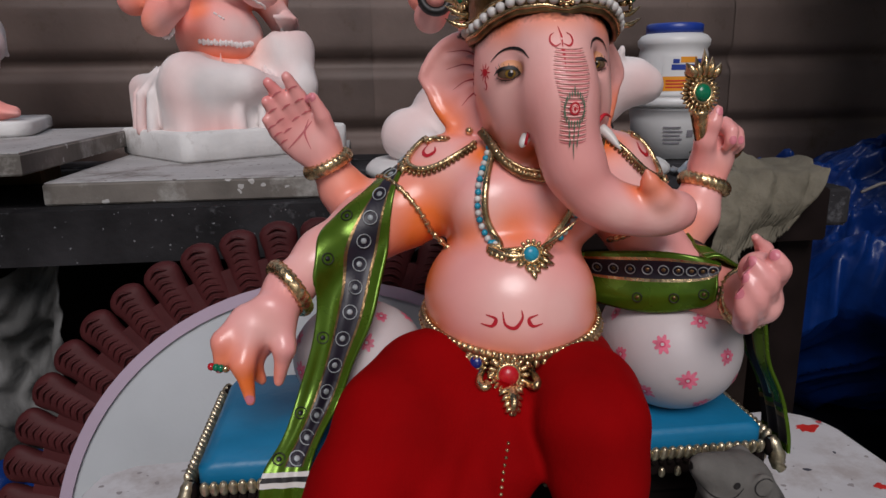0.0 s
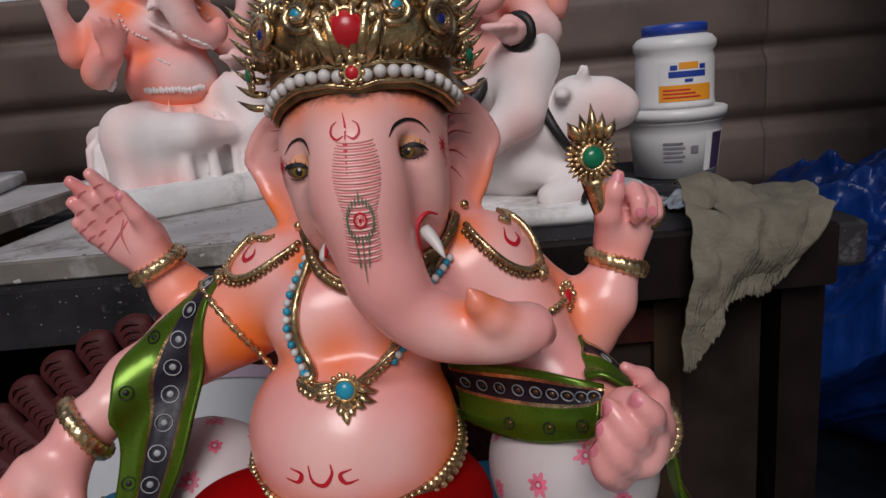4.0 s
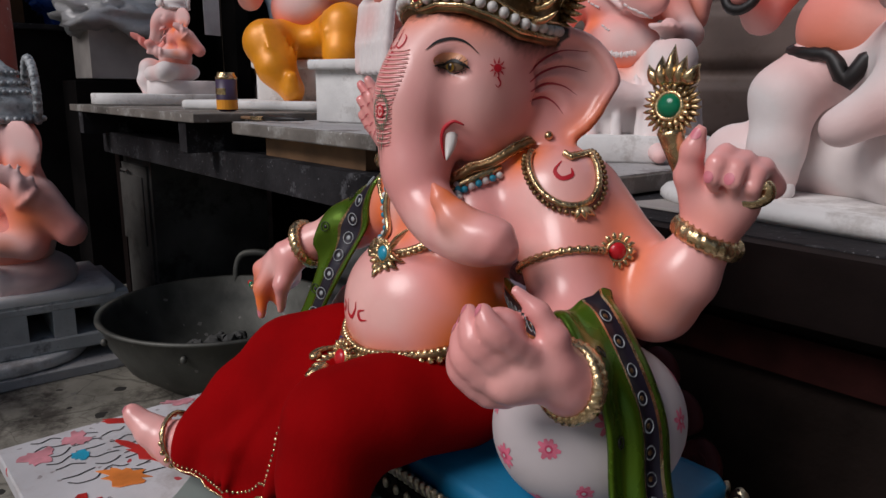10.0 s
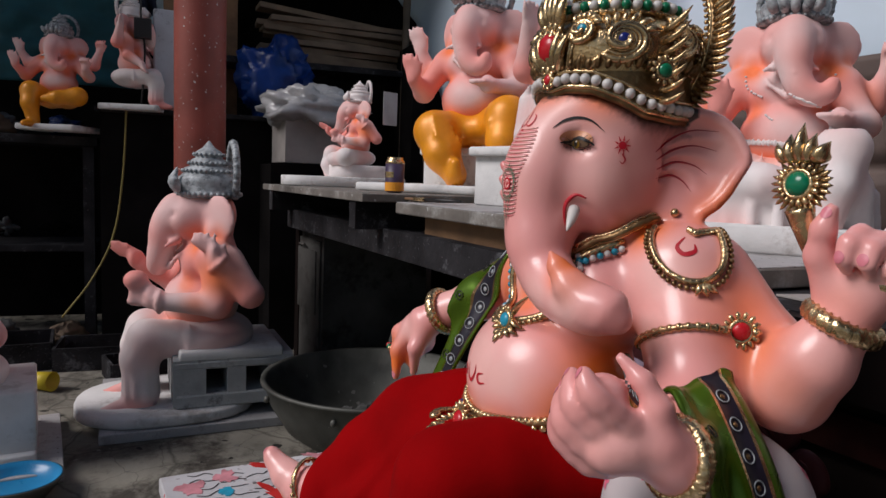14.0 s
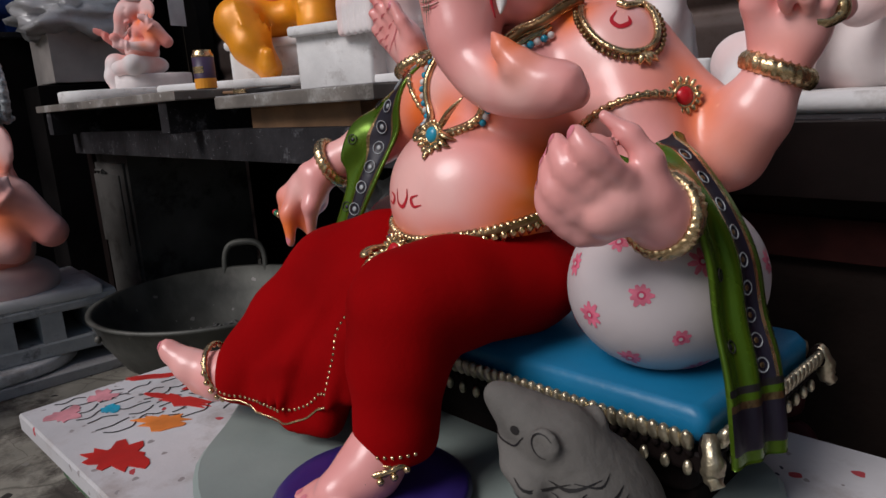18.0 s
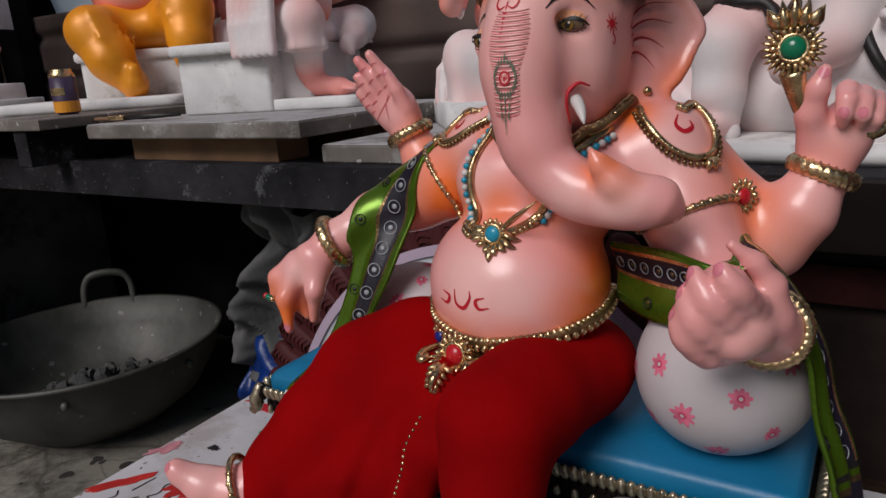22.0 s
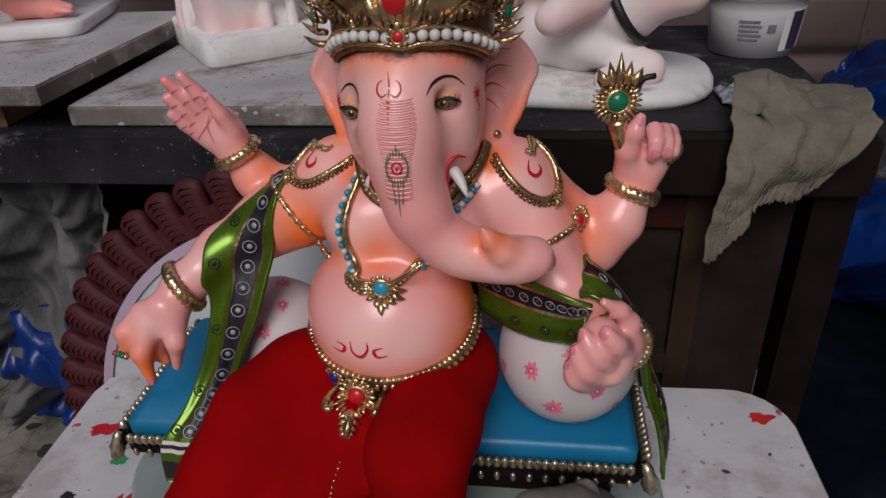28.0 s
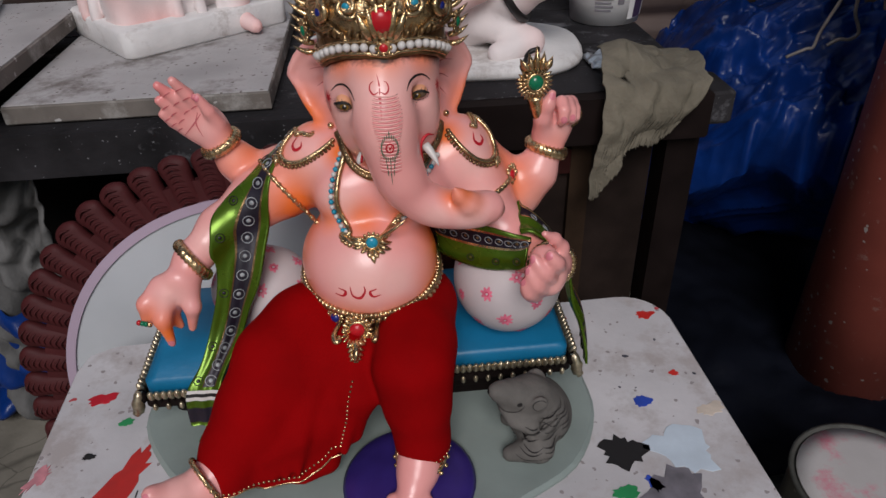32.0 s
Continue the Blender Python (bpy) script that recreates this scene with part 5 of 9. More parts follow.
            b.add(*tube(spline([p0, (p0 + p2) / 2 + np.array((0, 0, -0.003)), p2], 6), [0.0040, 0.0052, 0.0050, 0.0040, 0.0024, 0.0004], 6, False, 0.7), GOLD)
    # spiked wheel behind the crown
    back = c - f * 0.052 + np.array((0, 0, 0.052))
    up = (np.array((0, 0, 1)) - f * 0.10)
    up /= np.linalg.norm(up)
    R = 0.082
    arc = [(back + R * (side * math.sin(t) + up * math.cos(t) * 1.08)) for t in np.linspace(-2.35, 2.35, 70)]
    b.add(*tube(arc, 0.0058, 8, False, 0.7), GOLD_DARK)
    arc2 = [(back + f * 0.004 + (R - 0.002) * (side * math.sin(t) + up * math.cos(t) * 1.08)) for t in np.linspace(-2.35, 2.35, 70)]
    b.add(*tube(arc2, 0.0026, 6), GOLD)
    beads(b, [p + f * 0.006 for p in arc2], 0.0062, 0.0024, (GOLD,))
    for i in range(66):
        t = -2.35 + 4.7 * (i + 0.5) / 66
        d = side * math.sin(t) + up * math.cos(t)
        tang = side * math.cos(t) - up * math.sin(t)
        p0 = back + R * (side * math.sin(t) + up * math.cos(t) * 1.08) + d * 0.002
        p1 = p0 + d * 0.011 - tang * 0.002 * np.sign(t)
        p2 = p0 + d * 0.0215 - tang * 0.0065 * np.sign(t)
        b.add(*tube(spline([p0, p1, p2], 6), [0.0034, 0.0037, 0.0035, 0.0030, 0.0020, 0.0004], 6, False, 2.0, tuple(f)), GOLD)


def lotus(b):
    """The gilt flower held upright, with its stone, leaf crown and curled stem."""
    c = np.array((0.307, 0.846, 0.940))
    n = np.array((0.22, -0.97, 0.10))
    n /= np.linalg.norm(n)
    b.add(*sphere(c - n * 0.006, (0.021, 0.021, 0.007), 16, 8, np.array(Vector(n).to_track_quat("Z", "Y").to_matrix())), GOLD_DARK)
    gem(b, c + n * 0.003, n, 0.0108, EMERALD, GOLD, 18, 0.0050)
    gem(b, c - n * 0.002, n, 0.0118, EMERALD, GOLD, 26, 0.0100)
    side = np.cross((0, 0, 1), n)
    side /= np.linalg.norm(side)
    for t, h in ((-1.15, 0.017), (-0.55, 0.024), (0, 0.033), (0.55, 0.024), (1.15, 0.017)):
        p0 = c + np.array((0, 0, 0.018)) + side * 0.012 * t
        p2 = p0 + np.array((0, 0, h)) + side * 0.008 * t
        b.add(*tube(spline([p0, (p0 + p2) / 2 + n * 0.003, p2], 7), [0.005, 0.0084, 0.0088, 0.0074, 0.0052, 0.0026, 0.0003], 7, False, 0.6), GOLD)
    stem = spline([c + np.array((0, 0.002, -0.020)), (0.310, 0.852, 0.905), (0.318, 0.860, 0.880), (0.334, 0.868, 0.866), (0.352, 0.872, 0.864), (0.367, 0.884, 0.862), (0.376, 0.892, 0.868), (0.376, 0.890, 0.877), (0.370, 0.885, 0.875)], 34)
    b.add(*tube(stem, np.interp(np.linspace(0, 1, 34), [0, 0.2, 0.4, 0.8, 1], [0.012, 0.0085, 0.0062, 0.006, 0.004]), 9), GOLD)


def idol():
    b = Build()
    orange = tint_spots(SKIN_V, [
        (0.198, 0.852, 0.906, 0.030, 0.6), (0.212, 0.868, 0.925, 0.028, 0.6), (0.008, 0.815, 0.906, 0.030, 0.6), (-0.012, 0.828, 0.925, 0.028, 0.5), (0.203, 0.688, 0.857, 0.026, 0.9), (0.215, 0.690, 0.845, 0.022, 0.6),
        (0.235, 0.845, 0.805, 0.060, 0.9), (0.270, 0.855, 0.780, 0.055, 0.8), (0.300, 0.862, 0.770, 0.045, 0.55), (-0.020, 0.785, 0.800, 0.070, 1.1), (-0.045, 0.820, 0.815, 0.055, 1.0), (-0.105, 0.845, 0.805, 0.045, 0.8), (-0.128, 0.838, 0.875, 0.026, 0.7), (0.275, 0.86, 0.755, 0.05, 0.8), (0.255, 0.83, 0.80, 0.04, 0.7), (-0.075, 0.84, 0.80, 0.05, 0.75),
        (0.168, 0.770, 0.735, 0.068, 0.9), (0.160, 0.735, 0.700, 0.056, 0.8), (-0.020, 0.760, 0.735, 0.062, 0.95), (-0.010, 0.73, 0.70, 0.052, 0.8), (0.075, 0.712, 0.806, 0.034, 0.55), (0.030, 0.73, 0.80, 0.03, 0.5), (0.125, 0.725, 0.806, 0.03, 0.5),
        (-0.115, 0.840, 0.835, 0.045, 0.75), (0.11, 0.725, 1.03, 0.040, 0.8), (0.07, 0.74, 1.02, 0.034, 0.8), (0.15, 0.75, 1.02, 0.034, 0.8), (-0.005, 0.822, 0.912, 0.034, 0.7), (0.205, 0.862, 0.914, 0.034, 0.6), (-0.205, 0.655, 0.665, 0.040, 0.75), (-0.225, 0.66, 0.69, 0.03, 0.5), (0.06, 0.685, 0.660, 0.055, 0.75), (0.11, 0.69, 0.662, 0.05, 0.7), (0.015, 0.69, 0.665, 0.045, 0.7),
        (0.31, 0.74, 0.725, 0.035, 0.45), (0.18, 0.795, 0.885, 0.032, 0.75), (0.045, 0.760, 0.885, 0.030, 0.75), (0.10, 0.74, 0.885, 0.04, 0.6), (-0.16, 0.845, 0.89, 0.025, 0.5), (0.335, 0.880, 0.842, 0.025, 0.45), (0.13, 0.80, 0.90, 0.05, 0.5), (0.166, 0.77, 0.885, 0.025, 0.5)])
    orange = np.clip(1.35 * orange, 0, 1)
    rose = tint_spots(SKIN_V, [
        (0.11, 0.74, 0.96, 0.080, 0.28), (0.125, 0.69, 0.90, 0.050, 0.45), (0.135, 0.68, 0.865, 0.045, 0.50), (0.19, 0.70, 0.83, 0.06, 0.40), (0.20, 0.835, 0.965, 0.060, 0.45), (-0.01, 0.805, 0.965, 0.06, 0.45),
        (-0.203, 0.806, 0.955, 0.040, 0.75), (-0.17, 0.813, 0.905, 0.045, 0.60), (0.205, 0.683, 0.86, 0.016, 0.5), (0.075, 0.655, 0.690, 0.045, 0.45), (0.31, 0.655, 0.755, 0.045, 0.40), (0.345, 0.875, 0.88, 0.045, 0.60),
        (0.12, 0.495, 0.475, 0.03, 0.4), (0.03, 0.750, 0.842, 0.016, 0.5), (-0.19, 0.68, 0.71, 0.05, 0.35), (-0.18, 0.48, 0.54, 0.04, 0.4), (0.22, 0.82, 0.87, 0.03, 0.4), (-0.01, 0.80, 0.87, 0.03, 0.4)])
    # soft dark brushwork where the crown meets the brow
    rel = SKIN_V - np.array((0.108, 0.790, 1.030))
    turn = np.abs((np.arctan2(rel[:, 1], rel[:, 0]) - radians(-82) + math.pi) % (2 * math.pi) - math.pi)
    gap = rel[:, 2] - (np.interp(turn, HEM_A, HEM_Z) - 0.013)
    grain = np.random.default_rng(4).uniform(-0.0018, 0.0018, len(gap))
    depth = np.interp(turn, (0, 0.5, 1.2), (0.006, 0.010, 0.016))
    hair = np.clip((gap + depth + grain) / depth, 0, 1) ** 1.2 * (np.hypot(rel[:, 0], rel[:, 1]) < 0.10) * (turn < 2.0)
    # paler spray on the full forms, highlights put into the colour: belly, chest, arms, brow, cheeks, backs of the
    # hands
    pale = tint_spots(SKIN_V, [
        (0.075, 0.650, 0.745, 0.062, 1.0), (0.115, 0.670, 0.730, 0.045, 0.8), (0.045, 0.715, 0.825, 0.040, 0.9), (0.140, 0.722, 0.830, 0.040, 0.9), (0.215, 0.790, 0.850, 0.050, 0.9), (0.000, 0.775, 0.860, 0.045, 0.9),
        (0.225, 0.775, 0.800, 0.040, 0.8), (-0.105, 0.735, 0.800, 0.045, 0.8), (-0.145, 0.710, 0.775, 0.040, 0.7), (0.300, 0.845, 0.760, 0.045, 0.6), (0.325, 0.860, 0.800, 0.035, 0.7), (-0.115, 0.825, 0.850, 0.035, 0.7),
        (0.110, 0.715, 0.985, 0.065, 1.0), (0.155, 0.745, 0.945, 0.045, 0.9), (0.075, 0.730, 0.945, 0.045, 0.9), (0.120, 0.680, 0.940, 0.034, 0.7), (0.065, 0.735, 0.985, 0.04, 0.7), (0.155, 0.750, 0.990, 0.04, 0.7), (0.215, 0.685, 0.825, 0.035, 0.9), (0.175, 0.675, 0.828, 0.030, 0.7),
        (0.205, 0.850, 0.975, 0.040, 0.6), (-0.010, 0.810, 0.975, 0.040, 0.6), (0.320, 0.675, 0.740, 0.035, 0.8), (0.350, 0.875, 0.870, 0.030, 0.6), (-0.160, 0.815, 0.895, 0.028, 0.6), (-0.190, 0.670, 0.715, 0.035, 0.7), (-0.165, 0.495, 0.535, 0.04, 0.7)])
    # brownish shading round the eyes
    olive = 0.38 * tint_spots(SKIN_V, [(0.067, 0.712, 0.962, 0.017, 0.55), (0.058, 0.718, 0.968, 0.012, 0.35), (0.1525, 0.724, 0.970, 0.017, 0.55), (0.160, 0.730, 0.976, 0.012, 0.35)])
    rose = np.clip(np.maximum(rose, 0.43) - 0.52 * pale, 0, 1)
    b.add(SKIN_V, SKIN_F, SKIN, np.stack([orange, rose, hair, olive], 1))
    b.add(DHOTI_V, DHOTI_F, RED_CLOTH)

    # ---- painted marks ----
    face = (0.14, -0.99, 0.12)
    d = Decal(b, (0.113, 0.690, 0.992), face)
    d.stroke([(0, -0.004), (0.0004, 0.006), (-0.0012, 0.0165)], (0.0009, 0.0017, 0.0004), PAINT_RED)
    for s in (1, -1):
        d.stroke([(0.0012 * s, -0.0010), (0.0065 * s, -0.0036), (0.0105 * s, 0.0008), (0.0096 * s, 0.0070), (0.0058 * s, 0.0100)], (0.0006, 0.0020, 0.0014, 0.0004), PAINT_RED, 18)
    d.dot(0, -0.007, 0.0020, PAINT_RED)
    d.dot(0, -0.0125, 0.0015, PAINT_RED)
    d.stroke([(0, -0.015), (0, -0.030)], (0.0014, 0.0004), PAINT_RED)
    d.dot(0, 0.0035, 0.0012, SKIN)
    e = Decal(b, (0.121, 0.680, 0.940), (0.14, -0.98, 0.18))
    for i in range(21):
        y = 0.044 - 0.0043 * i
        w = 0.0125 + 0.0050 * math.sin(math.pi * min(1, (i + 1) / 13))
        e.stroke([(-w, y + 0.0014), (-0.5 * w, y - 0.0004), (0.5 * w, y - 0.0004), (w, y + 0.0014)], (0.0003, 0.0014, 0.0014, 0.0003), PAINT_GROOVE, 12)
        ridge = np.array([e.put(x, y + 0.0021 + 0.0018 * (x / w) ** 2) for x in np.linspace(-w, w, 13)])
        b.add(*tube(ridge, 0.0011 * np.sin(np.linspace(0.12, math.pi - 0.12, 13)) ** 0.5, 6), SKIN)
    e.lift = 0.0024
    for i in range(22):
        a = 2 * math.pi * (i + 0.5) / 22
        x, y = 0.0092 * math.cos(a), -0.011 + 0.0140 * math.sin(a)
        e.stroke([(x, y + 0.0032), (x * 1.02, y - 0.0032)], (0.0004, 0.0016, 0.0004), PAINT_GREEN, 5)
    for i in range(9):
        x = (i % 3 - 1) * (0.0046 - 0.0007 * (i // 3))
        y = -0.026 - 0.0080 * (i // 3) - 0.002 * (i % 3 == 1)
        e.stroke([(x, y + 0.0036), (x, y - 0.0044)], (0.0004, 0.0014, 0.0004), PAINT_GREEN, 5)
    e.stroke([(0, 0.010), (0, 0.002)], (0.0004, 0.0014, 0.0004), PAINT_GREEN, 5)
    e.stroke([(0, -0.046), (0.0006, -0.058)], (0.0010, 0.0003), PAINT_GREEN, 5)
    e.dot(0, -0.011, 0.0050, PAINT_RED, 0.0062)
    e.dot(0, -0.011, 0.0032, SKIN, 0.0042)
    e.dot(0, -0.011, 0.0016, PAINT_RED, 0.0024)
    # eyes
    for c, n, s in (((0.067, 0.712, 0.966), (-0.35, -0.93, 0.05), -1), ((0.1525, 0.724, 0.974), (0.62, -0.78, 0.05), 1)):
        g = Decal(b, c, n, lift=0.0008)
        almond = [(0.0150 * math.cos(a), (0.0086 if math.sin(a) > 0 else 0.0066) * math.sin(a) - 0.04 * 0.0150 * math.cos(a) * s) for a in np.linspace(0, 2 * math.pi, 20, endpoint=False)]
        g.patch([(1.0 * x, 1.1 * y + 0.0022) for x, y in almond], LID, 3)
        g.lift = 0.0014
        g.patch([(0.84 * x, 0.56 * y - 0.0018) for x, y in almond], BROW, 3)
        g.lift = 0.0019
        g.patch([(0.76 * x, 0.44 * y - 0.0018) for x, y in almond], EYE_WHITE, 3)
        g.lift = 0.0022
        g.dot(-0.0005 * s, -0.0014, 0.0056, BROW, 0.0042)
        g.lift = 0.0025
        g.dot(-0.0005 * s, -0.0014, 0.0049, IRIS, 0.0037)
        g.lift = 0.0029
        g.dot(-0.0005 * s, -0.0012, 0.0025, BLACK)
        g.lift = 0.0032
        # white dot painted in as the glint of the eye
        g.dot(0.0012, 0.0006, 0.0009, IVORY)
        g.stroke([(-0.0140 * s, -0.003), (-0.008 * s, 0.0022), (0, 0.0036), (0.008 * s, 0.0022), (0.0165 * s, -0.0030)], (0.0012, 0.0032, 0.0010), BLACK, 14)
        g.stroke([(-0.0125 * s, -0.0035), (-0.004 * s, -0.0060), (0.006 * s, -0.0058), (0.0145 * s, -0.0030)], (0.0006, 0.0013, 0.0006), BLACK, 12)
        for k in range(7):
            x = (-0.010 + 0.0036 * k) * s
            g.stroke([(x, 0.0030 - 0.00012 * (k - 3) ** 2), (x + 0.0016 * s * (k - 2) * 0.5, 0.0064 - 0.00020 * (k - 3) ** 2)], (0.0008, 0.0002), BLACK, 4)
        for k in range(9):
            x = (-0.012 + 0.0032 * k) * s
            g.stroke([(x, -0.0062 + 0.00006 * (k - 4) ** 2), (x + 0.0008 * s, -0.0092 + 0.00012 * (k - 4) ** 2)], (0.0007, 0.0002), BLACK, 4)
        g.lift = 0.0008
        g.stroke([(-0.022 * s, 0.0120), (-0.013 * s, 0.0200), (0.000, 0.0235), (0.013 * s, 0.0205), (0.024 * s, 0.0110)], (0.0006, 0.0030, 0.0022, 0.0005), BLACK, 18)
    # marks on the temples
    for c, n in (((0.168, 0.764, 0.972), (0.85, -0.52, 0)), ((0.049, 0.742, 0.966), (-0.80, -0.60, 0))):
        g = Decal(b, c, n)
        g.dot(0, 0, 0.0040, PAINT_RED)
        for k in range(9):
            a = 2 * math.pi * k / 9
            g.stroke([(0.0044 * math.cos(a), 0.0044 * math.sin(a)), (0.0080 * math.cos(a), 0.0098 * math.sin(a))], (0.0018, 0.0004), PAINT_RED, 4)
        g.stroke([(0, -0.008), (0.0030, -0.0135), (0.0006, -0.0175), (-0.0022, -0.0150)], (0.0018, 0.0014, 0.0005), PAINT_RED, 10)
    # ear lines
    for o, h in (((0.181, 0.824), (0.588, 0.809)), ((0.030, 0.804), (-0.883, 0.470))):
        n3 = np.array((h[1], -h[0], 0)) * (1 if h[0] > 0 else -1)
        for pts in EAR_FOLDS:
            q = [drop(np.array((o[0] + h[0] * u, o[1] + h[1] * u, z)) + n3 * 0.03, -n3, None, 0.0001, 0.06) for u, z in spline(pts, 12)]
            b.add(*tube(q, np.interp(np.linspace(0, 1, 12), (0, 0.25, 1), (0.0005, 0.0013, 0.0002)), 5), EAR_LINE)
    # crescents on the belly
    g = Decal(b, (0.067, 0.655, 0.724), (0.1, -1, 0.05), tree=SKIN_BVH)
    for x, s in ((0, 1.2), (-0.022, 0.95), (0.022, 0.95)):
        g.stroke([(x - 0.008 * s, 0.008 * s), (x - 0.006 * s, -0.003 * s), (x + 0.002 * s, -0.006 * s), (x + 0.008 * s, 0.002 * s), (x + 0.0075 * s, 0.009 * s)] if x == 0 else
                 [(x + 0.004 * s * np.sign(x), 0.006 * s), (x - 0.006 * s * np.sign(x), 0.002 * s), (x - 0.002 * s * np.sign(x), -0.006 * s), (x + 0.009 * s * np.sign(x), -0.004 * s)], (0.0009, 0.0042, 0.0009), PAINT_RED, 16)
    # drops on the shoulders
    for c, n in (((0.217, 0.818, 0.868), (0.45, -0.75, 0.48)), ((-0.008, 0.800, 0.872), (-0.35, -0.80, 0.48))):
        g = Decal(b, c, n)
        g.stroke([(-0.004, 0.010), (-0.0075, -0.002), (0, -0.0085), (0.008, -0.003), (0.006, 0.004)], (0.0008, 0.0042, 0.0044, 0.0008), PAINT_RED, 16)
    # nails
    for p, n in (((-0.149, 0.802, 0.942), (0.5, -1, 0.2)),
                 ((0.314, 0.640, 0.793), (-0.1, -0.8, 0.6)), ((0.293, 0.642, 0.787), (-0.2, -0.8, 0.6)), ((0.286, 0.638, 0.772), (-0.2, -0.8, 0.6)), ((0.282, 0.637, 0.756), (-0.2, -0.8, 0.6)),
                 ((0.332, 0.849, 0.918), (0.1, -1, 0.2)), ((0.350, 0.846, 0.884), (0.1, -1, 0.1)), ((0.363, 0.856, 0.883), (0.2, -1, 0.1)), ((-0.231, 0.651, 0.680), (-0.4, -0.9, 0)), ((-0.2000, 0.645, 0.648), (0, -1, 0)), ((-0.190, 0.466, 0.552), (-0.4, -0.6, 0.7))):
        Decal(b, p, n, lift=0.0006).dot(0, 0, 0.0044, NAIL, 0.0050)
    for i in range(5):
        Decal(b, (0.103 + 0.0125 * i, 0.495 + 0.002 * abs(i - 1), 0.482), (0, -0.6, 0.8), lift=0.0006).dot(0, 0, 0.0034, NAIL, 0.0040)
    # creases of the open palm
    for base, mid, tip in PALM[:4]:
        way = np.array(tip) - np.array(base)
        across = np.array((-way[2], 0, way[0])) / np.linalg.norm(way) * 0.0062
        for t in (0.12, 0.42, 0.72):
            q = np.array(base) + way * t
            g = Decal(b, (q[0], 0.80, q[2]), (0, -1, 0))
            g.stroke([(-across[0], -across[2]), (0, 0.0010), (across[0], across[2])], (0.0006, 0.0022, 0.0006), PAINT_GROOVE, 7)
    g = Decal(b, (-0.160, 0.80, 0.895), (0, -1, 0))
    for pts in (((-0.022, -0.012), (-0.004, 0.006), (0.008, 0.020)), ((0.004, 0.022), (-0.001, 0.006), (0.006, -0.012))):
        g.stroke(pts, (0.0006, 0.0024, 0.0007), PAINT_GROOVE, 10)

    # ---- jewellery ----
    crown(b)
    lotus(b)
    # tusks
    b.add(*tube(spline([(0.161, 0.719, 0.909), (0.170, 0.711, 0.900), (0.178, 0.702, 0.889)], 8), [0.0058, 0.0058, 0.0055, 0.005, 0.0044, 0.0034, 0.0022, 0.0006], 12), IVORY)
    b.add(*tube([clear(q, 0.0004) for q in spline([(0.172, 0.725, 0.920), (0.164, 0.718, 0.923), (0.156, 0.712, 0.914), (0.155, 0.711, 0.900), (0.158, 0.713, 0.888)], 16)], np.interp(np.linspace(0, 1, 16), (0, 0.4, 1), (0.0008, 0.0022, 0.0006)), 6), PAINT_RED)
    b.add(*tube(spline([(0.086, 0.712, 0.905), (0.080, 0.705, 0.897), (0.078, 0.702, 0.892)], 6), [0.0058, 0.0056, 0.005, 0.0042, 0.0032, 0.0012], 10), IVORY)
    b.add(*tube(spline([(0.088, 0.706, 0.915), (0.084, 0.701, 0.905), (0.082, 0.701, 0.895)], 8), 0.0016, 6), PAINT_RED)
    # ear studs
    for p, n in (((0.181, 0.822, 0.908), (0.7, -0.7, 0)), ((0.030, 0.800, 0.902), (-0.5, -0.85, 0))):
        b.add(*sphere(drop(np.array(p) + np.array(n) * 0.03, -np.array(n), None, 0.002), 0.0046, 10, 8), GOLD)
    # collar at the neck
    pts = []
    for q in spline([(0.040, 0.775, 0.905), (0.046, 0.752, 0.896), (0.062, 0.728, 0.880), (0.085, 0.715, 0.868), (0.112, 0.712, 0.864), (0.140, 0.722, 0.868), (0.160, 0.748, 0.882), (0.174, 0.785, 0.898), (0.182, 0.810, 0.906)], 60):
        near, nn, _, _ = TORSO_BVH.find_nearest(Vector(q))
        pts.append(clear(near + nn * 0.004))
    pts = np.array(pts)
    b.add(*tube(pts, 0.0062, 8, False, 0.7), GOLD_DARK)
    for dz in (-0.0048, 0.0048):
        b.add(*tube([clear(q + np.array((0, -0.001, dz)), 0.003) for q in pts], 0.0019, 6), GOLD)
    beads(b, pts + np.array((0, -0.0025, 0)), 0.0058, 0.0036, (GOLD, GOLD, GOLD_DARK))
    # the long necklace, with its bead string
    front = (0.14, -0.99, 0.0)
    line = [(0.046, 0.74, 0.895), (0.033, 0.70, 0.860), (0.030, 0.68, 0.825), (0.040, 0.65, 0.800), (0.062, 0.64, 0.785), (0.088, 0.63, 0.781), (0.118, 0.64, 0.787), (0.137, 0.65, 0.806), (0.150, 0.67, 0.834), (0.170, 0.70, 0.858), (0.188, 0.76, 0.882)]
    fine = spline(line, 80)
    on = np.array([drop((p[0] + 0.0, p[1] - 0.03, p[2]), (-0.14, 0.99, 0) if 0.05 < p[0] < 0.16 else ((0.2, 0.98, -0.1) if p[0] <= 0.05 else (-0.45, 0.9, -0.1)), TORSO_BVH, 0.003, 0.25) for p in fine])
    for step in range(6):
        on[1:-1] = 0.5 * on[1:-1] + 0.25 * (on[:-2] + on[2:])
    on = np.array([clear(q, 0.003) for q in on])
    b.add(*tube(on, 0.0038, 8), GOLD)
    beads(b, on, 0.0052, 0.0034, (GOLD,))
    outer = []
    for i in range(len(on)):
        t = on[min(i + 1, len(on) - 1)] - on[max(i - 1, 0)]
        sd = np.cross(t, (0.14, -0.99, 0.1))
        sd /= np.linalg.norm(sd) + 1e-9
        q, nn, _, _ = TORSO_BVH.find_nearest(Vector(on[i] + sd * 0.0082 * (1 if i < 80 else 1)))
        outer.append(np.array(q + nn * 0.0036))
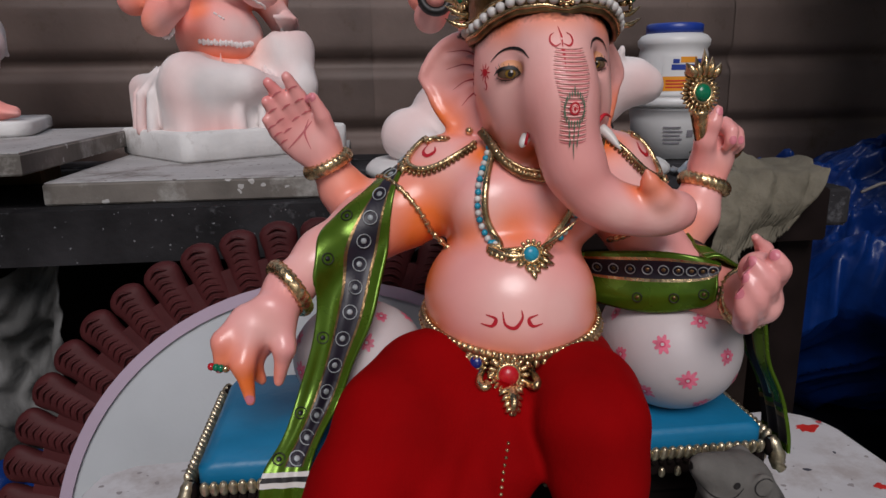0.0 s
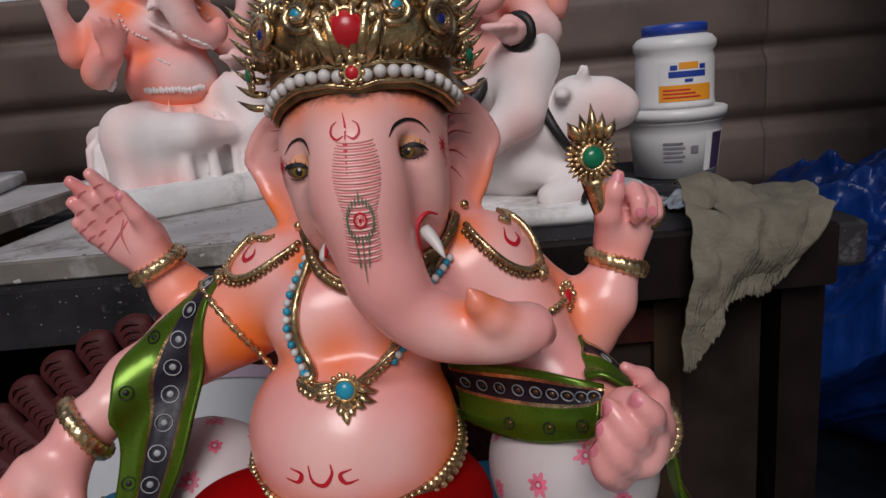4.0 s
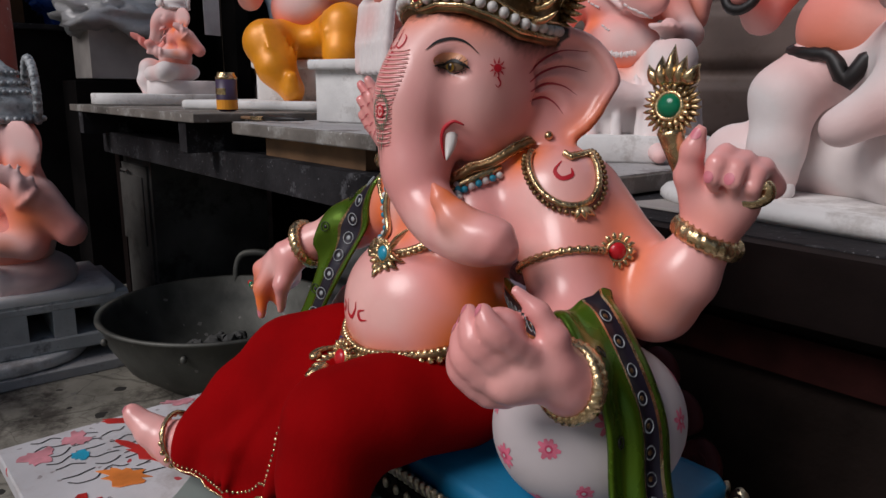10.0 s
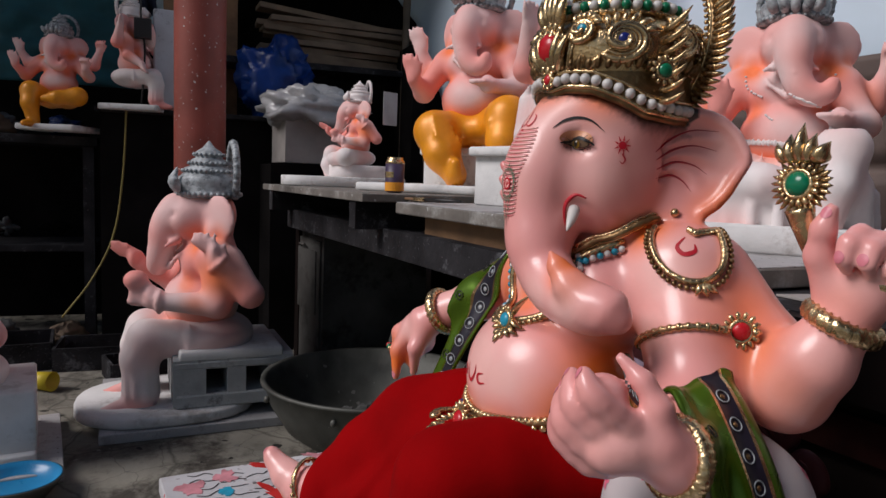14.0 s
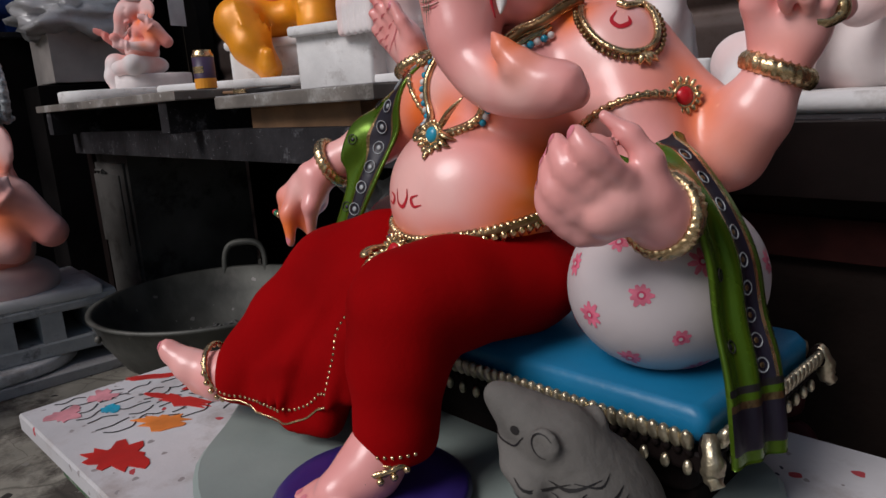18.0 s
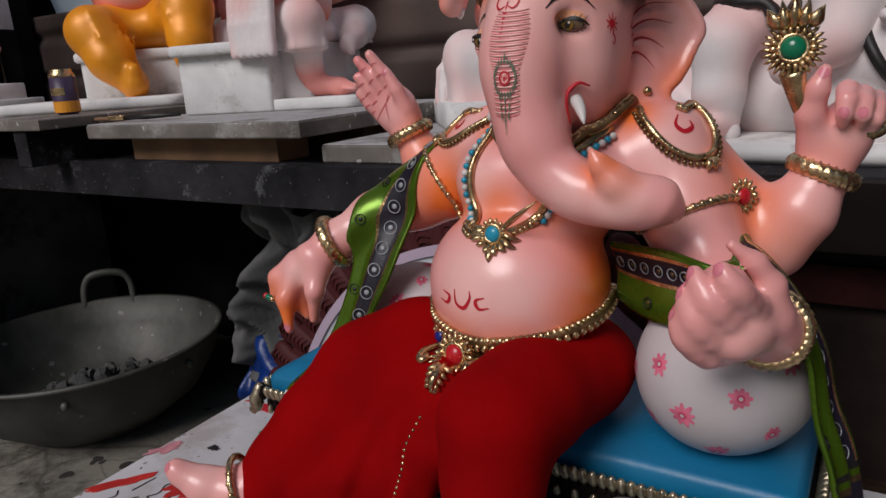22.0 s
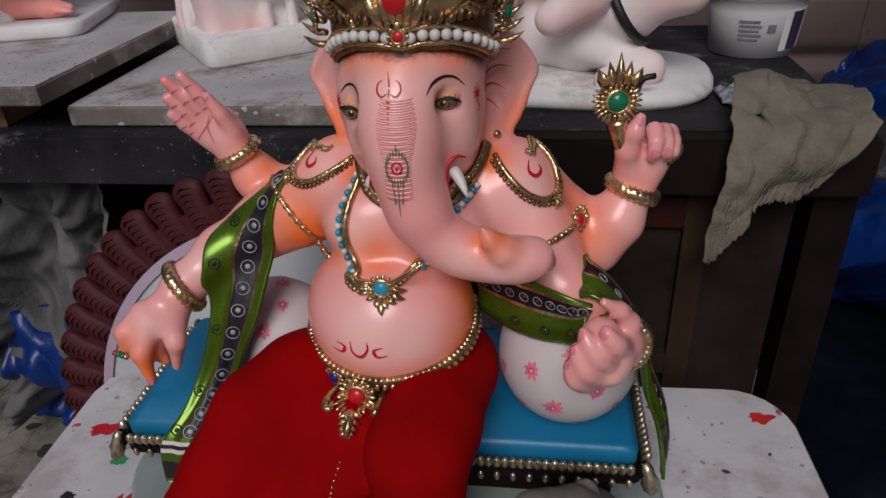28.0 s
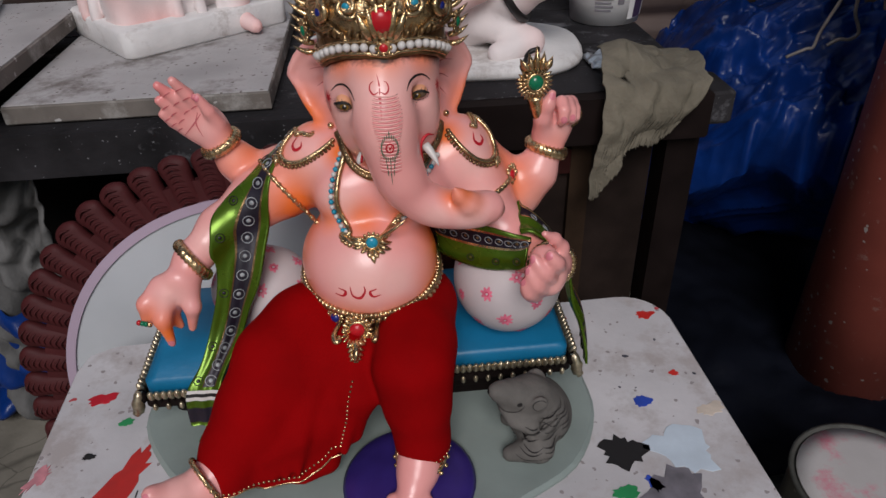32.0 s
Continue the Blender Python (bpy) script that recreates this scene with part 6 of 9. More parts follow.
    outer = np.array([clear(q, 0.0036) for q in outer])
    if outer[40][2] > on[40][2]:
        outer = np.array([np.array(TORSO_BVH.find_nearest(Vector(2 * on[i] - outer[i]))[0] + TORSO_BVH.find_nearest(Vector(2 * on[i] - outer[i]))[1] * 0.0036) for i in range(len(on))])
    beads(b, outer[:30], 0.0074, 0.0036, (TURQ, PEARL))
    beads(b, outer[52:], 0.0074, 0.0036, (TURQ, PEARL))
    # its pendant
    pc = drop((0.087, 0.60, 0.783), (0, 1, 0), TORSO_BVH, 0.004, 0.2)
    gem(b, pc + np.array((0, -0.003, 0)), (0.1, -1, 0.15), 0.0082, TURQ, GOLD, 14, 0.0045)
    for a, ln in ((-90, 0.034), (-78, 0.027), (-102, 0.027), (-130, 0.024), (-50, 0.024), (-160, 0.028), (-20, 0.028), (165, 0.034), (15, 0.034), (150, 0.044), (30, 0.044)):
        dv = np.array((math.cos(radians(a)), 0, math.sin(radians(a))))
        p0, p2 = pc + dv * 0.010, np.array(SKIN_BVH.find_nearest(Vector(pc + dv * ln))[0]) + np.array((0, -0.003, 0))
        b.add(*tube(spline([p0, (p0 + p2) / 2 + np.array((0, -0.004, 0)), p2], 7), [0.002, 0.004, 0.0046, 0.0044, 0.0036, 0.0022, 0.0004], 6, False, 0.6), GOLD)
    for sgn, rng_ in ((1, on[44:56]), (-1, on[24:36])):
        beads(b, rng_ + np.array((0, -0.002, -0.004)), 0.006, 0.0042, (GOLD,))
    # shoulder loops
    for ctr, n, rx, rz in (((0.216, 0.815, 0.871), (0.52, -0.70, 0.50), 0.029, 0.042), ((0.003, 0.797, 0.874), (-0.42, -0.70, 0.58), 0.027, 0.042)):
        g = Decal(b, ctr, n, (-0.061, 0.015, 0.058) if ctr[0] > 0.1 else (0.063, 0.0, 0.050), SHOULDER_BVH, 0.003)
        loop = np.array([g.put(rx * math.sin(t), -rz * math.cos(t) + 0.004) for t in np.linspace(-2.35, 2.35, 46)])
        b.add(*tube(loop, 0.0034, 7), GOLD)
        beads(b, loop, 0.0052, 0.0035, (GOLD,))
        loop2 = np.array([g.put(1.17 * rx * math.sin(t), -1.17 * rz * math.cos(t) + 0.004) for t in np.linspace(-2.2, 2.2, 46)])
        beads(b, loop2, 0.0060, 0.0026, (GOLD_DARK,))
        q = g.put(0, -rz)
        for k in (-1, 0, 1):
            tipp = g.put(0.009 * k, -rz - 0.012 + 0.003 * abs(k))
            b.add(*tube(spline([q, (q + tipp) / 2 + np.array(n) * 0.003, tipp], 6), [0.003, 0.004, 0.0042, 0.0034, 0.002, 0.0004], 6), GOLD)
    # arm bands
    ax = np.array((0.045, -0.008, -0.060))
    pts = ring_round((0.230, 0.812, 0.795), ax, (0.3, -1, 0.2), 0.075, -75, 80, 34, SKIN_BVH, 0.0015, lambda t: 0.014 - 0.02 * t)
    b.add(*tube(pts, 0.0038, 8, False, 0.8), GOLD)
    beads(b, pts, 0.008, 0.0042, (GOLD,))
    q = drop((0.315, 0.802, 0.808), (-0.86, 0.50, 0), None, 0.003, 0.14)
    gem(b, q, (0.86, -0.50, 0.1), 0.0085, RUBY, GOLD, 14, 0.006)
    b.add(*sphere(q + np.array((0.007, 0.010, 0)), 0.004, 8, 6), GOLD)
    pts = ring_round((-0.045, 0.788, 0.815), (-0.055, -0.03, -0.04), (0.0, -1, 0.5), 0.075, -85, 85, 34, SKIN_BVH, 0.0015)
    b.add(*tube(pts, 0.0034, 8, False, 0.8), GOLD)
    beads(b, pts, 0.010, 0.0040, (GOLD,))
    # bangles
    bangle(b, (0.331, 0.880, 0.826), (0.10, 0.06, 0.28), 0.0270, 0.0070, 1.0, 16)
    bangle(b, (-0.139, 0.831, 0.864), (-0.35, -0.12, 0.8), 0.0255, 0.0066, 1.0, 16)
    bangle(b, (0.329, 0.722, 0.724), (0.10, -0.95, 0.22), 0.0290, 0.0066, 1.0, 20)
    bangle(b, (-0.166, 0.707, 0.746), (-0.75, -0.55, -0.45), 0.0285, 0.0064, 1.0, 16)
    # finger ring
    for k, m in enumerate((RUBY, EMERALD, EMERALD, GOLD)):
        b.add(*sphere((-0.236 + 0.0050 * k, 0.648 - 0.0006 * k, 0.683 - 0.0006 * k), 0.0040, 8, 6), m)
    # belt round the belly
    pts = ring_round((0.076, 0.752, 0.695), (0, 0, 1), (0.0, -1, 0), 0.118, -118, 118, 90, SKIN_BVH, 0.003, lambda t: 0.016 * abs(2 * t - 1) ** 1.3 - 0.012 * (1 - abs(2 * t - 1)))
    b.add(*tube(pts, 0.0054, 8), GOLD_DARK)
    beads(b, pts + np.array((0, -0.0015, 0.002)), 0.0066, 0.0044, (GOLD,))
    for i in range(2, 88, 2):
        p = pts[i]
        nrm = p - np.array((0.076, 0.752, p[2]))
        nrm /= np.linalg.norm(nrm)
        q = p + np.array((0, 0, -0.0125)) + nrm * 0.002
        b.add(*tube([p, (p + q) / 2 + nrm * 0.003, q], [0.0028, 0.0042, 0.0006], 5), GOLD)
    bc = np.array((0.062, 0.650, 0.670))
    gem(b, bc + np.array((0, -0.003, 0)), (0.05, -1, 0.2), 0.0105, RUBY, GOLD, 16, 0.0075)
    for k in range(24):
        a = 2 * math.pi * k / 24
        dv = np.array((math.cos(a), -0.12 * math.sin(a), math.sin(a)))
        p0, p2 = bc + dv * 0.0115, drop(bc + dv * 0.0225 + np.array((0, -0.05, 0.02)), (0, 0.93, -0.37), BODY_BVH, 0.0025)
        b.add(*tube(spline([p0, (p0 + p2) / 2 + np.array((0, -0.003, 0.001)), p2], 6), [0.0012, 0.0026, 0.0028, 0.0026, 0.0020, 0.0008], 5), GOLD)
    lay = lambda x, h, lift=0.003: drop(bc + np.array((x, -0.06 - 0.37 * h, 0.024 + 0.93 * h)), (0, 0.93, -0.37), BODY_BVH, lift, 0.16)
    for sgn in (-1, 1):
        gem(b, lay(0.034 * sgn, 0.014), (0.05 + 0.3 * sgn, -1, 0.35), 0.0068, SAPPHIRE, GOLD, 14, 0.0045)
        b.add(*tube(spline([lay(0.026 * sgn, 0.004), lay(0.030 * sgn, -0.008), lay(0.028 * sgn, -0.018), lay(0.022 * sgn, -0.018), lay(0.023 * sgn, -0.012)], 18), [0.0030 + 0.0014 * math.sin(math.pi * q / 17) for q in range(18)], 6), GOLD)
        for k in range(5):
            p0, p2 = lay(0.001 * sgn, -0.022 - 0.007 * k), lay((0.012 - 0.0016 * k) * sgn, -0.028 - 0.007 * k)
            b.add(*tube(spline([p0, (p0 + p2) / 2 + np.array((0, -0.002, 0.002)), p2], 5), [0.0030, 0.0032, 0.0030, 0.0022, 0.0008], 5), GOLD)
    b.add(*tube(spline([lay(0, -0.018), lay(0, -0.030, 0.005), lay(0, -0.046, 0.004), lay(0, -0.064)], 9), [0.002, 0.0042, 0.0054, 0.0056, 0.0050, 0.0042, 0.0034, 0.0022, 0.0006], 7), GOLD)
    # anklets
    for ctr, axis, r in (((-0.139, 0.517, 0.525), (-0.72, -0.62, -0.25), 0.0300), ((0.146, 0.566, 0.514), (0, -0.3, 1), 0.0335)):
        bangle(b, ctr, axis, r, 0.0030, 1.0, 18)
        q = Vector(axis).normalized().to_track_quat("Z", "Y").to_matrix()
        for i in range(18):
            a = 2 * math.pi * i / 18
            p = Vector(ctr) + q @ Vector(((r + 0.003) * math.cos(a), (r + 0.003) * math.sin(a), 0)) + Vector((0, 0, -0.005))
            b.add(*sphere(p, 0.0036, 6, 5), GOLD)
    # gold dots along the hems
    def hem_dots(line, step, r=0.0019):
        p = spline(line, 60)
        on_ = np.array([np.array(DHOTI_BVH.find_nearest(Vector(q))[0]) for q in p])
        beads(b, on_, step, r, (GOLD,))
        return on_
    hem_dots([(-0.158, 0.520, 0.545), (-0.135, 0.500, 0.520), (-0.095, 0.500, 0.506), (-0.050, 0.515, 0.500), (-0.005, 0.535, 0.505), (0.030, 0.555, 0.530), (0.048, 0.575, 0.575), (0.058, 0.600, 0.625)], 0.0068)
    hem_dots([(0.108, 0.560, 0.522), (0.128, 0.534, 0.520), (0.152, 0.531, 0.520), (0.180, 0.548, 0.522), (0.190, 0.575, 0.522)], 0.0068)
    for line in ([(-0.160, 0.520, 0.536), (-0.138, 0.498, 0.510), (-0.095, 0.498, 0.496), (-0.050, 0.512, 0.489), (-0.005, 0.532, 0.492), (0.032, 0.552, 0.515)], [(0.106, 0.562, 0.511), (0.127, 0.533, 0.510), (0.152, 0.530, 0.510), (0.182, 0.548, 0.511)]):
        p = spline(line, 40)
        b.add(*tube([np.array(DHOTI_BVH.find_nearest(Vector(q))[0]) for q in p], 0.0013, 5), GOLD)

    # ---- the green stole ----
    L = [(-0.036, 0.856, 0.87), (-0.052, 0.835, 0.862), (-0.082, 0.8, 0.828), (-0.116, 0.775, 0.806), (-0.134, 0.752, 0.787), (-0.136, 0.726, 0.757), (-0.142, 0.702, 0.695), (-0.158, 0.682, 0.639), (-0.170, 0.650, 0.602), (-0.188, 0.62, 0.574), (-0.19, 0.612, 0.52)]
    R = [(-0.018, 0.852, 0.88), (-0.032, 0.825, 0.868), (-0.048, 0.785, 0.842), (-0.059, 0.752, 0.796), (-0.07, 0.728, 0.752), (-0.081, 0.706, 0.706), (-0.1, 0.696, 0.667), (-0.116, 0.684, 0.625), (-0.132, 0.652, 0.6), (-0.14, 0.622, 0.575), (-0.146, 0.614, 0.518)]
    top, nm = ribbon(b, L, R, GREEN_CLOTH, 90, 25, 0.004, 0.0022, 2.2, bands=((0.47, 0.78, 0.0, 0.88, NAVY), (0.0, 1.0, 0.885, 0.895, IVORY), (0.0, 1.0, 0.895, 0.915, BLACK), (0.0, 1.0, 0.915, 0.925, IVORY), (0.0, 1.0, 0.94, 0.99, NAVY), (0.43, 0.47, 0, 0.88, GOLD_DARK), (0.78, 0.82, 0, 0.88, GOLD_DARK)), tree=BODY_BVH, lift=0.004, way=(-0.10, -0.85, 0.50))
    def motif(top, nm, i, j, r, material, inner):
        c0, n0 = top[i, j] + nm[i, j] * 0.0006, nm[i, j]
        q = Vector(n0).to_track_quat("Z", "Y").to_matrix()
        ring_ = [np.array(Vector(c0) + q @ Vector((r * math.cos(a), r * math.sin(a), 0.0006))) for a in np.linspace(0, 2 * math.pi, 12, endpoint=False)]
        b.add(*tube(ring_, 0.0007, 4, True), material)
        b.add(*sphere(c0, (0.45 * r, 0.45 * r, 0.0008), 8, 4, q), inner)
    for i in range(6, 79, 5):
        motif(top, nm, i, 15, 0.0078, SILVER, SILVER)
    for i in (14, 27, 40, 53, 66, 76):
        motif(top, nm, i, 5, 0.0062, BLACK, NAVY)
    L = [(0.286, 0.738, 0.764), (0.304, 0.735, 0.766), (0.337, 0.730, 0.735), (0.357, 0.737, 0.694), (0.366, 0.736, 0.643), (0.382, 0.728, 0.605), (0.392, 0.722, 0.560), (0.394, 0.722, 0.535)]
    R = [(0.280, 0.810, 0.768), (0.300, 0.806, 0.770), (0.337, 0.808, 0.728), (0.360, 0.812, 0.680), (0.371, 0.807, 0.637), (0.388, 0.800, 0.600), (0.398, 0.795, 0.555), (0.400, 0.795, 0.530)]
    top, nm = ribbon(b, L, R, GREEN_CLOTH, 60, 25, 0.004, 0.0040, 2.6, bands=((0.54, 0.80, 0.0, 0.74, NAVY), (0.0, 1.0, 0.74, 0.76, BLACK), (0.0, 1.0, 0.80, 0.93, NAVY), (0.51, 0.54, 0, 0.75, GOLD), (0.80, 0.83, 0, 0.75, GOLD), (0.0, 1.0, 0.785, 0.80, GOLD_DARK)), tree=BODY_BVH, lift=0.004, way=(0.50, -0.10, 0.86))
    for i in range(10, 44, 4):
        motif(top, nm, i, 16, 0.0058, SILVER, GOLD_DARK)
    for i in (16, 28, 38):
        motif(top, nm, i, 5, 0.0050, BLACK, BLACK)
    # the fold of the stole across the forearm
    L = [(0.300, 0.732, 0.762), (0.272, 0.732, 0.770), (0.240, 0.745, 0.772), (0.200, 0.766, 0.768), (0.160, 0.790, 0.762)]
    R = [(0.298, 0.720, 0.725), (0.275, 0.724, 0.712), (0.240, 0.738, 0.702), (0.200, 0.760, 0.700), (0.160, 0.786, 0.705)]
    top, nm = ribbon(b, L, R, GREEN_CLOTH, 40, 21, 0.004, 0.0035, 1.6, bands=((0.14, 0.44, 0.0, 1.0, NAVY), (0.10, 0.14, 0, 1, GOLD), (0.44, 0.48, 0, 1, GOLD)), tree=BODY_BVH)
    for i in range(3, 38, 4):
        motif(top, nm, i, 6, 0.0056, SILVER, GOLD_DARK)
    for i in (7, 16, 25):
        motif(top, nm, i, 15, 0.0052, BLACK, GOLD_DARK)
    ob = new("deity_statue", b.mesh("deity_statue"))
    return tagged(ob, "pink painted elephant-headed statue with gilt crown and red dhoti", "statue")


idol()


# ---- what the idol sits on ----
def stool():
    m = pose(0.037, 0.800, -0.011, 0, 0, 7.0)
    t = thing("low_stool", "low dark stool with sky-blue seat and gilt bead border", "stool", m)
    w, d = 0.634, 0.222
    part("seat", slab_mesh(rect(w, d, 0.012), 0.548, 0.582, 0.008), BLUE_SEAT, t, "sky-blue painted seat", smooth=True)
    part("skirt", slab_mesh(rect(w + 0.012, d + 0.012, 0.012), 0.530, 0.548, 0.003), DARK_WOOD, t)
    part("frame", slab_mesh(rect(w - 0.045, d - 0.045, 0.012), 0.490, 0.531, 0.003), DARK_WOOD, t)
    edge = rect(w + 0.014, d + 0.014, 0.012)
    for i, (a, q) in enumerate(zip(edge, edge[1:] + edge[:1])):
        a, q = np.array((*a, 0)), np.array((*q, 0))
        ln = np.linalg.norm(q - a)
        if ln < 0.1:
            continue
        n = int(ln / 0.0096)
        b = Build()
        for k in range(n):
            p = a + (q - a) * (k + 0.5) / n
            out = np.array((q - a)[1::-1].tolist() + [0.0]) / ln * np.array((1, -1, 0))
            b.add(*sphere(p + out * 0.003 + np.array((0, 0, 0.559)), (0.0056, 0.0056, 0.0104), 8, 6, np.array(Euler((0.35 * (q - a)[0] / ln, 0.35 * (q - a)[1] / ln, 0)).to_matrix())), GILT)
            b.add(*sphere(p + np.array((0, 0, 0.548)), (0.0040, 0.0040, 0.0050), 7, 5), DARK_WOOD)
            if k % 2 == 0:
                b.add(*sphere(p + out * 0.002 + np.array((0, 0, 0.535)), (0.0040, 0.0040, 0.0066), 8, 6), GILT)
        part("bead_fringe", b, None, t, "row of gilt tassel beads", smooth=True)
    for sx in (-1, 1):
        for sy in (-1, 1):
            b = Build()
            b.add(*sphere((sx * (w / 2 + 0.006), sy * (d / 2 + 0.006), 0.556), (0.0085, 0.0085, 0.013), 8, 6), DARK_WOOD)
            b.add(*tube(spline([(sx * (w / 2 + 0.006), sy * (d / 2 + 0.006), 0.568), (sx * (w / 2 + 0.012), sy * (d / 2 + 0.012), 0.548), (sx * (w / 2 + 0.012), sy * (d / 2 + 0.012), 0.538), (sx * (w / 2 + 0.018), sy * (d / 2 + 0.015), 0.530)], 10), [0.0048 + 0.0036 * math.sin(math.pi * k / 9) + 0.0014 * (k % 2) for k in range(10)], 8), GILT)
            part("corner_tassel", b, None, t, "gilt tassel", smooth=True)
    part("leg", slab_mesh(rect(0.13, 0.160, 0.006, c=(-0.20, 0)), 0.466, 0.492, 0.003), DARK_WOOD, t)
    part("leg", slab_mesh(rect(0.34, 0.160, 0.006, c=(0.125, 0)), 0.466, 0.492, 0.003), DARK_WOOD, t)
    return t


stool()


def bolster(c, r, m=None, seed=1, squash=(1, 1)):
    """A round white cushion painted with pink flowers."""
    t = thing("round_cushion", "round white cushion painted with small pink flowers, on the stool", "cushion", pose(*c), "cushions beside the statue")
    s = Field((-0.13, -0.13, -0.12), (0.13, 0.13, 0.12), 0.006)
    s.ball((0, 0, 0), r, 0.01)
    v, f = s.surface(3)
    body = part("cover", Build().add(v, f, CUSHION_WHITE), None, t, smooth=True)
    tree = BVHTree.FromPolygons(v.tolist(), f.tolist())
    rng = random.Random(seed)
    dirs = []
    for i in range(34):
        z = 1 - 2 * (i + 0.5) / 34
        a = i * 2.39996 + seed
        dirs.append((math.sqrt(1 - z * z) * math.cos(a), math.sqrt(1 - z * z) * math.sin(a), z))
    for dv in dirs:
        b = Build()
        g = Decal(b, np.array(dv) * np.array(r), dv, up=(0, 0.01, 1) if abs(dv[2]) < 0.9 else (1, 0, 0), tree=tree, lift=0.0006)
        n = rng.choice((7, 8, 9))
        size = rng.uniform(0.008, 0.0125)
        a0 = rng.random()
        for k in range(n):
            a = a0 + 2 * math.pi * k / n
            l2 = size * rng.uniform(0.8, 1.15)
            g.stroke([(0.0028 * math.cos(a), 0.0028 * math.sin(a)), (0.6 * l2 * math.cos(a), 0.6 * l2 * math.sin(a)), (l2 * math.cos(a), l2 * math.sin(a))], (0.0026, 0.0052, 0.0024), PINK_MARK, 5)
        g.lift = 0.0009
        g.dot(0, 0, 0.0036, PAINT_ROSE)
        g.lift = 0.0012
        g.dot(0, 0, 0.0019, CUSHION_WHITE)
        part("painted_flower", b, None, t)
    return t


bolster((0.274, 0.806, 0.645), (0.084, 0.098, 0.081), seed=3)
bolster((-0.105, 0.785, 0.637), (0.080, 0.070, 0.068), seed=7)


def plinth():
    """The rounded base slab."""
    pts = [(0.400, 0.800), (0.410, 0.700), (0.370, 0.600), (0.280, 0.530), (0.170, 0.450), (0.060, 0.425), (-0.060, 0.450), (-0.150, 0.520), (-0.240, 0.590), (-0.300, 0.680), (-0.290, 0.780), (-0.2, 0.85), (0.0, 0.88), (0.2, 0.90), (0.340, 0.880)]
    o = spline(pts + pts[:1], 60)[:-1][::-1]
    return solid("statue_base", slab_mesh(o, 0.440, 0.457, 0.006), SAGE, "rounded grey-green painted base slab under the statue", "statue base", smooth=False)


plinth()
solid("foot_disc", lathe([(0.06, 0), (0.088, 0.002), (0.094, 0.008), (0.088, 0.014), (0.07, 0.018), (0.02, 0.019)], (0.128, 0.560, 0.4585), 40), VIOLET, "shiny violet round footrest on the base slab", "footrest", smooth=True)


def mouse():
    """A crouching clay mouse with its paws at its mouth."""
    s = Field((-0.09, -0.10, -0.01), (0.11, 0.10, 0.17), 0.003)
    s.ball((0.026, 0.018, 0.034), (0.048, 0.052, 0.040), 0.01)
    s.ball((0.022, 0.010, 0.062), (0.036, 0.042, 0.040), 0.03)
    s.ball((0.008, -0.006, 0.098), (0.031, 0.029, 0.027), 0.022)
    s.chain([(0.004, -0.010, 0.100, 0.026), (-0.020, -0.020, 0.113, 0.020), (-0.038, -0.027, 0.125, 0.012), (-0.044, -0.030, 0.129, 0.008)], 0.014, 0.012)
    s.chain([(-0.004, -0.016, 0.090, 0.020), (-0.028, -0.024, 0.098, 0.010)], 0.012)
    for sg in (-1, 1):
        s.ball((0.018, -0.008 + 0.028 * sg, 0.110), (0.013, 0.006, 0.013), 0.005, (0, 0, -12 * sg))
        s.ball((0.016, -0.008 + 0.0345 * sg, 0.110), (0.009, 0.003, 0.009), 0.003, (0, 0, -12 * sg), True)
        s.chain([(0.006, -0.006 + 0.034 * sg, 0.072, 0.014), (-0.016, -0.016 + 0.022 * sg, 0.080, 0.010), (-0.030, -0.024 + 0.010 * sg, 0.094, 0.0065)], 0.008, 0.006)
        s.chain([(0.020, 0.040 * sg, 0.026, 0.024), (-0.020, -0.006 + 0.034 * sg, 0.012, 0.012)], 0.012)
    for k in range(7):
        t = k / 6
        s.chain([(0.050 - 0.03 * t, -0.030 - 0.012 * t, 0.078 - 0.060 * t, 0.002), (0.026 - 0.02 * t, -0.046, 0.062 - 0.050 * t, 0.004), (0.004 - 0.02 * t, -0.042, 0.058 - 0.046 * t, 0.002)], 0.006)
    v, f = s.surface(2)
    b = Build().add(v, f, CLAY)
    tree = BVHTree.FromPolygons(v.tolist(), f.tolist())
    rng = random.Random(5)
    for side in ((0.55, -0.85, 0.1), (-0.1, -1.0, 0.05), (0.95, -0.2, 0.2), (-0.6, 0.8, 0.1)):
        g = Decal(b, np.array((0.022, 0.0, 0.046)) + 0.05 * np.array(side), side, tree=tree)
        for k in range(8):
            y0 = 0.032 - 0.0095 * k + rng.uniform(-0.002, 0.002)
            x0 = rng.uniform(-0.030, -0.018)
            g.stroke([(x0, y0), (x0 + 0.016, y0 - 0.005), (x0 + rng.uniform(0.026, 0.042), y0 + 0.003)], (0.0005, rng.uniform(0.0016, 0.0034), 0.0004), BLACK, 9)
    for sg in (-1, 1):
        g = Decal(b, (-0.010, -0.012 + 0.030 * sg, 0.113), (-0.2, sg, 0.15), tree=tree)
        g.dot(0, 0, 0.0036, BLACK)
        g = Decal(b, (0.018, -0.008 + 0.034 * sg, 0.110), (-0.1, sg, 0.1), tree=tree)
        g.stroke([(0.0095 * math.cos(a), 0.0095 * math.sin(a)) for a in np.linspace(0.6, 5.0, 9)], (0.0006, 0.0014, 0.0006), BLACK, 22)
        g = Decal(b, (-0.024, -0.020 + 0.022 * sg, 0.104), (-0.3, sg, -0.1), tree=tree)
        g.stroke([(-0.024, 0.010), (-0.008, -0.003), (0.010, -0.006), (0.020, 0.004)], (0.0006, 0.0020, 0.0008), BLACK, 14)
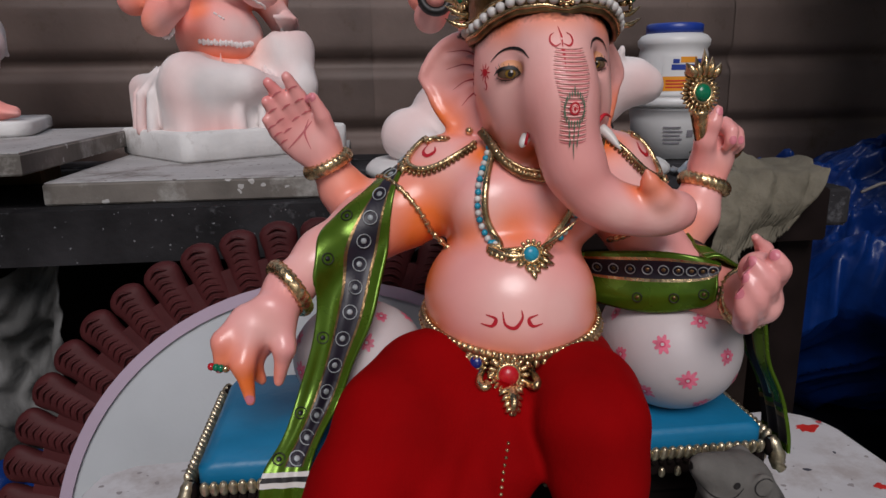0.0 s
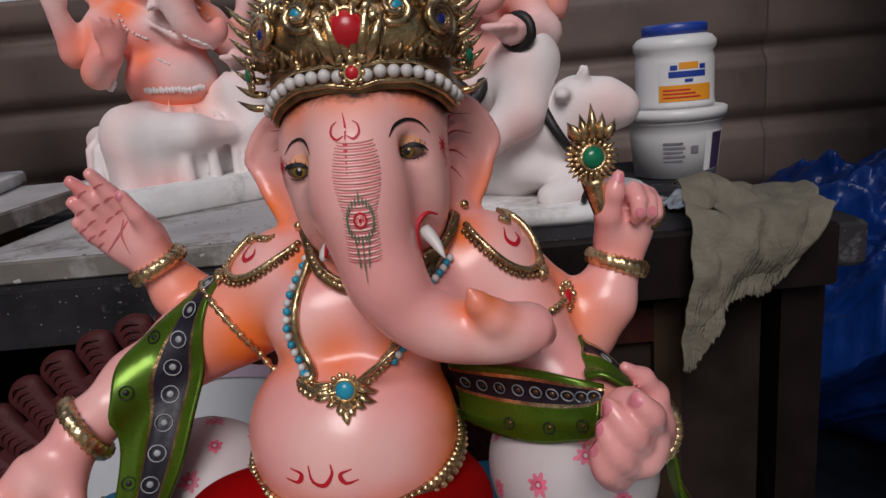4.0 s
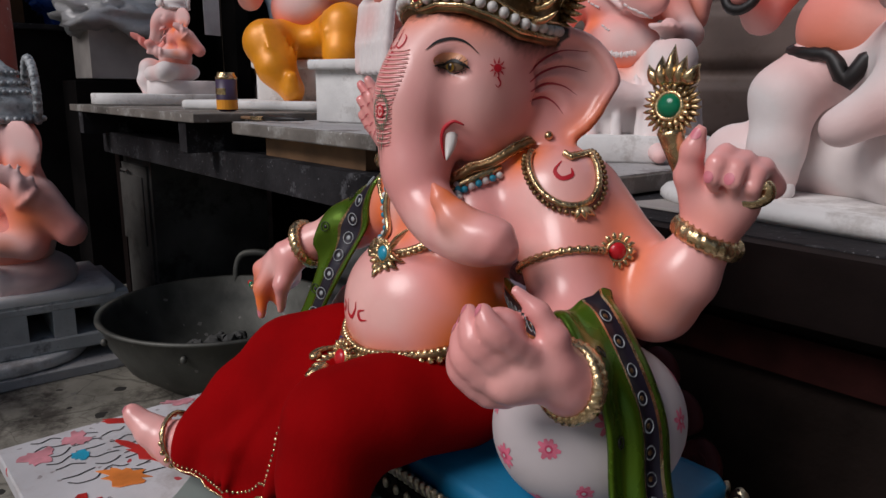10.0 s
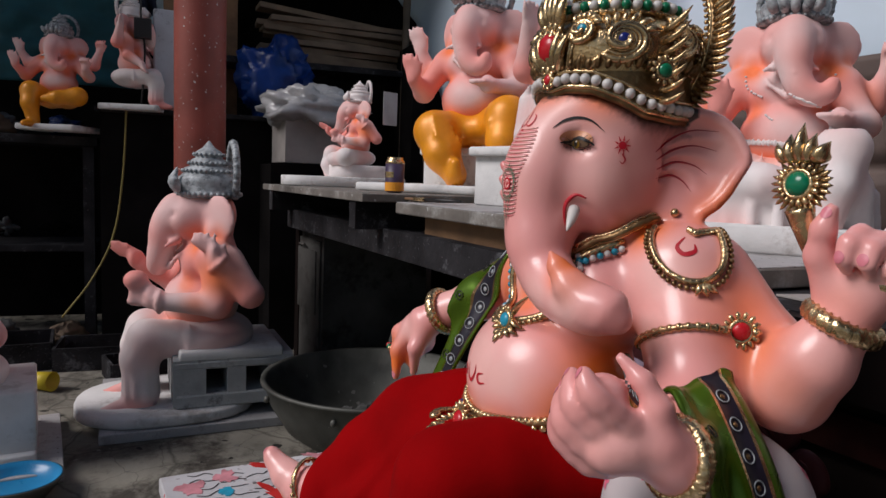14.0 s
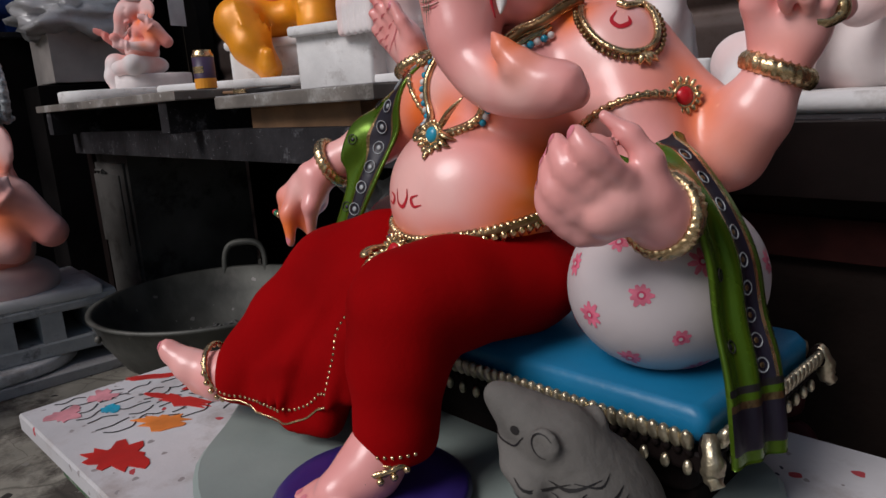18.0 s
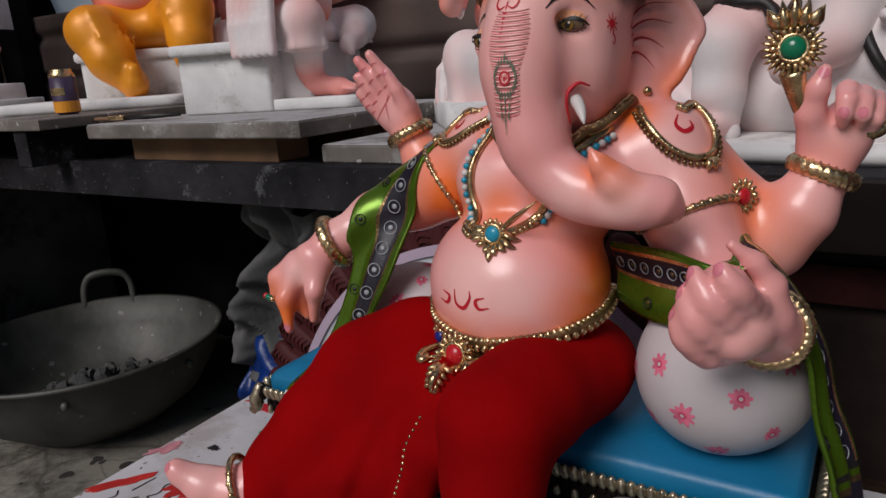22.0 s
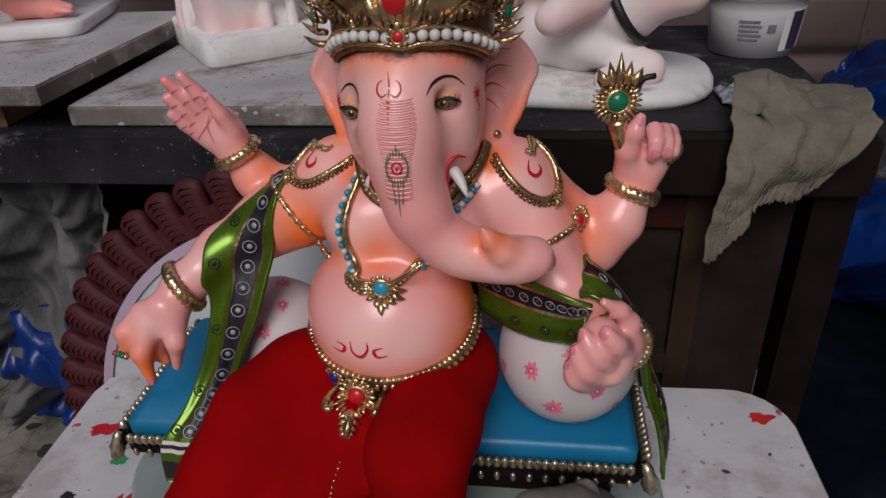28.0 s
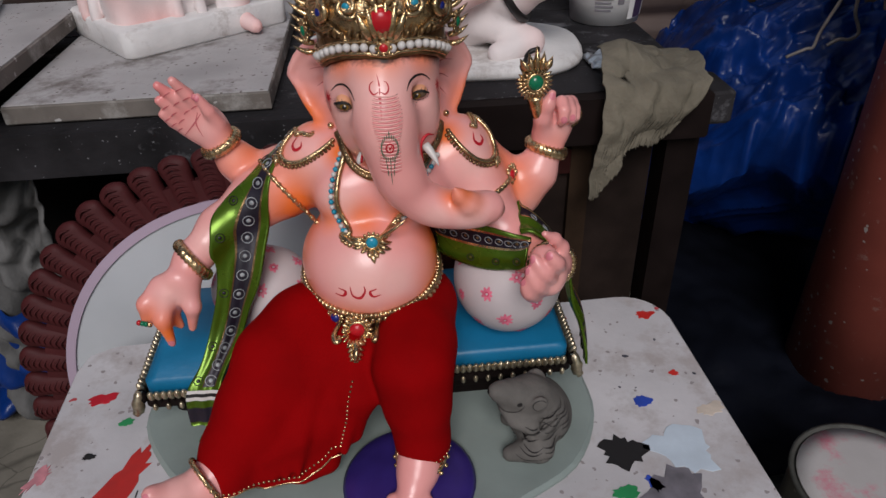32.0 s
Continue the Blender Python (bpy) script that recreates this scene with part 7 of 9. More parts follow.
    Decal(b, (-0.054, -0.032, 0.130), (-1, -0.4, 0.1), tree=tree).dot(0, 0, 0.0040, BLACK)
    return solid("mouse_figurine", b, None, "grey clay mouse figurine with black brushed hair on the base", "figurine", pose(0.292, 0.645, 0.457, 0, 0, 0), smooth=True)


mouse()


# ---- other statues of the workshop, each one plain mesh ----
def small_hand(s, wrist, tip, k=0.01, spread=(1, 0, 0), curl=0.0):
    """A palm with four fingers and a thumb between wrist and tip."""
    w, t = np.array(wrist, float), np.array(tip, float)
    d = t - w
    sp = np.array(spread, float)
    s.ball(w + 0.35 * d, (0.034, 0.020, 0.040), k)
    for i in range(4):
        o = sp * 0.018 * (i - 1.5)
        a = w + 0.45 * d + o
        b = t + o * 1.25 - d * 0.05 * abs(i - 1.5)
        s.chain([(*a, 0.013), (*((a + b) / 2 + np.array((0, -curl * 0.03, 0))), 0.0115), (*b, 0.008)], 0.006)
    s.chain([(*(w + 0.2 * d + sp * 0.03), 0.013), (*(w + 0.6 * d + sp * 0.05), 0.009)], 0.008)


def idol_form(legs="stool", arms="std", crown_on=True, trunk_side=1, seed=0, cell=0.0095):
    """The forms of a seated elephant-headed figure 1 m high facing -y: upper body, legs, crown."""
    up = Field((-0.42, -0.32, 0.14), (0.42, 0.24, 0.84), cell)
    up.ball((0, 0.00, 0.39), (0.150, 0.135, 0.125), 0.02)
    up.ball((0, 0.03, 0.54), (0.150, 0.100, 0.105), 0.04)
    for sg in (-1, 1):
        up.ball((0.07 * sg, -0.03, 0.545), (0.06, 0.045, 0.055), 0.03)
        up.ball((0.15 * sg, 0.03, 0.575), (0.065, 0.06, 0.06), 0.04)
    up.cone((0, 0.03, 0.58), 0.085, (0, 0.02, 0.68), 0.085, 0.04)
    up.ball((0, 0.01, 0.715), (0.100, 0.115, 0.105), 0.03)
    for sg in (-1, 1):
        up.ball((0.05 * sg, -0.055, 0.70), (0.048, 0.06, 0.062), 0.03)
        up.ball((0.065 * sg, -0.105, 0.715), (0.020, 0.012, 0.012), 0.012, (0, 0, 20 * sg), True)
        up.ball((0.145 * sg, 0.045, 0.705), (0.085, 0.018, 0.088), 0.02, (0, 0, 32 * sg))
        up.cone((0.13 * sg, 0.03, 0.66), 0.025, (0.115 * sg, 0.01, 0.605), 0.014, 0.03)
        up.cone((0.052 * sg, -0.09, 0.62), 0.018, (0.085 * sg, -0.135, 0.60), 0.006, 0.01)
    ts = trunk_side
    tk = spline([(0, -0.085, 0.735, 0.058), (0.004 * ts, -0.120, 0.67, 0.052), (0.012 * ts, -0.135, 0.60, 0.047), (0.035 * ts, -0.145, 0.545, 0.042), (0.075 * ts, -0.150, 0.515, 0.037), (0.115 * ts, -0.150, 0.525, 0.031), (0.125 * ts, -0.155, 0.555, 0.022)], 18)
    for i in range(17):
        up.cone(tk[i][:3], tk[i][3], tk[i + 1][:3], tk[i + 1][3], 0.02 if i < 5 else 0.008)
    for i in range(9):
        p = tk[1 + i]
        up.chain([(p[0] - 0.6 * p[3], p[1] - 0.78 * p[3], p[2], 0.004), (p[0], p[1] - 1.0 * p[3], p[2] - 0.004, 0.006), (p[0] + 0.6 * p[3], p[1] - 0.78 * p[3], p[2], 0.004)], 0.006)
    # folded sash and necklace
    up.chain([(-0.10, -0.02, 0.62, 0.010), (-0.06, -0.09, 0.56, 0.010), (0.0, -0.115, 0.515, 0.012), (0.06, -0.09, 0.56, 0.010), (0.10, -0.02, 0.62, 0.010)], 0.004)
    sets = {
        "std": (((-0.17, 0.05, 0.58), (-0.26, 0.06, 0.50), (-0.30, 0.03, 0.62), (-0.325, 0.00, 0.74)), ((0.17, 0.05, 0.58), (0.26, 0.06, 0.50), (0.30, 0.03, 0.62), (0.31, 0.01, 0.71)),
                ((-0.17, 0.00, 0.55), (-0.235, -0.05, 0.43), (-0.215, -0.17, 0.47), (-0.225, -0.20, 0.58)), ((0.17, 0.00, 0.55), (0.235, -0.05, 0.43), (0.17, -0.17, 0.43), (0.11, -0.22, 0.45))),
        "prof": (((-0.17, 0.05, 0.58), (-0.26, 0.06, 0.50), (-0.28, -0.02, 0.58), (-0.29, -0.04, 0.66)), ((0.165, 0.08, 0.56), (0.230, 0.145, 0.445), (0.230, 0.035, 0.560), (0.215, -0.010, 0.665)),
                 ((-0.17, 0.00, 0.55), (-0.22, -0.08, 0.43), (-0.20, -0.20, 0.50), (-0.20, -0.30, 0.595)), ((0.165, 0.03, 0.55), (0.215, 0.035, 0.410), (0.170, -0.150, 0.420), (0.125, -0.245, 0.455))),
        "rest": (((-0.17, 0.05, 0.58), (-0.27, 0.05, 0.53), (-0.31, 0.01, 0.66), (-0.33, -0.01, 0.75)), ((0.17, 0.05, 0.58), (0.27, 0.05, 0.53), (0.33, 0.0, 0.60), (0.36, -0.02, 0.68)),
                 ((-0.17, 0.00, 0.55), (-0.25, -0.03, 0.43), (-0.27, -0.14, 0.36), (-0.28, -0.20, 0.28)), ((0.17, 0.00, 0.55), (0.25, -0.03, 0.44), (0.25, -0.15, 0.42), (0.22, -0.22, 0.46))),
        "shawl": (((-0.17, 0.05, 0.58), (-0.27, 0.05, 0.53), (-0.31, 0.01, 0.66), (-0.33, -0.01, 0.75)), ((0.17, 0.05, 0.58), (0.27, 0.05, 0.53), (0.33, 0.0, 0.60), (0.36, -0.02, 0.68)),
                  ((-0.17, 0.00, 0.55), (-0.235, -0.02, 0.47), (-0.215, -0.14, 0.52), (-0.225, -0.17, 0.63)), ((0.17, 0.00, 0.55), (0.25, -0.03, 0.44), (0.22, -0.17, 0.43), (0.18, -0.25, 0.46))),
        "wide": (((-0.17, 0.05, 0.58), (-0.28, 0.05, 0.56), (-0.34, 0.02, 0.66), (-0.36, 0.0, 0.77)), ((0.17, 0.05, 0.58), (0.28, 0.05, 0.56), (0.34, 0.02, 0.66), (0.37, 0.0, 0.77)),
                 ((-0.17, 0.00, 0.55), (-0.27, -0.02, 0.45), (-0.30, -0.12, 0.52), (-0.32, -0.14, 0.64)), ((0.17, 0.00, 0.55), (0.27, -0.02, 0.45), (0.29, -0.12, 0.50), (0.30, -0.15, 0.60))),
    }
    wrists = []
    for i, (a, e, w, h) in enumerate(sets[arms]):
        up.chain([(*a, 0.052), (*e, 0.046), (*w, 0.030)], 0.03, 0.02)
        small_hand(up, w, h, 0.02, (1, 0, 0) if arms != "prof" or i == 0 else ((0, 0.35, 0.9) if i == 3 else (0.25, 0.95, 0)), 0.6 if i in (1, 3) else 0.1)
        wrists.append((np.array(w), np.array(w) - np.array(e)))
    if arms == "prof":
        up.ball((0.125, -0.225, 0.490), (0.042, 0.042, 0.036), 0.012)
        for i in (1, 3):
            w, d = wrists[i][0], Vector(wrists[i][1]).normalized()
            q = d.to_track_quat("Z", "Y").to_matrix()
            ring_ = [w + np.array(q @ Vector((0.036 * math.cos(a), 0.036 * math.sin(a), 0))) for a in np.linspace(0, 2 * math.pi, 13)]
            for a, c in zip(ring_, ring_[1:]):
                up.cone(a, 0.010, c, 0.010, 0.004)
    lo = Field((-0.36, -0.46, -0.01), (0.36, 0.26, 0.40), cell)
    lo.ball((0, 0.03, 0.27), (0.19, 0.16, 0.085), 0.03)
    if legs == "stool":
        for sg in (-1, 1):
            lo.chain([(0.09 * sg, 0.0, 0.265, 0.074), (0.10 * sg, -0.19, 0.275, 0.066), (0.10 * sg, -0.215, 0.21, 0.060), (0.10 * sg, -0.205, 0.085, 0.060)], 0.03, 0.03)
            for k in range(7):
                a = -1.8 + 0.6 * k
                lo.chain([(0.10 * sg + 0.055 * math.sin(a), -0.215 - 0.055 * math.cos(a), 0.235, 0.004), (0.10 * sg + 0.060 * math.sin(a), -0.207 - 0.060 * math.cos(a), 0.075, 0.011)], 0.008)
            lo.chain([(0.10 * sg, -0.20, 0.045, 0.036), (0.105 * sg, -0.29, 0.030, 0.028), (0.11 * sg, -0.34, 0.024, 0.018)], 0.02)
    elif legs == "cross":
        lo.chain([(-0.09, 0.0, 0.26, 0.085), (-0.21, -0.16, 0.25, 0.075), (-0.05, -0.24, 0.23, 0.055), (0.06, -0.25, 0.22, 0.034)], 0.03, 0.03)
        lo.chain([(0.09, 0.0, 0.26, 0.085), (0.17, -0.17, 0.34, 0.078), (0.15, -0.24, 0.22, 0.060), (0.13, -0.25, 0.06, 0.046)], 0.03, 0.03)
        lo.chain([(0.13, -0.25, 0.045, 0.036), (0.135, -0.36, 0.03, 0.026)], 0.02)
        # the cloth that falls over the seat on both sides
        lo.box((0.0, 0.00, 0.17), (0.27, 0.20, 0.10), 0.05, (0, 0, 0), 0.05)
        lo.box((-0.12, -0.16, 0.13), (0.15, 0.07, 0.10), 0.05, (0, 0, 0), 0.04)
        for k in range(15):
            a = -1.9 + 0.27 * k
            x, y = 0.290 * math.sin(a), 0.0 - 0.250 * math.cos(a)
            lo.chain([(0.75 * x, 0.75 * y, 0.285, 0.010), (x, y, 0.20, 0.016), (1.03 * x, 1.03 * y, 0.085, 0.020)], 0.006, 0.004)
    elif legs == "forward":
        # seated at the front of its pedestal: a leg down with the foot flat, the other knee out, wide trousers and a long shawl
        lo = Field((-0.46, -0.50, 0.03), (0.46, 0.25, 0.64), cell)
        lo.ball((0, -0.02, 0.30), (0.24, 0.19, 0.085), 0.03)
        lo.chain([(-0.12, -0.05, 0.315, 0.098), (-0.235, -0.205, 0.335, 0.088), (-0.232, -0.210, 0.265, 0.080)], 0.03, 0.02)
        lo.cone((-0.232, -0.208, 0.275), 0.080, (-0.226, -0.205, 0.228), 0.092, 0.006)
        lo.box((-0.226, -0.205, 0.165), (0.17, 0.19, 0.056), 0.004, (0, 0, 0), 0.004, True)
        lo.chain([(-0.205, -0.200, 0.25, 0.062), (-0.165, -0.180, 0.160, 0.056), (-0.145, -0.180, 0.110, 0.046)], 0.004, 0.012)
        lo.chain([(-0.115, -0.095, 0.078, 0.032), (-0.140, -0.200, 0.092, 0.042), (-0.148, -0.300, 0.078, 0.034), (-0.152, -0.365, 0.070, 0.020)], 0.02, 0.02)
        for k in range(5):
            lo.chain([(-0.183 + 0.015 * k, -0.335, 0.074, 0.011), (-0.187 + 0.016 * k, -0.378 + 0.006 * k, 0.066, 0.009)], 0.004)
        lo.chain([(0.12, -0.05, 0.31, 0.092), (0.262, -0.215, 0.330, 0.084), (0.115, -0.265, 0.285, 0.064)], 0.03, 0.03)
        lo.chain([(0.10, -0.270, 0.275, 0.044), (0.00, -0.285, 0.240, 0.036), (-0.02, -0.305, 0.215, 0.020)], 0.01, 0.01)
        for k in range(6):
            lo.chain([(-0.260 + 0.008 * k, -0.15 - 0.022 * k, 0.395 - 0.004 * k, 0.004), (-0.312 + 0.014 * k, -0.20 - 0.018 * k, 0.300, 0.009), (-0.312 + 0.014 * k, -0.205 - 0.018 * k, 0.232, 0.007)], 0.010)
            lo.chain([(0.20, -0.16, 0.405 - 0.01 * k, 0.003), (0.29 - 0.022 * k, -0.285 - 0.006 * k, 0.365 - 0.022 * k, 0.009), (0.15, -0.315, 0.310 - 0.008 * k, 0.005)], 0.010)
        for k in range(6):
            y = 0.055 - 0.038 * k
            lo.chain([(-0.190 - 0.008 * k, 0.8 * y - 0.01, 0.600, 0.018), (-0.280 - 0.010 * k, y, 0.48, 0.022), (-0.305 - 0.010 * k, y, 0.33, 0.022), (-0.312 - 0.010 * k, y - 0.002, 0.222, 0.020)], 0.006, 0.006)
    elif legs == "aside":
        # both legs swung to one side, a foot resting on its heel
        lo = Field((-0.30, -0.40, -0.01), (0.52, 0.26, 0.44), cell)
        lo.ball((0.15, 0.02, 0.28), (0.20, 0.16, 0.090), 0.03)
        lo.chain([(0.10, 0.0, 0.285, 0.092), (0.035, -0.180, 0.262, 0.086), (0.095, -0.215, 0.165, 0.074), (0.160, -0.215, 0.080, 0.052)], 0.03, 0.03)
        lo.chain([(0.165, -0.215, 0.050, 0.036), (0.176, -0.250, 0.075, 0.034), (0.186, -0.262, 0.125, 0.026)], 0.012, 0.012)
        lo.chain([(0.23, 0.0, 0.29, 0.096), (0.365, -0.150, 0.320, 0.088), (0.372, -0.195, 0.215, 0.074), (0.365, -0.220, 0.150, 0.046)], 0.03, 0.03)
        for k in range(7):
            lo.chain([(0.06 + 0.02 * k, -0.245 + 0.012 * k, 0.335 - 0.012 * k, 0.004), (0.10 + 0.012 * k, -0.275 + 0.010 * k, 0.235 - 0.012 * k, 0.010), (0.150 + 0.004 * k, -0.265 + 0.006 * k, 0.115, 0.005)], 0.012)
            lo.chain([(0.282 + 0.024 * k, -0.165 + 0.006 * k, 0.385, 0.004), (0.322 + 0.017 * k, -0.238 + 0.012 * k, 0.300, 0.010), (0.332 + 0.012 * k, -0.245 + 0.010 * k, 0.215, 0.006)], 0.012)
    else:
        # one foot down, the other leg tucked up
        lo.chain([(-0.08, 0.0, 0.26, 0.085), (-0.13, -0.19, 0.30, 0.080), (-0.12, -0.23, 0.20, 0.066), (-0.11, -0.20, 0.05, 0.050)], 0.03, 0.03)
        lo.chain([(-0.11, -0.20, 0.04, 0.04), (-0.115, -0.33, 0.026, 0.026)], 0.02)
        lo.chain([(0.08, 0.0, 0.26, 0.085), (0.23, -0.14, 0.27, 0.075), (0.10, -0.22, 0.25, 0.055), (0.0, -0.23, 0.24, 0.03)], 0.03, 0.03)
    for k in range(7 if legs not in ("forward", "aside") else 0):
        a = -1.1 + 0.36 * k
        lo.chain([(0.18 * math.sin(a), -0.16 * math.cos(a) + 0.03, 0.33, 0.005), (0.20 * math.sin(a), -0.18 * math.cos(a) + 0.03, 0.22, 0.008)], 0.02)
    cr = None
    if crown_on:
        cr = Build()
        prof = [(0.100, 0.775), (0.112, 0.780), (0.112, 0.800), (0.104, 0.806), (0.112, 0.830), (0.108, 0.850), (0.088, 0.866), (0.092, 0.874), (0.086, 0.884), (0.066, 0.892), (0.070, 0.902), (0.062, 0.914), (0.048, 0.922), (0.052, 0.934), (0.044, 0.946), (0.024, 0.958), (0.010, 0.975), (0.002, 0.985)]
        cr.add(*lathe(prof, (0, 0.025, 0), 28), SILVER)
        for r, z, n, rb in ((0.114, 0.790, 34, 0.009), (0.093, 0.874, 30, 0.007), (0.071, 0.902, 24, 0.007), (0.053, 0.934, 18, 0.007)):
            for i in range(n):
                a = 2 * math.pi * i / n
                cr.add(*sphere((r * math.cos(a), 0.025 + r * math.sin(a), z), rb, 6, 4), SILVER)
        for i in range(5):
            t = i - 2
            cr.add(*tube(spline([(0.03 * t, -0.085, 0.80), (0.04 * t, -0.100, 0.84), (0.045 * t, -0.085, 0.885 - 0.012 * t * t)], 6), [0.012, 0.018, 0.018, 0.014, 0.008, 0.002], 6), SILVER)
        arc = [(0.115 * math.sin(t), 0.11, 0.865 + 0.115 * math.cos(t)) for t in np.linspace(-2.4, 2.4, 40)]
        cr.add(*tube(arc, 0.013, 7), SILVER)
        for p in arc[::2]:
            cr.add(*sphere(p, (0.016, 0.016, 0.016), 6, 4), SILVER)
    return up.surface(2), lo.surface(2), cr, wrists


_FORMS = {}


def place_idol(name, label, m, size, legs="stool", arms="std", cloth=None, crown_mat=None, base=None, trunk_side=1, bands=False, rose_more=0.0, lean=0.0):
    """One statue as a single mesh; base: a list of (outline, z0, z1, material) under and behind it, in units of its height."""
    key = (legs, arms, trunk_side)
    if key not in _FORMS:
        _FORMS[key] = idol_form(legs, arms, True, trunk_side)
    (uv_, uf), (lv, lf), cr, wrists = _FORMS[key]
    b = Build()
    move, grow = {"forward": ((0.0, -0.050, 0.020), 1.20), "aside": ((0.13, 0.0, 0.02), 1.0)}.get(legs, ((0.0, 0.0, 0.0), 1.0))
    seat = np.array((0.0, 0.0, 0.27))

    def seated(v):
        return (np.asarray(v) - seat) * grow + seat + np.array(move)

    nz = np.array([noise.noise(Vector(p) * 5.0) for p in uv_])
    rose = np.clip(0.74 + rose_more + 0.9 * nz + 0.2 * (uv_[:, 2] - 0.5), 0.05, 1)
    orange = tint_spots(uv_, [(0.12, -0.02, 0.62, 0.07, 0.8), (-0.12, -0.02, 0.62, 0.07, 0.8), (0.2, 0.04, 0.50, 0.10, 0.9), (-0.2, 0.04, 0.50, 0.10, 0.9), (0, -0.05, 0.29, 0.18, 0.9), (0.1, -0.06, 0.47, 0.06, 0.6), (-0.1, -0.06, 0.47, 0.06, 0.6), (0.16, 0.05, 0.64, 0.06, 0.6), (-0.16, 0.05, 0.64, 0.06, 0.6),
                               (0.25, -0.05, 0.42, 0.06, 0.5), (-0.25, -0.05, 0.42, 0.06, 0.5)])
    # the spray spares the full belly and chest
    full = tint_spots(uv_, [(0.0, -0.17, 0.42, 0.13, 1.0), (0.0, -0.12, 0.55, 0.09, 0.7), (0.0, -0.14, 0.72, 0.09, 0.6)])
    rose, orange = np.clip(rose - 0.55 * full, 0.03, 1), np.clip(1.15 * orange - 0.8 * full, 0, 1)
    b.add(seated(uv_), uf, PLASTER, np.stack([orange, rose], 1))
    nz = np.array([noise.noise(Vector(p) * 6.0) for p in lv])
    feet = np.clip(((0.10 if legs != "forward" else 0.20) - lv[:, 2]) * 12, 0, 1) * 0.7
    lr = np.clip(0.12 + rose_more + 0.6 * nz + feet, 0, 1)
    b.add(lv, lf, cloth or PLASTER, np.stack([tint_spots(lv, [(0, -0.06, 0.33, 0.14, 0.55)]), lr], 1))
    if legs == "cross":
        tree = BVHTree.FromPolygons(uv_.tolist(), uf.tolist())
        for i in range(46):
            a = -1.5 + 3.0 * i / 45
            q, nn, _, _ = tree.find_nearest(Vector((0.20 * math.sin(a), -0.22 * math.cos(a), 0.335 + 0.02 * abs(a))))
            b.add(*sphere(tuple(q + nn * 0.003), (0.007, 0.007, 0.009 + 0.003 * (i % 2)), 6, 4), PLASTER)
            q, nn, _, _ = tree.find_nearest(Vector((0.15 * math.sin(0.8 * a), -0.22 * math.cos(a), 0.46 + 0.055 * a * a)))
            b.add(*sphere(tuple(q + nn * 0.001), 0.0045, 6, 4), PLASTER)
    if cr is not None:
        b.add(seated(np.concatenate(cr.v)), cr.f, crown_mat or SILVER)
    if bands:
        for w, d in wrists:
            q = Vector(d).normalized().to_track_quat("Z", "Y").to_matrix()
            b.add(*tube([w + np.array(q @ Vector((0.038 * math.cos(a), 0.038 * math.sin(a), 0))) for a in np.linspace(0, 2 * math.pi, 18, endpoint=False)], 0.011, 6, True), BLACK)
        b.add(*tube([(0.165 * math.sin(a), 0.01 - 0.150 * math.cos(a), 0.325 + 0.012 * math.cos(2 * a) - (0.04 if abs(a) < 0.25 else 0)) for a in np.linspace(-math.pi, math.pi, 50, endpoint=False)], 0.015, 6, True), BLACK)
    for outline, z0, z1, material in base or ():
        b.add(*slab_mesh(outline, z0, z1, 0.008), material)
    ob = new(name, b.mesh(name))
    ob.matrix_basis = m @ Matrix.Diagonal((size, size, size, 1))
    return tagged(ob, label, "statue", "unfinished statues of the workshop")


def oval(w, d, c=(0, 0), n=32, p=2.6):
    out = []
    for i in range(n):
        a = 2 * math.pi * i / n
        ca, sa = math.cos(a), math.sin(a)
        out.append((c[0] + w / 2 * abs(ca) ** (2 / p) * np.sign(ca), c[1] + d / 2 * abs(sa) ** (2 / p) * np.sign(sa)))
    return out


# white seated statue with a square base, on the board
place_idol("seated_statue", "white and pink sprayed plaster statue on a square base", bench_frame(-0.45, 0.52, TOP + 0.043, 38), 0.66, "cross", "std", None, None,
           [(rect(0.62, 0.50, 0.04, c=(0.0, -0.06)), 0.0, 0.09, WHITE_PLASTER), (rect(0.50, 0.36, 0.06, c=(0, 0.03)), 0.085, 0.20, WHITE_PLASTER)], 1)
# statue with orange dhoti
place_idol("orange_dhoti_statue", "pink plaster statue with marigold dhoti on a white seat", bench_frame(-1.93, 0.40, 0.883, 34), 0.90, "aside", "std", ORANGE_CLOTH, None,
           [(rect(0.62, 0.62, 0.05, c=(0.06, -0.08)), 0.0, 0.035, WHITE_PLASTER), (rect(0.40, 0.34, 0.03, c=(0.12, 0.08)), 0.03, 0.19, WHITE_PLASTER), (rect(0.43, 0.37, 0.03, c=(0.12, 0.08)), 0.165, 0.20, WHITE_PLASTER)], 1)
# statue on the pedestal of the plywood board
place_idol("pedestal_statue", "white and pink plaster statue seated on a square pedestal", pose(-1.15, 1.47, 0.859, 0, 0, 112), 0.66, "forward", "shawl", None, None,
           [(rect(0.54, 0.68, 0.06, c=(0.0, -0.08)), 0.0, 0.045, WHITE_PLASTER), (rect(0.56, 0.42, 0.02, c=(0, 0.145)), 0.0, 0.245, WHITE_PLASTER), (rect(0.64, 0.46, 0.02, c=(0, 0.135)), 0.232, 0.275, WHITE_PLASTER),
            (rect(0.36, 0.16, 0.02, c=(0.0, -0.11)), 0.04, 0.26, PLASTER), (oval(0.16, 0.16, (0.26, -0.13)), 0.04, 0.25, WHITE_PLASTER)], 1)
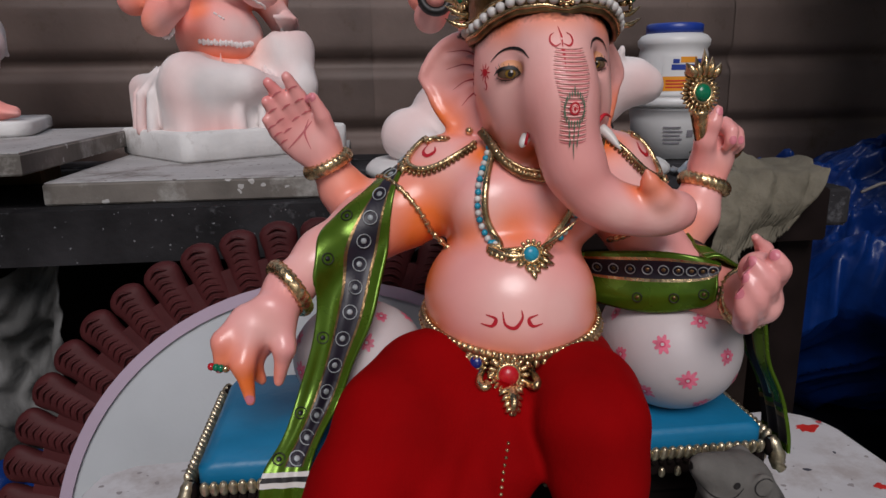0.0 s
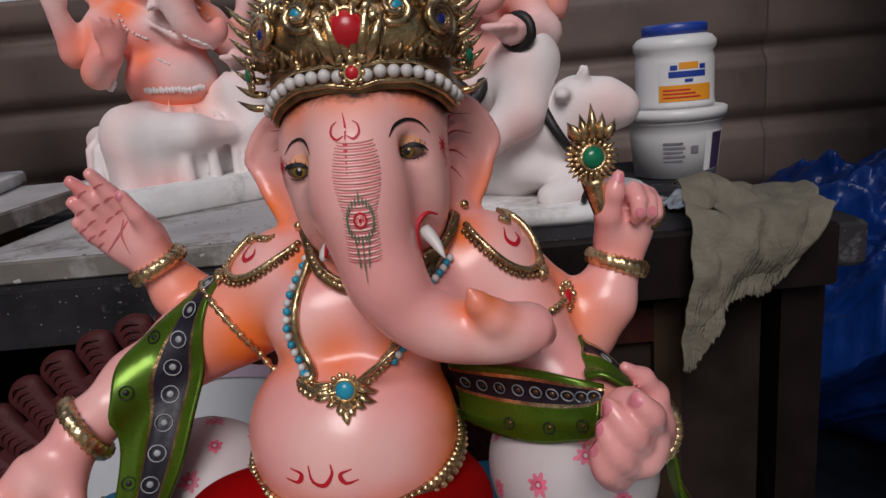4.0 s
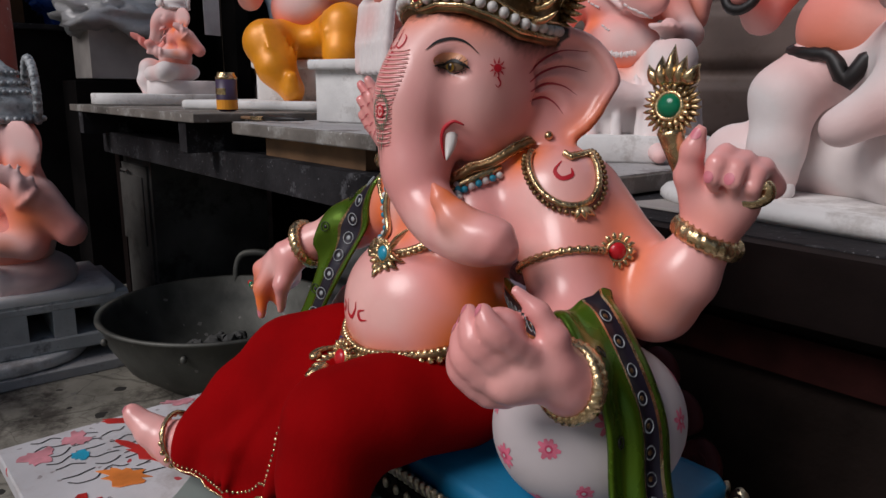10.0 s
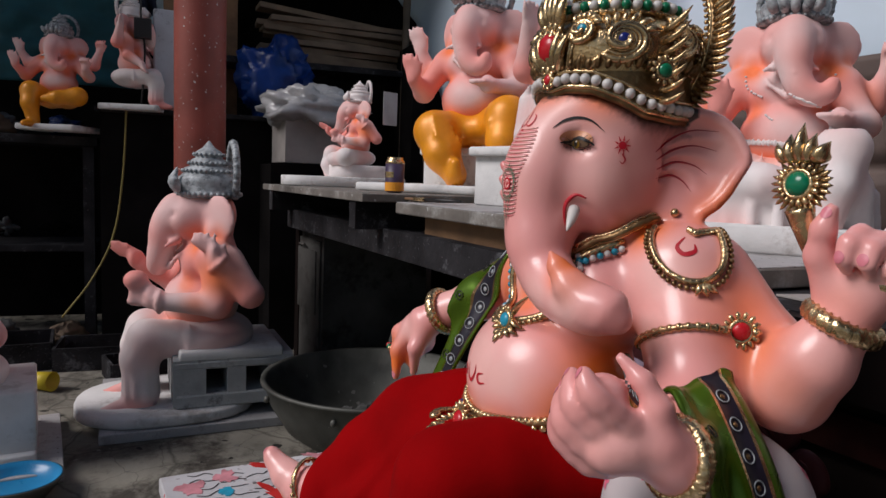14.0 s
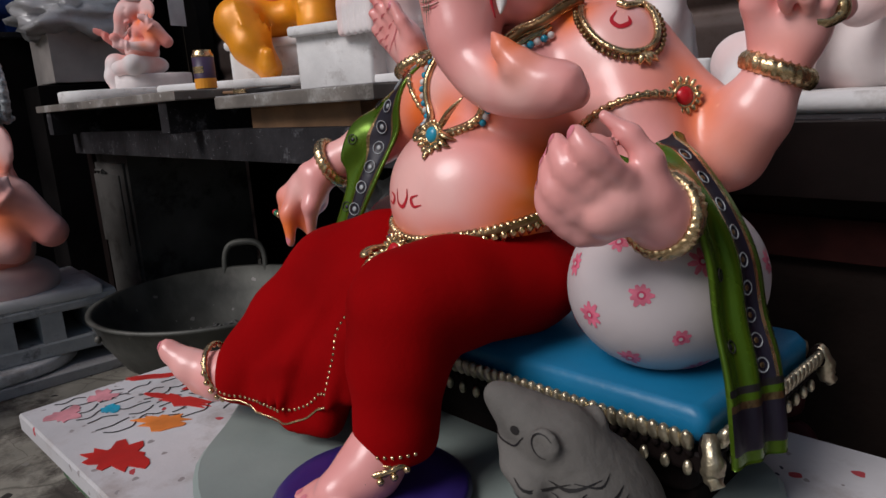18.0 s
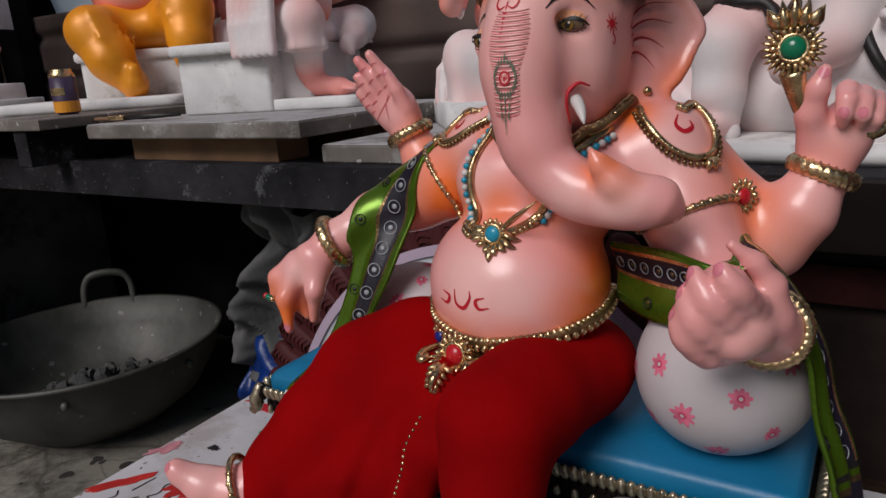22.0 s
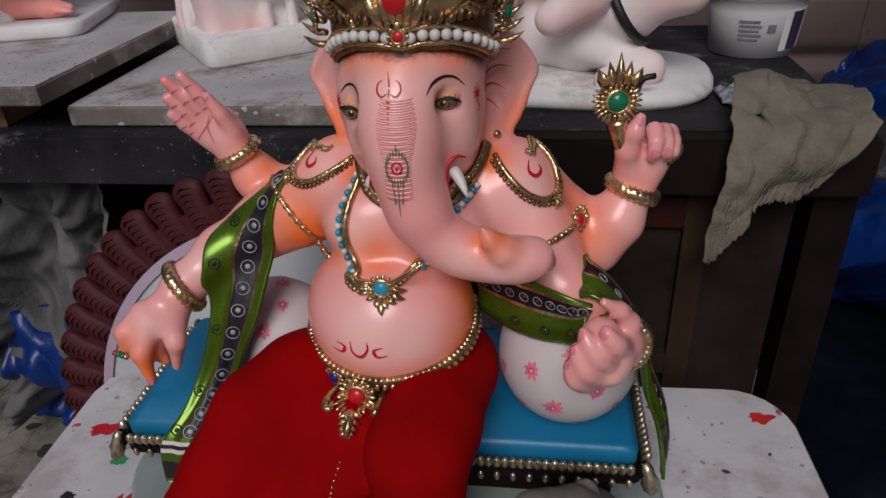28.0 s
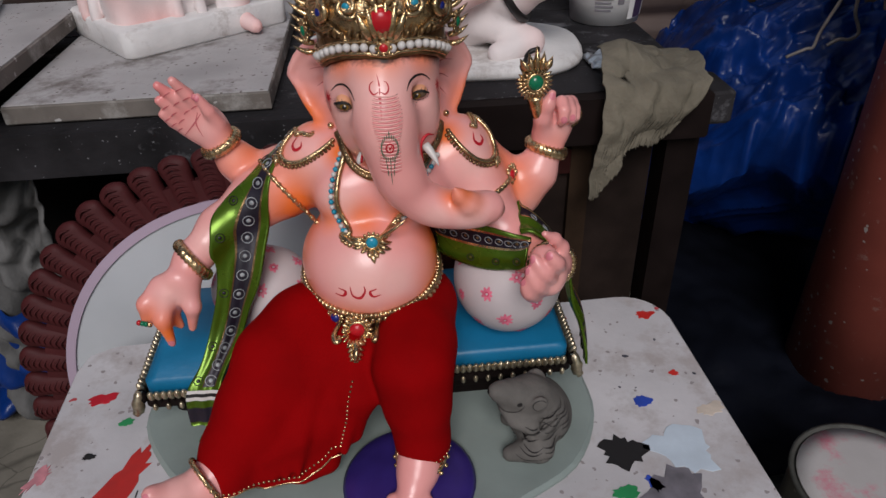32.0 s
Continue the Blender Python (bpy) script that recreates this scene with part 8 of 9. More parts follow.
# floor statue on its hollow block seat
place_idol("floor_statue", "pink and white plaster statue with silver crown on a block seat", pose(-2.35, 0.41, -0.06, 0, 0, 4), 1.137, "stool", "prof", None, SILVER,
           [(oval(0.52, 0.62, (0, -0.12)), 0.0, 0.04, WHITE_PLASTER), (rect(0.40, 0.36, 0.01, c=(0, 0.09)), 0.205, 0.245, WHITE_PLASTER)], -1)
BLOCK_GREY = mat("chalky_grey_block", (0.42, 0.43, 0.43), 0.85, 0, 0.2, 12, 0.5, 60, 0.2, (0.16, 0.16, 0.16), 0.3, 12)
blk = thing("hollow_block", "grey hollow cement block with two square holes under a statue", "block", pose(-2.35, 0.41, -0.06, 0, 0, 4) @ Matrix.Diagonal((1.137, 1.137, 1.137, 1)))
for y, w in ((-0.055, 0.11), (0.105, 0.065), (0.262, 0.09)):
    part("web", slab_mesh(rect(0.40, w, c=(0, y)), 0.042, 0.222, 0.010), BLOCK_GREY, blk)
part("lintel", slab_mesh(rect(0.405, 0.41, c=(0, 0.10)), 0.178, 0.206, 0.006), BLOCK_GREY, blk)
# near-black plate set inside as the shade of the holes
part("hole_shade", slab_mesh(rect(0.05, 0.29, c=(-0.17, 0.10)), 0.044, 0.218, 0.002), DARK, blk)
part("sill", slab_mesh(rect(0.41, 0.40, c=(0, 0.10)), 0.040, 0.088, 0.006), BLOCK_GREY, blk)
solid("floor_plate", slab_mesh(rect(0.78, 0.78), 0, 0.038, 0.003), PLY_WHITE, "dusty white board on the floor under a statue", "board", pose(-2.44, 0.40, FLOOR_Z, 0, 0, 5))
place_idol("floor_statue", "pink and white plaster statue on a tall plinth on the floor", pose(-1.98, -0.42, -0.06, 0, 0, 10), 1.0, "stool", "prof", None, SILVER,
           [(rect(0.46, 0.66, 0.02, c=(0, -0.06)), 0.0, 0.035, WHITE_PLASTER), (rect(0.40, 0.36, 0.01, c=(0, 0.09)), 0.03, 0.24, WHITE_PLASTER)], -1)
solid("floor_plate", slab_mesh(rect(0.62, 0.74), 0, 0.038, 0.003), PLY_WHITE, "dusty white board on the floor under a statue", "board", pose(-1.96, -0.44, FLOOR_Z, 0, 0, 10))
# tall statue half hidden behind the bench statues
place_idol("tall_statue", "tall pink plaster statue behind the bench", bench_frame(-1.62, 0.86, 0.72, -10), 1.22, "stool", "rest", None, PLASTER, [(rect(0.5, 0.22, 0.02, c=(0.0, 0.10)), -0.66, 0.02, WHITE_PLASTER)], 1)
# statues of the far shed
place_idol("far_statue", "pink plaster statue at the back of the workshop", pose(-3.78, -0.34, 1.14, 0, 0, 70), 0.66, "half", "wide", ORANGE_CLOTH, None, [(rect(0.5, 0.5, 0.03), -0.02, 0.03, WHITE_PLASTER)], 1)
place_idol("far_statue", "whitish plaster statue seen from behind in the shed", pose(-3.72, 0.06, 1.275, 0, 0, 165), 0.66, "stool", "rest", None, PLASTER, [(rect(0.4, 0.5, 0.03), -0.02, 0.03, WHITE_PLASTER)], 1)


place_idol("reclining_statue", "small pink plaster statue resting on a white oval base", bench_frame(-2.60, 0.24, 0.884, -8), 0.52, "half", "prof", None, PLASTER,
           [(oval(0.62, 1.16, (0.0, -0.10)), 0.0, 0.09, WHITE_PLASTER), (oval(0.50, 0.60, (0.0, 0.06)), 0.085, 0.20, PLASTER)], -1)
solid("clear_panel", slab_mesh(rect(0.004, 0.09), 0, 0.16, 0.001), POLY, "small clear plastic panel stuck behind a statue", "panel", bench_frame(-2.56, 0.40, 1.19, 20))


def bull_rider():
    """A figure riding a reclining bull: one mesh."""
    s = Field((-0.22, -0.24, 0.0), (0.50, 0.30, 0.36), 0.006)
    s.ball((0.09, 0.07, 0.110), (0.17, 0.095, 0.100), 0.03)
    s.ball((-0.015, 0.065, 0.105), (0.085, 0.090, 0.098), 0.03)
    s.ball((0.205, 0.02, 0.105), (0.085, 0.080, 0.092), 0.04)
    s.chain([(0.225, 0.005, 0.130, 0.070), (0.285, -0.043, 0.158, 0.058), (0.315, -0.053, 0.178, 0.051)], 0.03, 0.03)
    s.chain([(0.318, -0.053, 0.190, 0.053), (0.362, -0.057, 0.188, 0.044), (0.388, -0.056, 0.182, 0.035)], 0.02, 0.02)
    s.ball((0.345, -0.092, 0.205), (0.016, 0.010, 0.010), 0.012)
    s.chain([(0.370, -0.098, 0.166, 0.0030), (0.402, -0.084, 0.170, 0.0026), (0.418, -0.060, 0.172, 0.0024)], 0.004)
    for sg in (-1, 1):
        s.cone((0.325, -0.053 + 0.030 * sg, 0.232), 0.012, (0.330, -0.053 + 0.038 * sg, 0.252), 0.008, 0.008)
        s.ball((0.288, -0.050 + 0.060 * sg, 0.214), (0.015, 0.026, 0.013), 0.01)
    s.chain([(0.22, -0.04, 0.09, 0.04), (0.33, -0.08, 0.055, 0.028), (0.26, -0.11, 0.04, 0.024)], 0.02)
    s.chain([(-0.10, 0.02, 0.08, 0.06), (-0.05, -0.06, 0.05, 0.035), (0.05, -0.08, 0.04, 0.026)], 0.02)
    v, f = s.surface(2)
    nz = np.array([noise.noise(Vector(p) * 7.0) for p in v])
    b = Build().add(v, f, PLASTER, np.stack([np.zeros(len(v)), np.clip(0.10 + 0.6 * nz, 0, 0.5)], 1))
    b.add(*tube([np.array((0.286, -0.040, 0.158)) + 0.070 * (math.cos(a) * np.array((-0.42, 0.36, 0.83)) + math.sin(a) * np.array((0.30, 0.93, -0.22))) for a in np.linspace(0, 2 * math.pi, 30, endpoint=False)], 0.0095, 6, True), BLACK)
    b.add(*tube(spline([(-0.06, 0.02, 0.036), (-0.100, 0.012, 0.052), (-0.108, -0.018, 0.050), (-0.085, -0.036, 0.040)], 14), 0.009, 7), BLACK)
    b.add(*tube(spline([(0.315, -0.150, 0.036), (0.318, -0.156, 0.050), (0.326, -0.158, 0.060), (0.342, -0.152, 0.062)], 9), 0.0055, 7), BLACK)
    b.add(*slab_mesh(oval(0.64, 0.36, (0.13, 0.0), p=3.0), 0.0, 0.030, 0.010), WHITE_PLASTER)
    # the figure: torso, one leg down, one leg over the bull
    (uv_, uf), _, cr, wrists = idol_form("half", "std", True, 1)
    sc = 0.66
    off = np.array((0.108, 0.005, 0.038))
    nz = np.array([noise.noise(Vector(p) * 5.0) for p in uv_])
    rose = np.clip(0.72 + 0.7 * nz, 0.1, 1)
    b.add(uv_ * sc + off, uf, PLASTER, np.stack([tint_spots(uv_, [(0, -0.05, 0.29, 0.18, 0.8), (0.2, 0.04, 0.5, 0.1, 0.8), (-0.2, 0.04, 0.5, 0.1, 0.8), (0.1, -0.02, 0.62, 0.07, 0.7)]), rose], 1))
    b.add(np.concatenate(cr.v) * sc + off, cr.f, SILVER)
    g = Field((-0.22, -0.28, 0.0), (0.26, 0.20, 0.42), 0.007)
    g.ball((0.0, 0.03, 0.28), (0.125, 0.11, 0.07), 0.02)
    g.chain([(-0.06, 0.0, 0.27, 0.07), (-0.085, -0.07, 0.22, 0.062), (-0.085, -0.08, 0.12, 0.050), (-0.08, -0.075, 0.07, 0.038)], 0.02, 0.02)
    g.chain([(-0.08, -0.08, 0.06, 0.032), (-0.08, -0.15, 0.05, 0.022)], 0.015)
    g.chain([(0.06, 0.0, 0.28, 0.07), (0.15, -0.06, 0.32, 0.062), (0.13, -0.10, 0.22, 0.050), (0.06, -0.13, 0.17, 0.036)], 0.02, 0.02)
    v, f = g.surface(2)
    nz = np.array([noise.noise(Vector(p) * 8.0) for p in v])
    b.add(v * 0.84 + np.array((0.108, -0.010, 0.004)), f, PLASTER, np.stack([np.zeros(len(v)), np.clip(0.15 + 0.6 * nz + np.clip((0.1 - v[:, 2]) * 8, 0, 0.6), 0, 1)], 1))
    for w, d in wrists:
        q = Vector(d).normalized().to_track_quat("Z", "Y").to_matrix()
        b.add(*tube([w * sc + off + np.array(q @ Vector((0.026 * math.cos(a), 0.026 * math.sin(a), 0))) for a in np.linspace(0, 2 * math.pi, 18, endpoint=False)], 0.009, 6, True), BLACK)
    hips = BVHTree.FromPolygons((uv_ * sc + off).tolist() + (v * 0.84 + np.array((0.108, -0.010, 0.004))).tolist(), uf.tolist() + (f + len(uv_)).tolist())
    belt = []
    for a in np.linspace(-math.pi, math.pi, 60, endpoint=False):
        way = Vector((math.sin(a), -math.cos(a), 0))
        z = 0.268 - 0.016 * math.cos(a) - 0.040 * math.exp(-((a - 0.30) / 0.20) ** 2)
        hit, nn, _, _ = hips.ray_cast(Vector((0.108, 0.010, z)) + way * 0.16, -way, 0.2)
        reach = min(0.100, max(0.06, math.hypot(hit.x - 0.108, hit.y - 0.010) + 0.002)) if hit is not None else 0.09
        belt.append(np.array((reach, a, z)))
    belt = np.array(belt)
    for step in range(6):
        belt[:, 0] = 0.5 * belt[:, 0] + 0.25 * (np.roll(belt[:, 0], 1) + np.roll(belt[:, 0], -1))
    belt = [np.array((0.108 + r * math.sin(a), 0.010 - r * math.cos(a), z)) for r, a, z in belt]
    b.add(*tube(belt, [0.0095 + 0.0015 * (k % 2) + 0.0045 * math.exp(-((k / 60 * 2 * math.pi - math.pi - 0.30) / 0.22) ** 2) for k in range(60)], 8, True), BLACK)
    return solid("bull_rider_statue", b, None, "white plaster bull with pink seated rider and black bands", "statue", bench_frame(0.06, 0.30, TOP + 0.001, -8), "unfinished statues of the workshop", smooth=True)


bull_rider()


# ---- things round the idol ----
def scalloped_arch():
    """A round-topped panel with a maroon scalloped rim and a white field, leaning on the bench."""
    m = pose(-0.19, 0.985, 0.235, -8, 0, 5)
    t = thing("scalloped_panel", "round white backdrop panel with maroon scalloped rim leaning on the bench", "backdrop panel", m)
    low = -0.33
    def ring(r0, r1, y, thick, material, name, label=""):
        a0 = math.asin(max(-1, low / r1))
        n = 72
        v, f = [], []
        for i in range(n + 1):
            a = a0 + (math.pi - 2 * a0) * i / n
            for r, yy in ((r0, y), (r1, y), (r1, y + thick), (r0, y + thick)):
                v.append((r * math.cos(a), yy, max(low, r * math.sin(a))))
        for i in range(n):
            for j in range(4):
                f.append([4 * i + j, 4 * i + (j + 1) % 4, 4 * i + 4 + (j + 1) % 4, 4 * i + 4 + j])
        part(name, (np.array(v), f), material, t, label)
    ring(0.0, 0.412, 0.0, 0.02, DISC_WHITE, "field", "plain white field")
    ring(0.410, 0.428, -0.006, 0.02, DISC_LILAC, "edge_band", "lilac edge band")
    ring(0.426, 0.470, -0.002, 0.022, MAROON, "rim")
    # one petal, shared by all
    s = Field((-0.05, -0.03, -0.075), (0.05, 0.03, 0.075), 0.0045)
    s.box((0, 0.004, -0.004), (0.026, 0.010, 0.050), 0.01, (0, 0, 0), 0.008)
    s.ball((0, 0.002, 0.036), (0.0285, 0.012, 0.024), 0.012)
    s.ball((0, -0.004, 0.000), (0.020, 0.010, 0.046), 0.008)
    for sg in (-1, 1):
        s.cone((0.020 * sg, -0.010, -0.045), 0.0022, (0.024 * sg, -0.012, 0.034), 0.0022, 0.003, True)
    v, f = s.surface(2)
    b = Build().add(v, f, MAROON)
    for k in range(-3, 5):
        b.add(*tube(spline([(-0.015, -0.010, 0.011 * k - 0.004), (0, -0.0155, 0.011 * k + 0.004), (0.015, -0.010, 0.011 * k - 0.004)], 7), [0.0006, 0.0016, 0.0022, 0.0024, 0.0022, 0.0016, 0.0006], 4), MAROON)
    me = b.mesh("petal")
    n = 50
    for i in range(n):
        a = 2 * math.pi * (i + 0.5) / n
        if math.sin(a) * 0.466 < low + 0.03:
            continue
        ob = new("petal", me)
        ob.parent = t
        ob.matrix_basis = pose(0.466 * math.cos(a), 0.004, 0.466 * math.sin(a), 0, 90 - math.degrees(a), 0)
    return t


scalloped_arch()


def basin():
    """A wide iron pan with a loop handle and lumps of clay."""
    t = thing("iron_pan", "wide iron pan with a loop handle, holding grey clay lumps", "pan", pose(-1.78, 1.03, FLOOR_Z, 0, 0, 52) @ Matrix.Diagonal((1.14, 1.14, 1.36, 1)))
    R = 0.36
    prof = [(0.08, 0.0), (0.20, 0.012), (0.29, 0.07), (0.34, 0.14), (R, 0.195), (R + 0.012, 0.200), (R + 0.010, 0.207), (R - 0.006, 0.205), (0.33, 0.14), (0.28, 0.075), (0.19, 0.02), (0.02, 0.012)]
    v, f = lathe(prof, (0, 0, 0), 56)
    part("bowl", (v, f), IRON, t, smooth=True)
    for a in (92,):
        q = pose(0, 0, 0, 0, 0, a)
        pts = [q @ Vector(p) for p in ((R - 0.01, -0.075, 0.185), (R + 0.005, -0.07, 0.245), (R + 0.012, -0.04, 0.275), (R + 0.012, 0.04, 0.275), (R + 0.005, 0.07, 0.245), (R - 0.01, 0.075, 0.185))]
        part("handle", tube(spline([tuple(p) for p in pts], 22), 0.011, 8), IRON, t, smooth=True)
    for k in range(7):
        a = radians(20 + 51 * k)
        part("rivet", sphere(((R - 0.002) * math.cos(a), (R - 0.002) * math.sin(a), 0.165), 0.010, 8, 5), IRON, t, smooth=True)
    rng = random.Random(3)
    b = Build()
    for k in range(130):
        a, r = rng.uniform(0, 6.28), 0.20 * math.sqrt(rng.random())
        s = rng.uniform(0.012, 0.030)
        v, f = sphere((0.02 + r * math.cos(a), r * math.sin(a), 0.045 + 0.05 * (1 - r / 0.2) + rng.uniform(-0.01, 0.015)), (s, s * rng.uniform(0.6, 1), s * rng.uniform(0.6, 1)), 7, 5, np.array(Euler((rng.random() * 3, rng.random() * 3, 0)).to_matrix()))
        v = v + np.array([[rng.uniform(-0.003, 0.003) for _ in range(3)] for _ in range(len(v))])
        b.add(v, f, RUBBLE)
    lumps = new("clay_lumps", b.mesh("clay_lumps", False))
    lumps.matrix_basis = t.matrix_basis.copy()
    tagged(lumps, "heap of broken grey clay lumps in the pan", "clay", kind="stuff")
    return t


basin()


def drape(name, label, category, material, place, nu=40, nv=40, thick=0.004, m=None):
    return solid(name, sheet(nu, nv, place, thick), material, label, category, m, smooth=True)


# grey sack hanging under the bench
def sack(s, t):
    u = -1.02 + 0.34 * s - 0.12 * (1 - s) * t + 0.03 * math.sin(9 * t) * (1 - s)
    z = 0.68 - 0.74 * t
    v = 0.06 + 0.08 * t * math.sin(2.2 * s + 0.4) + wrinkle(u, 0, z, 5, 0.07) + 0.03 * math.sin(16 * s + 4 * t) - 0.05 * t + 0.10 * abs(noise.noise(Vector((u * 9 + 3 * z, 4, z * 5)))) + 0.05 * abs(noise.noise(Vector((u * 22, 9, z * 17 + 5 * u))))
    return bench_frame(u, v, z + 0.05 * math.sin(7 * s)).translation


drape("hanging_sack", "crumpled grey plastic sack hanging under the bench", "sack", SACK, sack, 90, 110)


def sack2(s, t):
    u = -1.06 + 0.30 * s - 0.06 * t
    z = 0.28 - 0.36 * t
    v = 0.15 - 0.08 * math.sin(math.pi * min(1, 0.2 + t)) + wrinkle(u, 3, z, 7, 0.06) - 0.07 * abs(noise.noise(Vector((u * 12 + 4 * z, 2, z * 10))))
    return bench_frame(u, v, z + wrinkle(u, 5, z, 5, 0.05)).translation


drape("blue_plastic", "crumpled blue plastic sheet under the bench", "plastic sheet", TARP_BLUE, sack2)


def heap():
    """The crumpled tarpaulin heap: a mound with folds."""
    def place(s, t):
        x = 0.70 + 1.75 * s
        front = 1.66 + 0.10 * math.sin(3.1 * x) + 0.12 * max(0, 1.0 - x)
        lip = 0.36 - 0.10 * max(0, x - 1.4) - 0.9 * max(0, 0.95 - x)
        if t < 0.3:
            k = t / 0.3
            y = front + 0.50 * (1 - k) ** 1.2
            z = FLOOR_Z + 0.03 + (lip - FLOOR_Z) * k
            away = Vector((0, -0.9, -0.1))
        else:
            k = (t - 0.3) / 0.7
            y = front + (2.75 - front) * k
            top = 0.27 - 0.50 * max(0, x - 1.34) ** 1.1 + 0.04 * math.exp(-((x - 1.28) / 0.16) ** 2) - 0.5 * max(0, 0.98 - x)
            z = lip + 0.03 + top * math.sin(math.pi * min(1, 0.08 + 0.80 * k ** 0.8))
            away = Vector((0, -0.55, 0.8))
        w = Vector((noise.noise(Vector((x * 2.6, y * 2.6, 9 + z))), noise.noise(Vector((x * 2.6, y * 2.6, 19 - z))), 0))
        q = Vector((x, y + 0.8 * z, 0)) + 0.16 * w
        # sharp crests of several sizes, pulled along the slope
        fold = 0.0
        for fx, fy, zz, amp in ((2.6, 2.0, 2, 0.20), (5.5, 3.6, 7, 0.16), (10, 8, 4, 0.095), (19, 17, 11, 0.045), (38, 34, 15, 0.016)):
            fold += amp * (0.26 - abs(noise.noise(Vector((q.x * fx + 0.6 * q.y * fy, q.y * fy - 0.5 * q.x * fx, zz)))))
        p = Vector((x + 0.04 * w.y, y, z)) + fold * away
        return (p.x, p.y, max(FLOOR_Z + 0.012, p.z))
    return drape("crumpled_tarpaulin", "crumpled heap of dark blue tarpaulin", "tarpaulin", TARP_BLUE, place, 230, 220)


heap()


# near-black sheet added over the floor, its colour standing for shade by the heap
def floor_shade(s, t):
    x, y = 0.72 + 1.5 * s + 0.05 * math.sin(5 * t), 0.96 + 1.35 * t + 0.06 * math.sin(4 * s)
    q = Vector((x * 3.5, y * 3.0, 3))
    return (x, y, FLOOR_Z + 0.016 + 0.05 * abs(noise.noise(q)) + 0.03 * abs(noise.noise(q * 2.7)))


drape("floor_shade_sheet", "near-black crumpled sheet added on the floor for the shade under the tarpaulin", "plastic sheet", mat("floor_shade_black", (0.004, 0.005, 0.009), 0.6, 0, 0.4, 7, 0.4, 30, 0.1), floor_shade, 70, 60)


# khaki cloth thrown over the bench corner
def cloth(s, t):
    # s runs along the bench edge, t from the back of the top, over the edge and down
    drop_ = 0.235 - 0.17 * s + 0.02 * math.sin(9 * s) + 0.010 * noise.noise(Vector((60 * s, 3, 1)))
    edge = 0.46 + 0.03 * s
    if t < edge:
        k = t / edge
        u, v = 0.475 + 0.205 * s + 0.03 * (1 - k), 0.135 - 0.155 * k + 0.03 * math.sin(3 * s)
        z = TOP + 0.016 + 0.040 * math.sin(math.pi * min(1, 0.25 + 0.7 * k)) * (0.55 + 0.45 * math.sin(5.0 * s + 0.6))
    else:
        k = (t - edge) / (1 - edge)
        u = 0.475 + 0.205 * s - 0.025 * k * (1 - s) - 0.06 * k * s
        v = -0.038 - 0.018 * math.sin(math.pi * min(1, 1.4 * k))
        z = TOP + 0.020 - 0.012 * k - drop_ * k
    crease = 1 - 2 * abs(noise.noise(Vector((u * 9, v * 5 + 3, z * 4))))
    fine = 1 - 2 * abs(noise.noise(Vector((u * 26 + 3 * z, v * 14 + 7, z * 15))))
    w = wrinkle(u, v, z, 16, 0.012) + 0.012 * crease + 0.006 * fine + 0.004 * math.sin(22 * s + 5 * t + 3 * crease)
    return bench_frame(u + 0.4 * w, v - 0.7 * w, z + 0.6 * abs(w) + 0.004).translation


drape("khaki_cloth", "frayed khaki sackcloth thrown over the bench corner", "cloth", JUTE, cloth, 130, 130, 0.004)
solid("bench_corner_block", slab_mesh(rect(0.20, 0.12, 0.01), 0, 0.07, 0.006), WOOD_DARK, "short dark timber block at the bench corner", "block", bench_frame(0.66, 0.04, TOP - 0.075))


def wrap_label(r, a0, a1, z0, z1, lift=0.0008, r2=None):
    """A label round a cylinder, from angle a0 to a1 (0: towards -y)."""
    n = 20
    v, f = [], []
    r2 = r2 or r
    for i in range(n + 1):
        a = radians(a0 + (a1 - a0) * i / n)
        for rr, z in ((r + lift, z0), (r2 + lift, z1), (r2, z1), (r, z0)):
            v.append((rr * math.sin(a), -rr * math.cos(a), z))
    for i in range(n):
        for j in range(4):
            f.append([4 * i + j, 4 * i + (j + 1) % 4, 4 * i + 4 + (j + 1) % 4, 4 * i + 4 + j])
    return np.array(v), f


